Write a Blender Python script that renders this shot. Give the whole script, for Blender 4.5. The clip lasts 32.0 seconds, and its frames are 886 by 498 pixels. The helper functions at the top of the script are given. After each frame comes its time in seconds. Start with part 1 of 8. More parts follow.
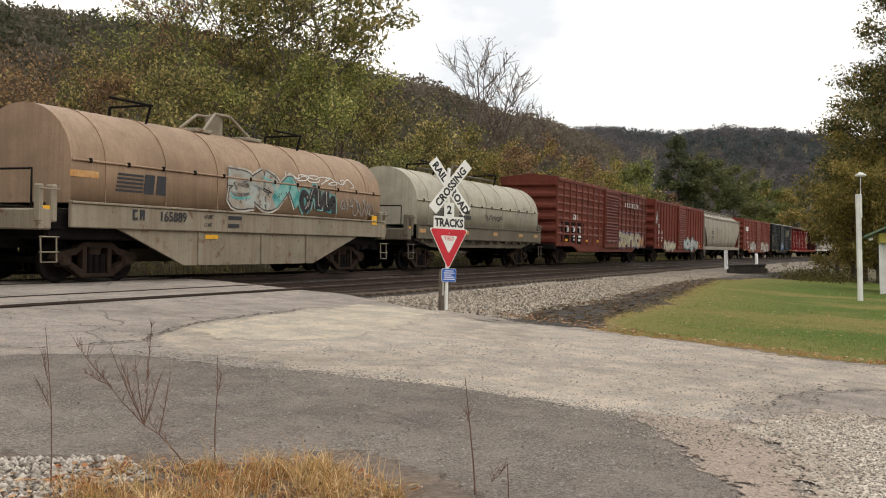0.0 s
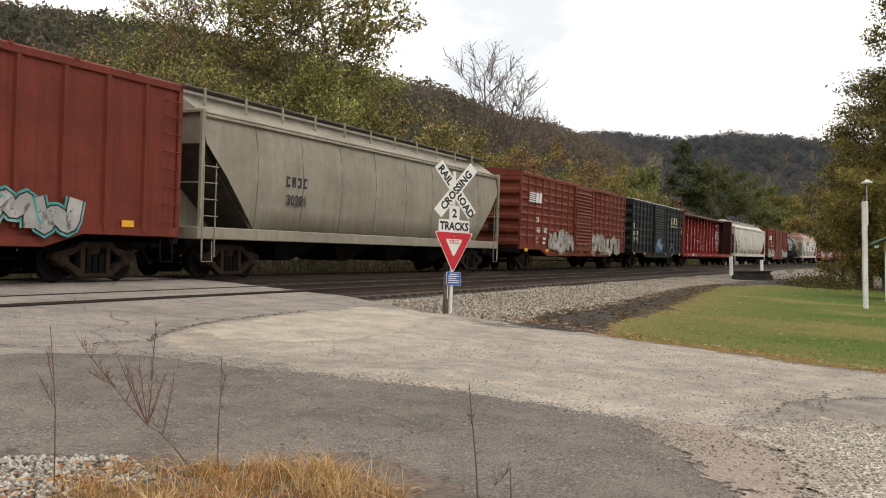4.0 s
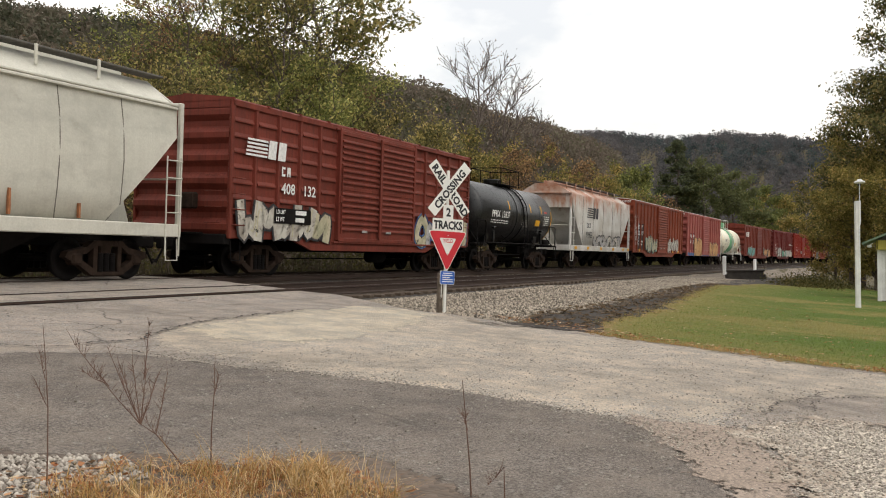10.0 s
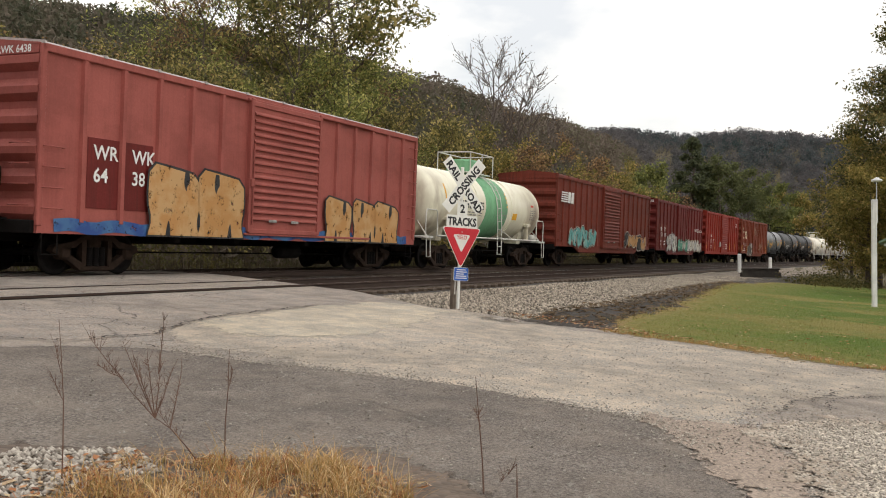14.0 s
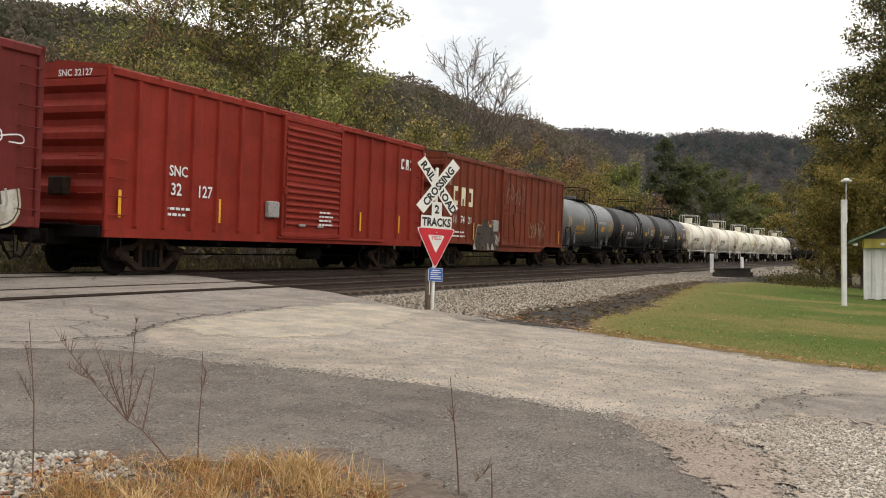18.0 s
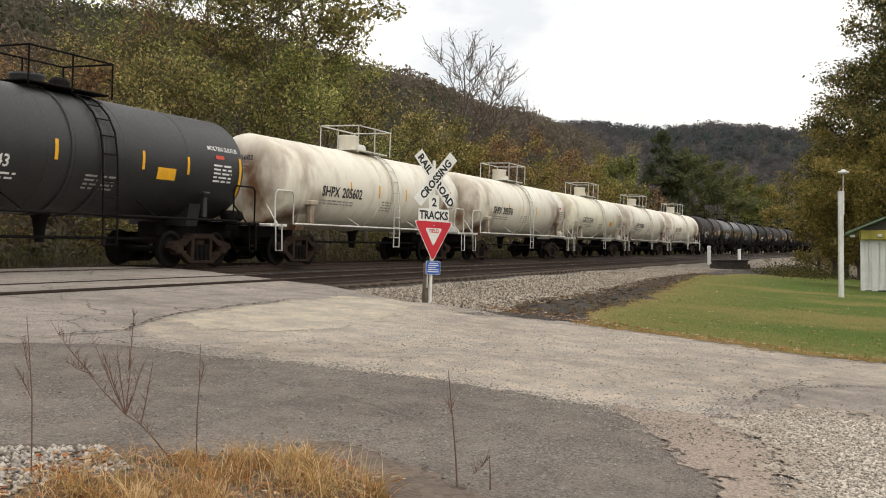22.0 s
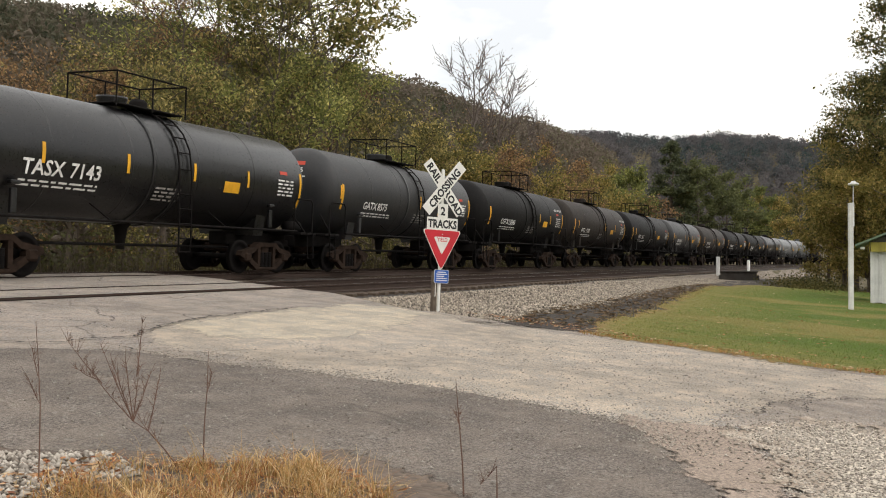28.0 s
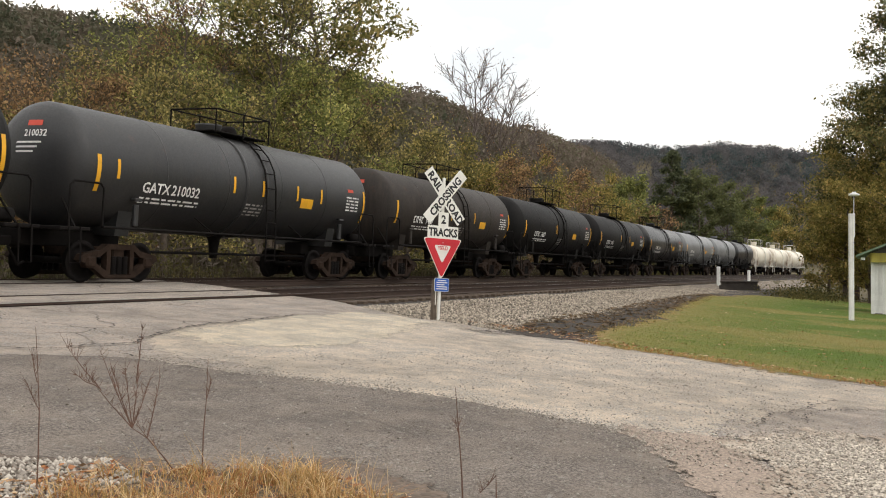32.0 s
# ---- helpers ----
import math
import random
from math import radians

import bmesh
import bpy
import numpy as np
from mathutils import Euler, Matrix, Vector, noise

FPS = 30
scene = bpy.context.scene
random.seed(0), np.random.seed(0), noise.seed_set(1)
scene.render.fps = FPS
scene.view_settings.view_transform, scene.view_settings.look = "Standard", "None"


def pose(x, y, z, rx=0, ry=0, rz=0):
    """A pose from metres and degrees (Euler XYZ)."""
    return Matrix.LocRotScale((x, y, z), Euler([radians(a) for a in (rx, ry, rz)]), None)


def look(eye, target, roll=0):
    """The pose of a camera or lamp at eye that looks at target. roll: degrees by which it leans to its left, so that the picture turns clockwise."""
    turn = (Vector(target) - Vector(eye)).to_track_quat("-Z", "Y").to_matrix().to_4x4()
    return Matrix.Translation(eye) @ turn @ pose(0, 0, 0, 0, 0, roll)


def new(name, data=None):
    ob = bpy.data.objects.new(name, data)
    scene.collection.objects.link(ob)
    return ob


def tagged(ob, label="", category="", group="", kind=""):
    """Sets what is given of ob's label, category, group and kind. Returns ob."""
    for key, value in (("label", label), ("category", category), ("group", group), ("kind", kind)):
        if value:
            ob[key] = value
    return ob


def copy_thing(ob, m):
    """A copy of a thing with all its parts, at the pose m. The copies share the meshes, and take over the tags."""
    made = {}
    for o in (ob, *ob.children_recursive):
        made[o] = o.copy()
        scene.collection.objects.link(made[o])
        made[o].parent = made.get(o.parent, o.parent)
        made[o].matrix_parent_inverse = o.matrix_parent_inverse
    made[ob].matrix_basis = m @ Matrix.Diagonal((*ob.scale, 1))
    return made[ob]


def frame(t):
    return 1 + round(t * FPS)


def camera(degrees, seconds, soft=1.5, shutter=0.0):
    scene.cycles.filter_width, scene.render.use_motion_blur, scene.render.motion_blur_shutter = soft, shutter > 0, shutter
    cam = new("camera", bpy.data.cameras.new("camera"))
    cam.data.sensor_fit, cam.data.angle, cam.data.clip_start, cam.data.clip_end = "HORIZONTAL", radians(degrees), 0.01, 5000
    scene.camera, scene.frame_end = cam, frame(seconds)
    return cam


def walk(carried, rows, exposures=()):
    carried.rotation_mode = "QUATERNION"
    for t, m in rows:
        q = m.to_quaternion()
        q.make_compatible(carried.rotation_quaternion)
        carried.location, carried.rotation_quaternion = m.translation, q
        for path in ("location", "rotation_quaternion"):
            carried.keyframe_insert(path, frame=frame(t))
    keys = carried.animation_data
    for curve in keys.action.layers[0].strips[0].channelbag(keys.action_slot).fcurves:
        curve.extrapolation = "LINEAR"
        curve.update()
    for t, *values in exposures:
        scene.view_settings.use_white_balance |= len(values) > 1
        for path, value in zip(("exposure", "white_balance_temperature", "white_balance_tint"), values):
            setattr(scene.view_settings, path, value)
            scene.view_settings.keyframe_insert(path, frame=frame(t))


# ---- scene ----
# Camera and its walk: held in the hand, the eye stays, the view drifts.
cam = camera(49.5, 32.0, soft=1.05)
EYE = (0.0, 0.0, 0.30)
VIEW = [  # seconds, heading, tilt, lean
(0.0, 24.58, 0.73, 0.97), (0.5, 24.68, 0.83, 0.81), (1.0, 24.76, 0.92, 0.62), (1.5, 24.86, 0.98, 0.47),
(2.0, 24.97, 1.00, 0.40), (2.5, 25.01, 0.99, 0.37), (3.0, 24.97, 0.98, 0.35), (3.5, 24.89, 0.96, 0.37),
(5.5, 24.88, 0.80, 0.58), (6.0, 24.83, 0.79, 0.71), (6.5, 24.81, 0.79, 0.71), (7.0, 24.79, 0.77, 0.59),
(7.5, 24.75, 0.77, 0.49), (8.0, 24.71, 0.79, 0.50), (8.5, 24.66, 0.82, 0.53), (9.0, 24.60, 0.84, 0.50),
(9.5, 24.54, 0.87, 0.43), (10.0, 24.50, 0.87, 0.36), (10.5, 24.51, 0.88, 0.28), (11.0, 24.56, 0.90, 0.24),
(11.5, 24.64, 0.92, 0.21), (12.0, 24.74, 0.89, 0.17), (12.5, 24.88, 0.84, 0.14), (13.0, 25.04, 0.76, 0.11),
(13.5, 25.19, 0.69, 0.07), (14.0, 25.33, 0.66, 0.03), (14.5, 25.45, 0.67, 0.02), (16.5, 25.01, 0.68, -0.05),
(17.0, 24.60, 0.68, 0.02), (17.5, 24.20, 0.68, 0.09), (18.0, 23.81, 0.69, 0.17), (18.5, 23.47, 0.70, 0.26),
(19.0, 23.25, 0.68, 0.31), (19.5, 23.16, 0.67, 0.31), (20.0, 23.17, 0.67, 0.35), (20.5, 23.24, 0.67, 0.42),
(21.0, 23.36, 0.59, 0.43), (21.5, 23.50, 0.44, 0.40), (22.0, 23.66, 0.27, 0.39), (22.5, 23.82, 0.13, 0.37),
(23.0, 23.94, 0.04, 0.32), (23.5, 24.00, 0.01, 0.30), (24.0, 24.03, 0.00, 0.26), (24.5, 24.04, 0.01, 0.20),
(25.0, 24.06, 0.03, 0.16), (25.5, 24.09, 0.07, 0.15), (27.5, 24.17, 0.62, -0.01), (28.0, 24.16, 0.80, -0.05),
(28.5, 24.15, 0.91, -0.07), (29.0, 24.12, 0.94, -0.08), (29.5, 24.08, 0.94, -0.10), (30.0, 24.07, 0.95, -0.11),
(30.5, 24.10, 0.99, -0.11), (31.0, 24.15, 1.07, -0.16), (31.5, 24.18, 1.18, -0.25), (32.0, 24.19, 1.30, -0.37),
]


def aim(h, p, r):
    h, p = radians(h), radians(p)
    to = Vector((math.cos(p) * math.cos(h), math.cos(p) * math.sin(h), math.sin(p)))
    return look(EYE, Vector(EYE) + 20 * to, -r)


walk(cam, [(t, aim(h, p, r)) for t, h, p, r in VIEW],
     [(0, 0.05), (7, 0.08), (12.8, 0.0), (17, 0.04), (20, 0.06), (22.4, 0.0), (24, -0.12), (25.5, -0.15), (28, 0.12), (31, 0.18), (32, 0.18)])

# Overcast daylight: a bright cloud layer over a pale sky, and a wide soft sun behind it.
SUN_UP, SUN_TURN = radians(42), radians(184)
world = bpy.data.worlds.new("sky")
scene.world = world
world.use_nodes = True
wn, wl = world.node_tree.nodes, world.node_tree.links
wn.clear()
sky = wn.new("ShaderNodeTexSky")
sky.sky_type, sky.sun_disc, sky.sun_elevation, sky.sun_rotation = "NISHITA", False, SUN_UP, SUN_TURN
sky_gain = wn.new("ShaderNodeMix")
sky_gain.data_type, sky_gain.blend_type = "RGBA", "MULTIPLY"
sky_gain.inputs[0].default_value = 1.0
sky_gain.inputs[7].default_value = (0.10, 0.10, 0.10, 1)
wl.new(sky.outputs[0], sky_gain.inputs[6])
wco = wn.new("ShaderNodeTexCoord")
wmap = wn.new("ShaderNodeMapping")
wmap.inputs["Scale"].default_value = (1.0, 1.0, 2.2)
wl.new(wco.outputs["Generated"], wmap.inputs[0])
cloud = wn.new("ShaderNodeTexNoise")
cloud.inputs["Scale"].default_value, cloud.inputs["Detail"].default_value = 4.5, 6.0
wl.new(wmap.outputs[0], cloud.inputs[0])
cover = wn.new("ShaderNodeValToRGB")
cover.color_ramp.elements[0].position, cover.color_ramp.elements[0].color = 0.40, (0.62, 0.62, 0.62, 1)
cover.color_ramp.elements[1].position, cover.color_ramp.elements[1].color = 0.56, (1, 1, 1, 1)
wl.new(cloud.outputs[0], cover.inputs[0])
sky_mix = wn.new("ShaderNodeMix")
sky_mix.data_type = "RGBA"
wl.new(cover.outputs[0], sky_mix.inputs[0])
wl.new(sky_gain.outputs[2], sky_mix.inputs[6])
sky_mix.inputs[7].default_value = (1.0, 0.972, 0.925, 1)
back = wn.new("ShaderNodeBackground")
wl.new(sky_mix.outputs[2], back.inputs[0])
wsep = wn.new("ShaderNodeSeparateXYZ")
wl.new(wco.outputs["Generated"], wsep.inputs[0])
lift = wn.new("ShaderNodeMapRange")
lift.inputs["From Min"].default_value, lift.inputs["From Max"].default_value = 0.0, 1.0
lift.inputs["To Min"].default_value, lift.inputs["To Max"].default_value = 1.02, 1.90
wl.new(wsep.outputs[2], lift.inputs[0])
wl.new(lift.outputs[0], back.inputs[1])
wout = wn.new("ShaderNodeOutputWorld")
wl.new(back.outputs[0], wout.inputs[0])
sun = new("sun", bpy.data.lights.new("sun", "SUN"))
sun.data.energy, sun.data.angle, sun.data.color = 0.5, radians(30), (1.0, 0.95, 0.88)
sun.matrix_world = look((0, 0, 60), (60 * math.cos(SUN_UP) * math.sin(SUN_TURN) * -1, 60 * math.cos(SUN_UP) * math.cos(SUN_TURN) * -1, 60 - 60 * math.sin(SUN_UP)))
scene.view_settings.exposure = 0.0


# ---- materials ----
class Nodes:
    """A material's node tree with a Principled shader, written in short."""

    def __init__(self, name, rough=0.7, metal=0.0, spec=0.4):
        self.m = bpy.data.materials.new(name)
        self.m.use_nodes = True
        self.n, self.l = self.m.node_tree.nodes, self.m.node_tree.links
        self.b = self.n["Principled BSDF"]
        self.b.inputs["Roughness"].default_value = rough
        self.b.inputs["Metallic"].default_value = metal
        self.b.inputs["Specular IOR Level"].default_value = spec
        self.co = self.n.new("ShaderNodeTexCoord").outputs["Object"]

    def scaled(self, s):
        m = self.n.new("ShaderNodeMapping")
        m.inputs["Scale"].default_value = s
        self.l.new(self.co, m.inputs[0])
        return m.outputs[0]

    def world(self):
        self.co = self.n.new("ShaderNodeNewGeometry").outputs["Position"]
        return self

    def noise(self, scale, detail=4.0, rough=0.55, vec=None, lo=0.35, hi=0.65):
        t = self.n.new("ShaderNodeTexNoise")
        t.inputs["Scale"].default_value, t.inputs["Detail"].default_value, t.inputs["Roughness"].default_value = scale, detail, rough
        self.l.new(vec or self.co, t.inputs["Vector"])
        return self.ramp(t.outputs[0], lo, hi)

    def ramp(self, v, lo, hi):
        r = self.n.new("ShaderNodeMapRange")
        r.inputs["From Min"].default_value, r.inputs["From Max"].default_value = lo, hi
        self.l.new(v, r.inputs[0])
        return r.outputs[0]

    def math(self, op, a, b):
        m = self.n.new("ShaderNodeMath")
        m.operation = op
        for k, v in ((0, a), (1, b)):
            if isinstance(v, (int, float)):
                m.inputs[k].default_value = v
            else:
                self.l.new(v, m.inputs[k])
        return m.outputs[0]

    def rand(self):
        return self.n.new("ShaderNodeObjectInfo").outputs["Random"]

    def island(self):
        return self.n.new("ShaderNodeNewGeometry").outputs["Random Per Island"]

    def attr(self, name):
        a = self.n.new("ShaderNodeAttribute")
        a.attribute_name = name
        return a.outputs["Fac"]

    def mix(self, f, a, b, mode="MIX"):
        m = self.n.new("ShaderNodeMix")
        m.data_type, m.blend_type = "RGBA", mode
        for k, v in ((0, f), (6, a), (7, b)):
            if isinstance(v, (int, float)):
                m.inputs[k].default_value = v
            elif isinstance(v, tuple):
                m.inputs[k].default_value = (*v, 1)
            else:
                self.l.new(v, m.inputs[k])
        return m.outputs[2]

    def colour(self, c):
        if isinstance(c, tuple):
            self.b.inputs["Base Color"].default_value = (*c, 1)
        else:
            self.l.new(c, self.b.inputs["Base Color"])
        return self

    def rough(self, v):
        self.l.new(v, self.b.inputs["Roughness"])
        return self

    def bump(self, h, strength=0.3, dist=0.01):
        u = self.n.new("ShaderNodeBump")
        u.inputs["Strength"].default_value, u.inputs["Distance"].default_value = strength, dist
        self.l.new(h, u.inputs["Height"])
        self.l.new(u.outputs[0], self.b.inputs["Normal"])
        return self


def paint(name, c, rust=0.35, streak=0.5, dirt=(0.024, 0.016, 0.012), rough=0.55, rustc=(0.13, 0.05, 0.025)):
    """Old railway paint: faded patches, rain streaks, rust spots and soot."""
    k = Nodes(name, rough, 0.0, 0.14 if rough > 0.52 else 0.5)
    fade = k.noise(0.7, 5, 0.6, None, 0.3, 0.7)
    col = k.mix(k.math("MULTIPLY", fade, 0.4), c, tuple(min(1, v * 1.3 + 0.006) for v in c))
    dull = k.noise(0.55, 6, 0.65, k.scaled((1.0, 1.0, 1.8)), 0.45, 0.66)
    col = k.mix(k.math("MULTIPLY", dull, 0.55), col, tuple(0.55 * v for v in c))
    st = k.noise(1.0, 5, 0.65, k.scaled((4.0, 4.0, 0.3)), 0.44, 0.66)
    col = k.mix(k.math("MULTIPLY", st, streak), col, tuple(0.4 * a + 0.6 * b for a, b in zip(c, dirt)))
    st = k.noise(1.0, 4, 0.7, k.scaled((14.0, 14.0, 0.5)), 0.48, 0.70)
    col = k.mix(k.math("MULTIPLY", st, streak), col, tuple(0.35 * a + 0.65 * b for a, b in zip(c, dirt)))
    sp = k.noise(3.0, 9, 0.7, None, 0.58, 0.68)
    col = k.mix(k.math("MULTIPLY", sp, rust), col, rustc)
    scuff = k.noise(1.0, 8, 0.75, k.scaled((3.0, 3.0, 5.0)), 0.66, 0.72)
    col = k.mix(k.math("MULTIPLY", scuff, 0.45), col, tuple(min(0.6, 1.5 * v + 0.05) for v in c))
    fine = k.noise(26, 3, 0.6)
    col = k.mix(k.math("MULTIPLY", fine, 0.2), col, tuple(0.55 * v for v in c))
    k.colour(col)
    k.rough(k.math("ADD", rough - 0.08, k.math("MULTIPLY", fine, 0.16)))
    k.bump(k.noise(9, 5), 0.12, 0.01)
    return k.m


def plain(name, c, rough=0.7, metal=0.0, var=0.25, scale=8.0, bump=0.1, spec=0.4):
    k = Nodes(name, rough, metal, spec)
    v = k.noise(scale, 6, 0.62, None, 0.3, 0.7)
    k.colour(k.mix(v, tuple(x * (1 - var) for x in c), tuple(min(1, x * (1 + var)) for x in c)))
    if bump:
        k.bump(k.noise(scale * 5, 4), bump, 0.01)
    return k.m


# ---- mesh helpers ----
class Shape:
    """Collects vertices and faces of one mesh."""

    def __init__(self):
        self.v, self.f, self.s = [], [], []

    def add(self, v, f, smooth=False):
        o = len(self.v)
        self.v += [tuple(p) for p in v]
        self.f += [tuple(i + o for i in p) for p in f]
        self.s += [smooth] * len(f)
        return self

    def box(self, x0, x1, y0, y1, z0, z1):
        v = [(x, y, z) for z in (z0, z1) for y in (y0, y1) for x in (x0, x1)]
        return self.add(v, [(0, 2, 3, 1), (4, 5, 7, 6), (0, 1, 5, 4), (2, 6, 7, 3), (0, 4, 6, 2), (1, 3, 7, 5)])

    def slab(self, c, size, b=0.01):
        """A box with its edges taken off: centre, size, bevel."""
        hx, hy, hz = (s / 2 for s in size)
        b = min(b, hx * 0.8, hy * 0.8, hz * 0.8)
        v, f = [], []
        for i, (ax, ay, az) in enumerate(((hx, hy - b, hz - b), (hx - b, hy, hz - b), (hx - b, hy - b, hz))):
            v += [(c[0] + sx * ax, c[1] + sy * ay, c[2] + sz * az) for sx in (-1, 1) for sy in (-1, 1) for sz in (-1, 1)]
        X, Y, Z = (lambda k: k), (lambda k: 8 + k), (lambda k: 16 + k)
        f += [(X(0), X(1), X(3), X(2)), (X(4), X(6), X(7), X(5)), (Y(0), Y(4), Y(5), Y(1)), (Y(2), Y(3), Y(7), Y(6)), (Z(0), Z(2), Z(6), Z(4)), (Z(1), Z(5), Z(7), Z(3))]
        for k in range(8):
            sx, sy, sz = k >> 2, k >> 1 & 1, k & 1
            tri = (X(k), Y(k), Z(k))
            f.append(tri if (sx + sy + sz) % 2 else tri[::-1])
        for a, bb, F, G in ((0, 1, X, Y), (2, 3, X, Y), (4, 5, X, Y), (6, 7, X, Y), (0, 2, X, Z), (1, 3, X, Z), (4, 6, X, Z), (5, 7, X, Z), (0, 4, Y, Z), (1, 5, Y, Z), (2, 6, Y, Z), (3, 7, Y, Z)):
            f.append((F(a), F(bb), G(bb), G(a)))
        return self.add(v, f)

    def prism(self, poly, axis, a, b, smooth=False):
        """A polygon in the two other axes, drawn out along axis from a to b."""
        n = len(poly)

        def put(p, t):
            return (t, p[0], p[1]) if axis == "x" else (p[0], t, p[1]) if axis == "y" else (p[0], p[1], t)
        v = [put(p, a) for p in poly] + [put(p, b) for p in poly]
        self.add(v, [(i, (i + 1) % n, n + (i + 1) % n, n + i) for i in range(n)], smooth)
        return self.add(v, [tuple(range(n))[::-1], tuple(range(n, 2 * n))])

    def rings(self, rings, close=True, caps=True, smooth=True):
        n = len(rings[0])
        v = [p for r in rings for p in r]
        f = [(k * n + i, k * n + (i + 1) % n, (k + 1) * n + (i + 1) % n, (k + 1) * n + i) for k in range(len(rings) - 1) for i in range(n if close else n - 1)]
        self.add(v, f, smooth)
        if caps:
            self.add(rings[0], [tuple(range(n))[::-1]])
            self.add(rings[-1], [tuple(range(n))])
        return self

    def tube(self, pts, r, n=6, caps=True):
        """A round bar along points; r is one radius or one for each point."""
        pts = [Vector(p) for p in pts]
        rr = r if isinstance(r, (list, tuple)) else [r] * len(pts)
        up, out = None, []
        for i, p in enumerate(pts):
            d = (pts[min(i + 1, len(pts) - 1)] - pts[max(i - 1, 0)]).normalized()
            if up is None:
                up = d.orthogonal().normalized()
            up = (up - d * up.dot(d))
            up = up.normalized() if up.length > 1e-5 else d.orthogonal().normalized()
            w = d.cross(up)
            out.append([tuple(p + rr[i] * (math.cos(2 * math.pi * k / n) * up + math.sin(2 * math.pi * k / n) * w)) for k in range(n)])
        return self.rings(out, True, caps, n > 4)

    def turned(self, prof, axis="x", n=24, c=(0, 0, 0), caps=True, a0=0.0):
        """A profile of (along, radius) turned round an axis through c."""
        rg = []
        for t, r in prof:
            ring = []
            for k in range(n):
                u, w = r * math.cos(a0 + 2 * math.pi * k / n), r * math.sin(a0 + 2 * math.pi * k / n)
                ring.append((c[0] + t, c[1] + u, c[2] + w) if axis == "x" else (c[0] + u, c[1] - t, c[2] + w) if axis == "y" else (c[0] + u, c[1] + w, c[2] + t))
            rg.append(ring)
        return self.rings(rg, True, caps)

    def mesh(self, name):
        me = bpy.data.meshes.new(name)
        me.from_pydata(self.v, [], self.f)
        me.polygons.foreach_set("use_smooth", self.s)
        me.update()
        return me


def part(name, sh, material, parent=None, label="", m=None, kind=""):
    """Links a shape, or a mesh that is shared, as one object under a thing or a part."""
    me = sh.mesh(name) if isinstance(sh, Shape) else sh
    if not me.materials:
        me.materials.append(material)
    ob = new(name, me)
    ob.parent = parent
    if m is not None:
        ob.matrix_basis = m
    return tagged(ob, label, kind=kind)


def thing(name, label, category, m=None, group="", kind=""):
    ob = new(name)
    ob.empty_display_size = 0.2
    if m is not None:
        ob.matrix_basis = m
    return tagged(ob, label, category, group, kind)


def letters(text, size, bold=0.025):
    """The built-in font as a flat mesh in the xz plane that faces -y, its left foot at 0."""
    cu = bpy.data.curves.new("letters", "FONT")
    cu.body, cu.size, cu.resolution_u, cu.offset = text, size * 1.38, 2, size * bold
    ob = bpy.data.objects.new("letters", cu)
    me = bpy.data.meshes.new_from_object(ob)
    bpy.data.objects.remove(ob)
    me.transform(Matrix.Rotation(radians(90), 4, "X"))
    return me


# ---- the line of the railway: nearly straight, then bending away to the right ----
LINE = []


def lay_line():
    x = y = h = 0.0
    for i in range(1200):
        LINE.append((x, y, h))
        k = min(-0.33e-3 + 1.21e-5 * i, 0.9e-3)
        h2 = h - k
        x, y, h = x + math.cos((h + h2) / 2), y + math.sin((h + h2) / 2), h2


lay_line()
SIDE = 14.93  # from the eye's line to the near side of the train
TRACK_FAR = SIDE + 1.57
BANK = 2.42


def rail_at(s, off=0.0):
    """Place and heading on the line at s metres, off metres beyond the far track's middle."""
    if s < 0:
        x, y, h = s, 0.0, 0.0
    else:
        i = min(int(s), len(LINE) - 2)
        a, b, u = LINE[i], LINE[i + 1], s - i
        x, y, h = (p + (q - p) * u for p, q in zip(a, b))
    return x - off * math.sin(h), y + TRACK_FAR + off * math.cos(h), h


GX = np.array([-600.0] + [p[0] for p in LINE])
GY = np.array([0.0] + [p[1] for p in LINE])


def across(x, y):
    """Distance in y beyond the far track's middle, at x."""
    return y - TRACK_FAR - np.interp(x, GX, GY)


def road_height(x, y):
    """The ground as the road has it: up from the eye to the two tracks, then down to the woods."""
    l = across(x, y) + TRACK_FAR
    lows = [-60, -12, 0, 11.0, 11.35, 12.7, 15.6, 17.4, 20.5, 25, 40, 90, 400]
    highs = [-1.9, -1.62, -1.25, -0.31, -0.225, -0.165, -0.025, 0.04, -0.15, -0.7, -0.9, -0.9, -0.9]
    return np.interp(l, lows, highs)


def ground_height(x, y):
    """The same with the ballast bed, which lies below the rails."""
    l = across(x, y) + TRACK_FAR
    drop = np.interp(l, [6.5, 8.2, 9.6, 10.6, 18.2, 20.5, 23], [0.02, 0.10, 0.12, 0.20, 0.21, 0.05, 0.02])
    far = np.interp(np.hypot(x, y), [0, 40, 75, 200], [0.0, 0.0, 0.25, 0.5])
    lump = 0.03 * np.sin(x * 0.7 + 1.3 * np.sin(y * 0.4)) * np.sin(y * 0.9 + x * 0.13)
    return road_height(x, y) - drop - far * (l < 10) + lump * np.interp(np.hypot(x, y), [3, 25], [0.3, 1])

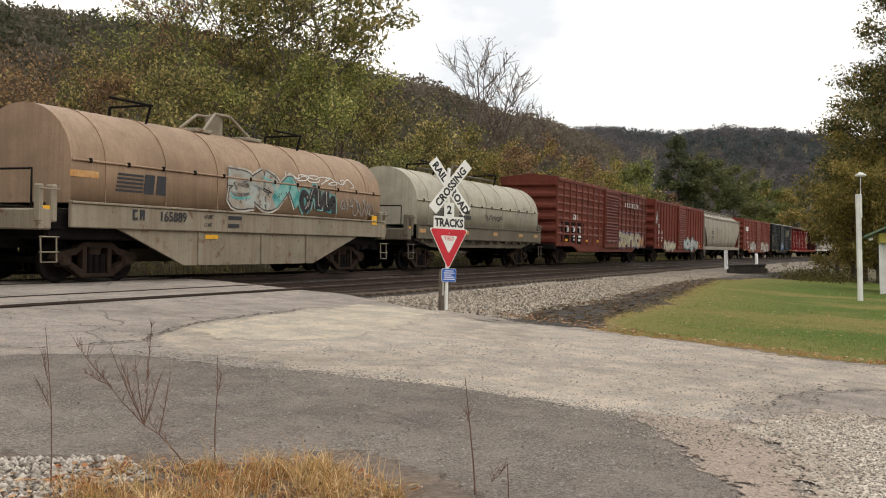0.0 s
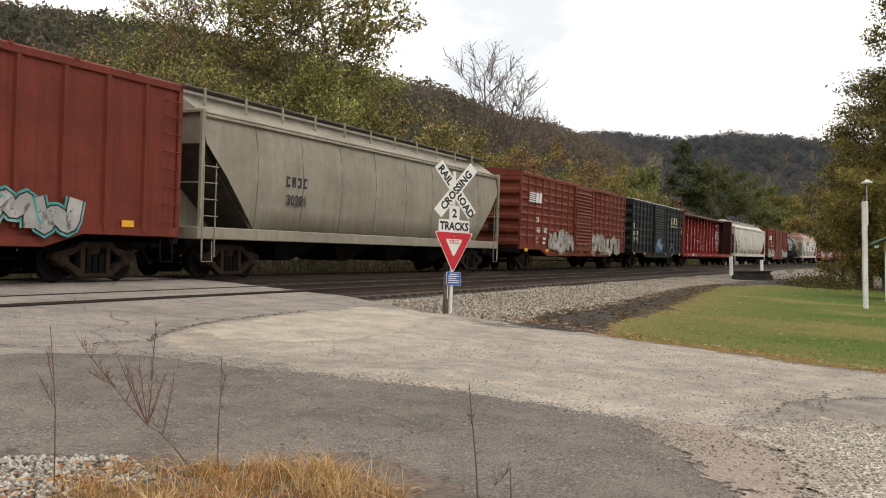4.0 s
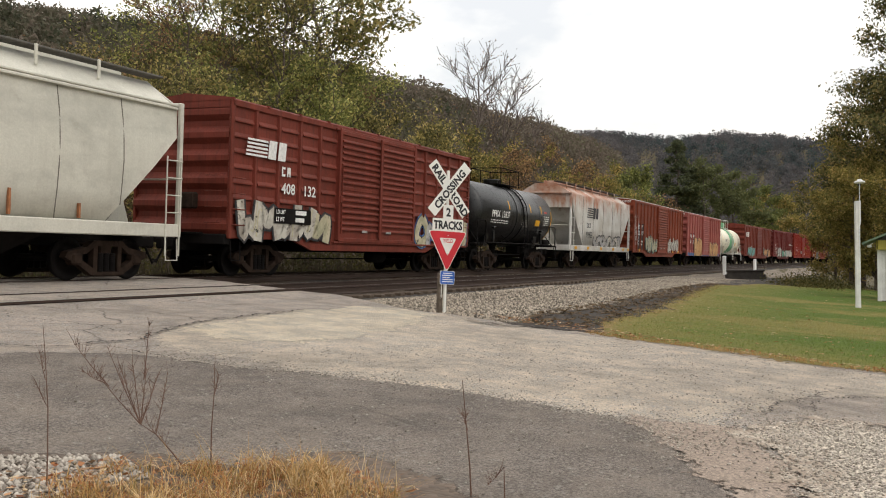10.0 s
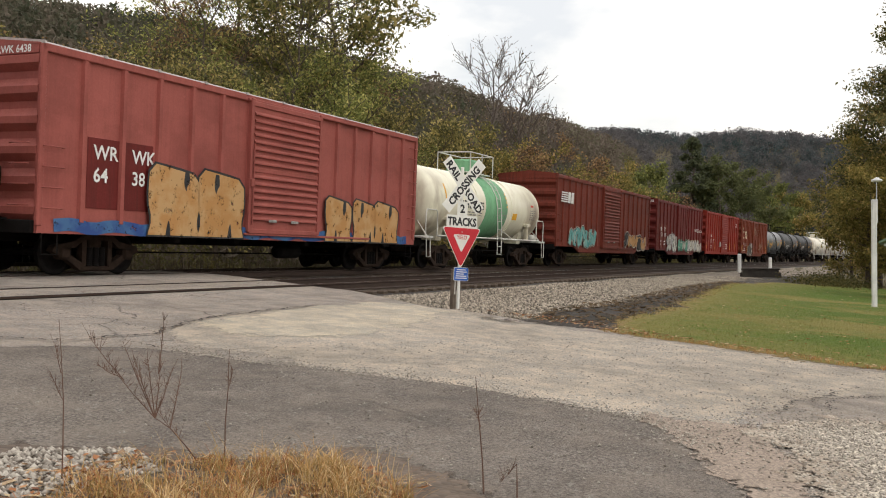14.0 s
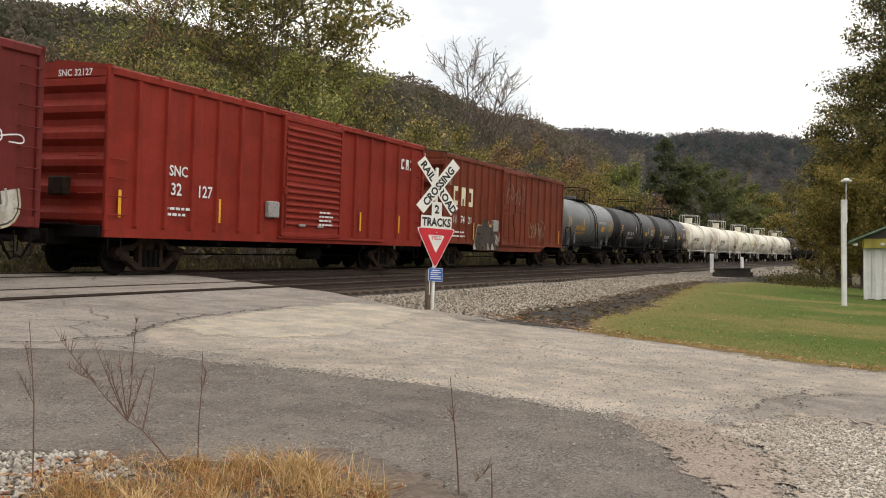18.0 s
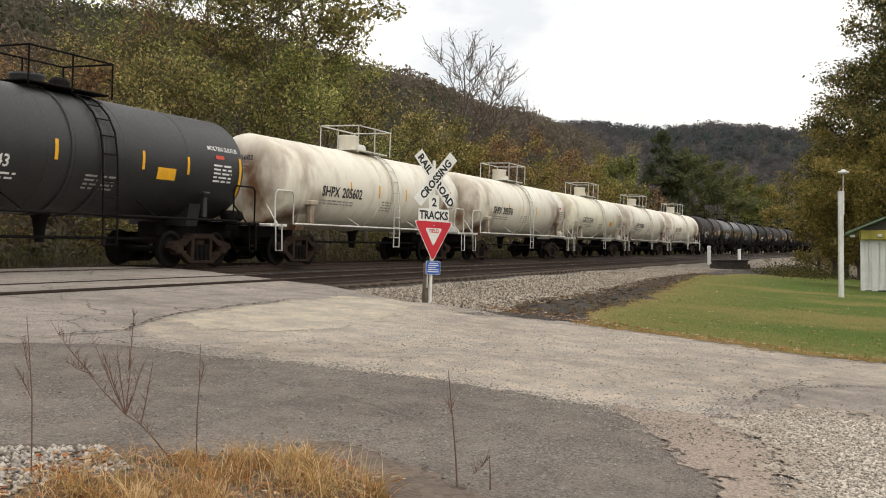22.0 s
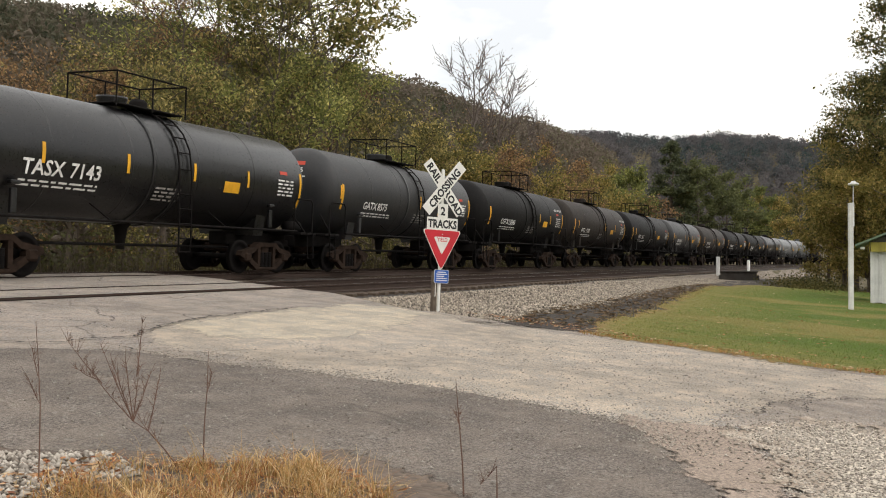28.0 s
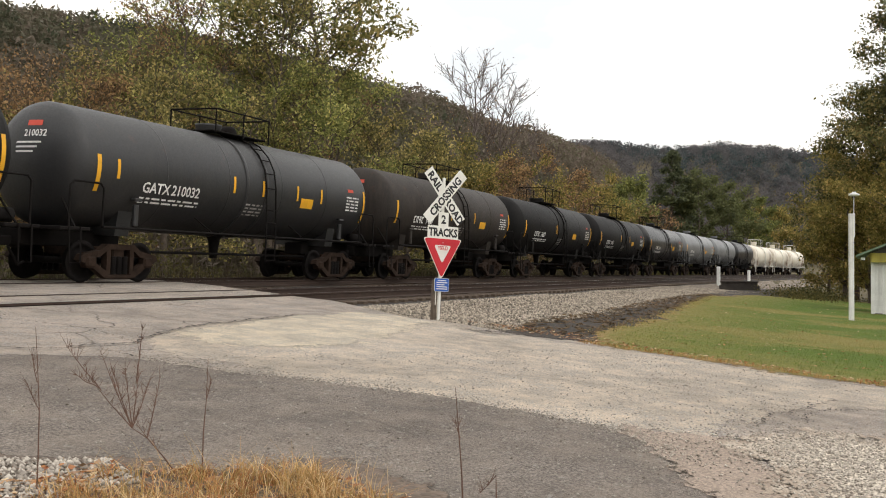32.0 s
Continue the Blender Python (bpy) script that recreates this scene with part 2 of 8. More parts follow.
# ---- ground materials ----
def stony(name, c, scale, var=0.5, rough=0.92, bump=0.8, dist=0.03, patch=0.35, patchc=(0.08, 0.065, 0.05), edge=0.0, rim=None):
    k = Nodes(name, rough).world()
    v = k.n.new("ShaderNodeTexVoronoi")
    v.inputs["Scale"].default_value = scale
    k.l.new(k.co, v.inputs["Vector"])
    bw = k.n.new("ShaderNodeSeparateColor")
    k.l.new(v.outputs["Color"], bw.inputs[0])
    col = k.mix(bw.outputs[0], tuple(x * (1 - var) for x in c), tuple(min(1, x * (1 + var)) for x in c))
    col = k.mix(k.math("MULTIPLY", k.noise(0.45, 5, 0.6), patch), col, patchc)
    if edge:
        d, cover = fringe(k, edge, 7.0)
        if rim:
            col = k.mix(k.math("MULTIPLY", k.ramp(d, 0.6, 0.02), k.noise(6, 4, 0.6, None, 0.3, 0.55)), col, rim)
        k.l.new(cover, k.b.inputs["Alpha"])
    k.colour(col)
    h = k.math("SUBTRACT", 1.0, v.outputs["Distance"])
    k.bump(h, bump, dist)
    return k.m


def fringe(k, wide, crumb=5.0):
    """How far a surface covers what lies below it: full inside, crumbling away over its edge."""
    d = k.attr("edge")
    n = k.math("SUBTRACT", k.noise(crumb, 6, 0.7, None, 0.2, 0.8), 0.5)
    m = k.math("SUBTRACT", k.noise(crumb * 0.25, 3, 0.5, None, 0.2, 0.8), 0.5)
    d = k.math("ADD", d, k.math("MULTIPLY", k.math("ADD", n, m), wide))
    return d, k.ramp(d, -0.012, 0.03)


def asphalt_mat(name, c, grit, crack, edge=0.0, lines=0.0):
    """Worn road surface: chips of stone, stains along the wheel paths, fine cracks."""
    k = Nodes(name, 0.9, 0, 0.3).world()
    chips = k.noise(grit, 3, 0.6, None, 0.36, 0.66)
    broad = k.noise(0.5, 5, 0.6, None, 0.3, 0.7)
    col = k.mix(chips, tuple(0.44 * v for v in c), tuple(1.58 * v for v in c))
    vc = k.n.new("ShaderNodeTexVoronoi")
    vc.inputs["Scale"].default_value = 62
    k.l.new(k.co, vc.inputs["Vector"])
    sep = k.n.new("ShaderNodeSeparateColor")
    k.l.new(vc.outputs["Color"], sep.inputs[0])
    col = k.mix(k.ramp(sep.outputs[0], 0.62, 1.0), col, tuple(min(0.6, 1.75 * v) for v in c))
    col = k.mix(k.math("MULTIPLY", k.ramp(sep.outputs[1], 0.75, 1.0), 0.4), col, tuple(0.4 * v for v in c))
    col = k.mix(k.math("MULTIPLY", broad, 0.8), col, tuple(0.5 * v for v in c))
    wheel = k.noise(1.0, 5, 0.6, k.scaled((1.5, 0.3, 1.0)), 0.42, 0.68)
    col = k.mix(k.math("MULTIPLY", wheel, 0.22), col, (0.55 * c[0], 0.52 * c[1], 0.48 * c[2]))
    mid = k.noise(2.4, 6, 0.65, None, 0.42, 0.72)
    col = k.mix(k.math("MULTIPLY", mid, 0.5), col, (1.4 * c[0] + 0.02, 1.36 * c[1] + 0.012, 1.3 * c[2] + 0.004))
    spots = k.noise(15.0, 2, 0.5, None, 0.64, 0.69)
    col = k.mix(k.math("MULTIPLY", spots, 0.35), col, (0.50, 0.465, 0.41))
    v = k.n.new("ShaderNodeTexVoronoi")
    v.feature = "DISTANCE_TO_EDGE"
    v.inputs["Scale"].default_value = 0.55
    warp = k.n.new("ShaderNodeTexNoise")
    warp.inputs["Scale"].default_value, warp.inputs["Detail"].default_value = 1.8, 6
    k.l.new(k.co, warp.inputs["Vector"])
    vm = k.n.new("ShaderNodeMix")
    vm.data_type, vm.blend_type = "RGBA", "LINEAR_LIGHT"
    vm.inputs[0].default_value = 0.22
    k.l.new(k.co, vm.inputs[6])
    k.l.new(warp.outputs["Color"], vm.inputs[7])
    k.l.new(vm.outputs[2], v.inputs["Vector"])
    line = k.ramp(v.outputs["Distance"], 0.012, 0.0)
    where = k.noise(0.35, 3, 0.5, None, 0.46, 0.6)
    line = k.math("MULTIPLY", k.math("MULTIPLY", line, where), crack)
    col = k.mix(line, col, (0.05, 0.042, 0.037))
    if edge:
        d, cover = fringe(k, edge)
        gap = k.math("MULTIPLY", k.ramp(k.math("ABSOLUTE", k.math("SUBTRACT", d, 0.02), 0), 0.035, 0.0), k.noise(1.3, 3, 0.5, None, 0.42, 0.6))
        col = k.mix(k.math("MULTIPLY", gap, lines), col, (0.05, 0.042, 0.037))
        k.l.new(cover, k.b.inputs["Alpha"])
    k.colour(col)
    k.bump(k.math("SUBTRACT", k.math("ADD", chips, k.math("ADD", k.noise(90, 2), sep.outputs[0])), line), 1.0, 0.016)
    return k.m


M_LIGHT = asphalt_mat("old_asphalt", (0.54, 0.459, 0.391), 34, 0.8)
M_TAN = asphalt_mat("tan_asphalt", (0.72, 0.615, 0.50), 40, 0.25, 0.55, 0.08)
M_PALE = asphalt_mat("pale_worn_asphalt", (0.86, 0.745, 0.58), 60, 0.0, 0.5, 0.0)
M_DARK = asphalt_mat("patched_asphalt", (0.312, 0.266, 0.229), 46, 0.35, 0.16, 0.15)
M_BALLAST = stony("ballast_stone", (0.19, 0.156, 0.12), 22, 0.75, patchc=(0.10, 0.075, 0.055))
M_GRAVEL = stony("gravel_stone", (0.50, 0.44, 0.36), 64, 0.6, dist=0.010, bump=0.5, edge=0.6, rim=(0.26, 0.20, 0.15))
M_BAND = stony("reddish_brown_dirt", (0.28, 0.22, 0.175), 60, 0.4, bump=0.4, dist=0.008, patchc=(0.17, 0.13, 0.10), edge=0.3)
M_DIRT = stony("dark_dirt", (0.024, 0.019, 0.015), 12, 0.5, bump=0.5, patchc=(0.07, 0.05, 0.035), edge=0.6)
M_SOIL = stony("brown_soil", (0.108, 0.080, 0.061), 20, 0.4, bump=0.4, patchc=(0.16, 0.12, 0.088), edge=0.22)


def grass_ground():
    k = Nodes("lawn", 0.95, 0, 0.2).world()
    a = k.noise(0.24, 6, 0.65, k.scaled((1.0, 0.7, 1.0)), 0.50, 0.64)
    b = k.noise(9, 5, 0.7, None, 0.3, 0.7)
    d, cover = fringe(k, 0.45)
    a = k.math("MAXIMUM", a, k.math("MULTIPLY", k.ramp(d, 3.6, 0.3), k.noise(1.1, 4, 0.6, None, 0.2, 0.5)))
    col = k.mix(a, (0.098, 0.150, 0.019), (0.240, 0.205, 0.058))
    col = k.mix(k.math("MULTIPLY", b, 0.6), col, (0.05, 0.058, 0.016))
    col = k.mix(k.math("MULTIPLY", k.ramp(d, 0.45, 0.0), k.noise(5, 4, 0.6, None, 0.42, 0.6)), col, (0.29, 0.18, 0.09))
    k.colour(col)
    k.l.new(cover, k.b.inputs["Alpha"])
    return k.bump(k.noise(40, 3), 0.7, 0.03).m


M_LAWN = grass_ground()


def poly_dist(px, py, poly):
    """Signed distance to a polygon, positive inside."""
    best = np.full(px.shape, 1e9)
    inside = np.zeros(px.shape, bool)
    for (ax, ay), (bx, by) in zip(poly, poly[1:] + poly[:1]):
        dx, dy = bx - ax, by - ay
        u = np.clip(((px - ax) * dx + (py - ay) * dy) / (dx * dx + dy * dy + 1e-12), 0, 1)
        best = np.minimum(best, np.hypot(px - ax - u * dx, py - ay - u * dy))
        if ay != by:
            inside ^= ((ay > py) != (by > py)) & (px < (bx - ax) * (py - ay) / (by - ay) + ax)
    return np.where(inside, best, -best)


def ragged(x, y, size, amount):
    return amount * (np.sin(x * 2.1 / size + 1.7 * np.sin(y * 1.3 / size)) * np.sin(y * 1.9 / size + x * 0.6 / size) + 0.5 * np.sin(x * 5.3 / size + y * 2.2 / size) * np.sin(y * 6.1 / size))


def sheet(name, poly, cell, height, lift, rag=(0.3, 0.05), past=0.0):
    """A draped sheet of ground inside a polygon, clipped along its ragged edge."""
    P = np.array(poly)
    xs = np.arange(P[:, 0].min() - 0.5, P[:, 0].max() + 0.5 + cell, cell)
    ys = np.arange(P[:, 1].min() - 0.5, P[:, 1].max() + 0.5 + cell, cell)
    X, Y = np.meshgrid(xs, ys)
    d = poly_dist(X, Y, list(poly)) + ragged(X, Y, *rag) + past
    Z = height(X, Y) + lift
    n = len(xs)
    v = np.stack([X.ravel(), Y.ravel(), Z.ravel()], 1)
    dd = d.ravel()
    sh = Shape()
    sh.edge = []
    used = {}

    def take(i):
        if i not in used:
            used[i] = len(sh.v)
            sh.v.append(tuple(v[i]))
            sh.edge.append(float(dd[i]) - past)
        return used[i]
    for j in range(len(ys) - 1):
        row = d[j:j + 2]
        for i in np.nonzero((row[:, :-1] > 0).any(0) | (row[:, 1:] > 0).any(0))[0]:
            q = (j * n + i, j * n + i + 1, (j + 1) * n + i + 1, (j + 1) * n + i)
            if all(dd[k] > 0 for k in q):
                sh.f.append(tuple(take(k) for k in q))
                continue
            out = []
            for a, b in zip(q, q[1:] + q[:1]):
                if dd[a] > 0:
                    out.append(take(a))
                if (dd[a] > 0) != (dd[b] > 0):
                    u = dd[a] / (dd[a] - dd[b])
                    sh.v.append(tuple(v[a] + u * (v[b] - v[a])))
                    sh.edge.append(-past)
                    out.append(len(sh.v) - 1)
            if len(out) > 2:
                sh.f.append(tuple(out))
    sh.s = [True] * len(sh.f)
    me = sh.mesh(name)
    me.attributes.new("edge", "FLOAT", "POINT").data.foreach_set("value", sh.edge)
    return me


# ---- the ground: one sheet to the horizon, with the valley's side rising behind the railway ----
def ridge_height(x, y):
    """Wooded slopes: a near one behind the line on this side of the bend, a far one across the valley."""
    r = np.hypot(x, y)
    a = np.degrees(np.arctan2(y, x))
    e1 = np.interp(a, [-40, 9, 15, 18, 21, 24, 28, 36, 42, 60, 90], [2, 2.4, 5.8, 6.95, 7.4, 8.45, 9.85, 11.3, 12.0, 12.6, 12.6])
    top1 = np.interp(a, [10, 16, 24, 45, 90], [430, 360, 270, 210, 190])
    foot1 = np.interp(a, [10, 16, 24, 45, 90], [150, 110, 75, 55, 50])
    u1 = np.clip((r - foot1) / (top1 - foot1), 0, 1)
    z1 = np.tan(np.radians(e1)) * top1 * (u1 * u1 * (3 - 2 * u1)) * np.interp(a, [9, 14], [0.0, 1.0])
    e2 = np.interp(a, [-60, -30, 0, 2, 5, 8, 10, 12, 15, 25, 40], [3.0, 4.4, 5.5, 5.9, 6.4, 6.8, 6.6, 6.65, 7.1, 6.9, 4.5])
    u2 = np.clip((r - 420) / (900 - 420), 0, 1)
    z2 = np.tan(np.radians(e2)) * 900 * (u2 * u2 * (3 - 2 * u2))
    keep = np.interp(across(x, y), [8, 22], [0.0, 1.0])
    return np.maximum(z1 * keep, z2)


xs = np.concatenate([np.arange(-900, -100, 80), np.arange(-100, 0, 6), np.arange(0, 70, 0.6), np.arange(70, 260, 4), np.arange(260, 1400, 22), np.arange(1400, 3600, 200)])
ys = np.concatenate([np.arange(-1500, -100, 60), np.arange(-100, -14, 4), np.arange(-14, 27, 0.5), np.arange(27, 120, 3), np.arange(120, 420, 10), np.arange(420, 1500, 40)])
XX, YY = np.meshgrid(xs, ys)
ZZ = ground_height(XX, YY) + ridge_height(XX, YY)
nx = len(xs)
soil = Shape()
soil.add(list(zip(XX.ravel().tolist(), YY.ravel().tolist(), ZZ.ravel().tolist())),
         [(j * nx + i, j * nx + i + 1, (j + 1) * nx + i + 1, (j + 1) * nx + i) for j in range(len(ys) - 1) for i in range(nx - 1)], True)
k = Nodes("leaf_litter", 0.95, 0, 0.2).world()
k.colour(k.mix(k.noise(0.6, 6, 0.6, None, 0.3, 0.7), k.mix(k.noise(0.05, 4), (0.075, 0.06, 0.035), (0.05, 0.055, 0.025)), (0.13, 0.10, 0.06)))
k.bump(k.noise(5, 5), 0.6, 0.1)
tagged(part("ground", soil, k.m), "brown leaf litter and soil of a wooded valley", "ground", kind="structure")

ROAD = [(-30, 20.5), (-30, -30), (16.2, -30), (15.3, -6), (15.2, -0.4), (15.2, 0.5), (15.6, 1.7), (15.9, 3.0), (15.75, 4.4), (15.85, 6.05), (16.25, 7.3), (16.1, 7.9), (16.6, 8.75), (17.4, 9.9), (17.9, 10.75), (17.2, 11.4), (18.1, 13.1), (18.9, 14.7), (19.4, 17.5), (19.6, 20.5)]
road = part("road", sheet("road", ROAD, 0.3, road_height, 0.0, (0.5, 0.06)), M_LIGHT, None, "worn grey asphalt road rising to the level crossing", kind="structure")
tagged(road, category="road")
TAN = [(8.7, 7.65), (10.2, 8.6), (11.6, 8.95), (13.6, 9.0), (16.1, 8.4), (16.0, 7.5), (15.5, 6.0), (15.1, 4.4), (15.1, 3.0), (14.8, 1.7), (14.4, 0.5), (14.4, -2), (12.4, -1.0), (11.5, 0.75), (9.9, 1.1), (8.6, 1.3), (8.3, 2.6), (8.4, 3.75), (8.4, 5.0), (8.3, 6.0)]
tagged(part("pavement", sheet("pavement", TAN, 0.2, road_height, 0.003, (0.5, 0.12), 0.45), M_TAN, None, "bleached tan asphalt overlay with crumbling edges", kind="structure"), category="pavement")
PALE = [(10.0, 8.3), (11.8, 8.75), (13.3, 8.95), (15.7, 8.95), (16.2, 8.4), (15.7, 7.3), (13.6, 6.85), (11.3, 6.45), (10.3, 6.6), (9.75, 7.25)]
tagged(part("pavement", sheet("pavement", PALE, 0.2, road_height, 0.007, (0.5, 0.10), 0.3), M_PALE, None, "smooth cream-coloured worn asphalt beside the crossing", kind="structure"), category="pavement")
DARK = [(-6, 9.4), (5.0, 8.9), (6.8, 8.05), (7.9, 7.1), (7.95, 6.4), (8.05, 5.8), (8.2, 5.2), (8.4, 4.35), (8.5, 3.95), (8.4, 3.3), (8.27, 2.65), (8.25, 2.15), (7.87, 1.67), (6.9, 1.2), (6.3, 0.85), (5.0, 0.4), (2.0, 0.2), (-6, 3.0)]
tagged(part("pavement", sheet("pavement", DARK, 0.15, road_height, 0.012, (0.35, 0.07), 0.2), M_DARK, None, "darker grey asphalt patch scattered with loose chips", kind="structure"), category="pavement")
BAND = [(8.3, 2.15), (8.5, 1.75), (8.75, 1.1), (7.4, 0.6), (6.5, 0.5), (5.6, 0.2), (5.3, 0.45), (6.3, 0.9), (7.1, 1.3), (7.8, 1.7)]
tagged(part("dirt_band", sheet("dirt_band", BAND, 0.1, road_height, 0.016, (0.3, 0.06), 0.3), M_BAND, None, "reddish brown dirt between the asphalt and the gravel", kind="structure"), category="ground")
GRAVEL = [(8.65, 1.15), (9.4, 0.95), (9.9, 0.6), (9.8, -0.2), (9.4, -1.6), (8.5, -5), (4, -5), (4.4, -0.5), (5.6, 0.1), (6.5, 0.5), (7.4, 0.62), (8.0, 0.85)]
tagged(part("gravel_patch", sheet("gravel_patch", GRAVEL, 0.1, road_height, 0.018, (0.9, 0.10), 0.4), M_GRAVEL, None, "loose pale gravel spread at the road's edge", kind="structure"), category="gravel")


def crack(pts, wide, seed, label):
    """A dirt-filled crack: a thin ragged strip that wanders along the surface."""
    rng = random.Random(seed)
    P = np.array(pts)
    run = np.concatenate([[0], np.cumsum(np.hypot(*np.diff(P, axis=0).T))])
    rg, off, s0 = [], 0.0, 0.0
    while s0 < run[-1]:
        q = np.array([np.interp(s0, run, P[:, 0]), np.interp(s0, run, P[:, 1])])
        e = np.array([np.interp(s0 + 0.05, run, P[:, 0]), np.interp(s0 + 0.05, run, P[:, 1])]) - q
        e = e / (np.hypot(*e) + 1e-9)
        off = 0.75 * off + rng.uniform(-0.05, 0.05)
        w = wide * rng.uniform(0.15, 1.0)
        a, b = q + np.array((-e[1], e[0])) * (off + w / 2), q + np.array((-e[1], e[0])) * (off - w / 2)
        rg.append([(p[0], p[1], float(road_height(p[0], p[1])) + 0.021) for p in (a, b)])
        s0 += 0.05
    tagged(part("crack", Shape().rings(rg, False, False), M_CRACK, None, label, kind="structure"), category="crack")


M_CRACK = plain("crack_dirt", (0.055, 0.044, 0.036), 0.95, 0, 0.4, 20, 0.4)
crack([(7.2, 8.5), (7.4, 8.12), (7.9, 7.98), (8.87, 7.89), (9.98, 8.49), (10.6, 8.72), (12.3, 8.83), (13.9, 9.04)], 0.06, 1, "dirt-filled crack across the old asphalt")
crack([(6.0, 9.0), (6.6, 8.5), (7.2, 8.5)], 0.05, 2, "dirt-filled crack across the old asphalt")
crack([(7.9, 7.98), (8.0, 7.5), (7.9, 7.1)], 0.03, 3, "fine crack in the old asphalt")
crack([(9.5, 1.08), (10.3, 0.93), (11.2, 0.72), (12.4, 0.48)], 0.03, 4, "broken joint filled with crumbs")
crack([(8.87, 7.89), (9.3, 9.2), (9.0, 10.3), (9.6, 11.0)], 0.02, 5, "fine crack in the old asphalt")
VERGE = [(-3, 7.5), (4.2, 4.85), (4.5, 4.5), (4.65, 4.2), (4.75, 3.75), (5.25, 3.5), (5.5, 3.3), (5.55, 2.95), (5.35, 2.55), (5.1, 2.1), (4.6, 0.9), (3.5, -0.5), (-3, -3)]
tagged(part("verge", sheet("verge", VERGE, 0.1, road_height, 0.024, (0.25, 0.05), 0.2), M_SOIL, None, "bare brown earth verge beside the asphalt", kind="structure"), category="ground")


def lawn_height(x, y):
    """The lawn, flush with the road's edge and a little sunk away from it."""
    u = np.clip(-poly_dist(np.atleast_1d(x), np.atleast_1d(y), ROAD) / 1.6, 0, 1).reshape(np.shape(x))
    u = u * u * (3 - 2 * u)
    return (road_height(x, y) + 0.006) * (1 - u) + (ground_height(x, y) + 0.045) * u


LAWN = [(15.6, 4.4), (16.4, 4.6), (18.4, 4.75), (21.7, 4.75), (27.3, 5.2), (33, 5.9), (40, 6.4), (48, 6.0), (58, 3.5), (66, -4), (66, -40), (15.7, -40), (14.7, -6), (14.5, -0.4), (14.5, 0.6), (14.95, 1.8), (15.2, 3.0)]
tagged(part("lawn", sheet("lawn", LAWN, 0.25, lawn_height, 0.0, (0.8, 0.15), 0.45), M_LAWN, None, "mown green lawn strewn with fallen leaves", kind="structure"), category="grass")
DITCH = [(15.6, 6.0), (15.5, 4.4), (18.4, 4.6), (21.7, 4.6), (27.3, 4.8), (33, 5.3), (40, 5.7), (48, 5.4), (60, 3.6), (75, 4), (75, 8), (48, 7.2), (40, 6.9), (30, 6.5), (24, 6.1), (19.5, 6.0), (17.3, 5.9)]
tagged(part("ditch", sheet("ditch", DITCH, 0.25, lawn_height, -0.003, (0.9, 0.25), 0.5), M_DIRT, None, "dark wet dirt of a shallow ditch", kind="structure"), category="ground")


def along(offs, s0, s1, step, z):
    """A strip that follows the line: (offset, height) pairs across, from s0 to s1."""
    rg = []
    s = s0
    while s <= s1:
        ring = []
        for o in offs:
            x, y, h = rail_at(s, o)
            ring.append((x, y, float(ground_height(np.array(x), np.array(y))) + z))
        rg.append(ring)
        s += step
    return Shape().rings(rg, False, False)


# Oil-dark ballast, taken darker still to put shade under the train into it.
M_SOOT_SHADE = stony("oily_shaded_ballast", (0.026, 0.020, 0.016), 15, 0.7, patchc=(0.03, 0.022, 0.018))
offs = [-10.2, -9.4, -8.6, -7.8, -7.0, -6.2, -5.4, -4.4, -3.4, -2.2, -1.1, 0.0, 1.2, 2.3, 3.2, 4.2, 5.5]
tagged(part("ballast", along(offs, -80, 330, 1.5, 0.012), M_BALLAST, None, "grey crushed stone ballast under both tracks", kind="structure"), category="ballast")

tagged(part("track_bed", along([-6.0, -5.4, -4.4, -3.4, -2.2, -1.1, 0.0, 1.2, 2.3, 3.0], -80, 330, 1.5, 0.026), M_SOOT_SHADE, None, "oily dark ballast between the rails, shade under the train painted in", kind="structure"), category="ballast")

# ---- loose stones ----
M_STONE = Nodes("crushed_stone", 0.9)
M_STONE.colour(M_STONE.mix(M_STONE.island(), (0.15, 0.124, 0.10), (0.50, 0.45, 0.385)))
M_STONE = M_STONE.m
M_BSTONE = Nodes("ballast_chunk", 0.92)
M_BSTONE.colour(M_BSTONE.mix(M_BSTONE.island(), (0.05, 0.041, 0.032), (0.50, 0.425, 0.335)))
M_BSTONE = M_BSTONE.m


def scatter(name, label, pts, size, mat, flat=0.6, seed=1):
    """Many small angular stones in one mesh; pts is an array of places on the ground."""
    rng = np.random.default_rng(seed)
    n = len(pts)
    oct_v = np.array([(1, 0, 0), (-1, 0, 0), (0, 1, 0), (0, -1, 0), (0, 0, 1), (0, 0, -0.5)], float)
    oct_f = np.array([(0, 2, 4), (2, 1, 4), (1, 3, 4), (3, 0, 4), (2, 0, 5), (1, 2, 5), (3, 1, 5), (0, 3, 5)])
    r = rng.uniform(size[0], size[1], (n, 1, 1)) * rng.uniform(0.6, 1.3, (n, 6, 1))
    v = oct_v[None] * r * np.array([1, 0.8, flat])
    a = rng.uniform(0, 6.28, n)
    c, s = np.cos(a)[:, None], np.sin(a)[:, None]
    v = np.stack([v[:, :, 0] * c - v[:, :, 1] * s, v[:, :, 0] * s + v[:, :, 1] * c, v[:, :, 2]], 2) + pts[:, None, :]
    f = (oct_f[None] + 6 * np.arange(n)[:, None, None]).reshape(-1, 3)
    return fast(name, v.reshape(-1, 3), f, mat, label)


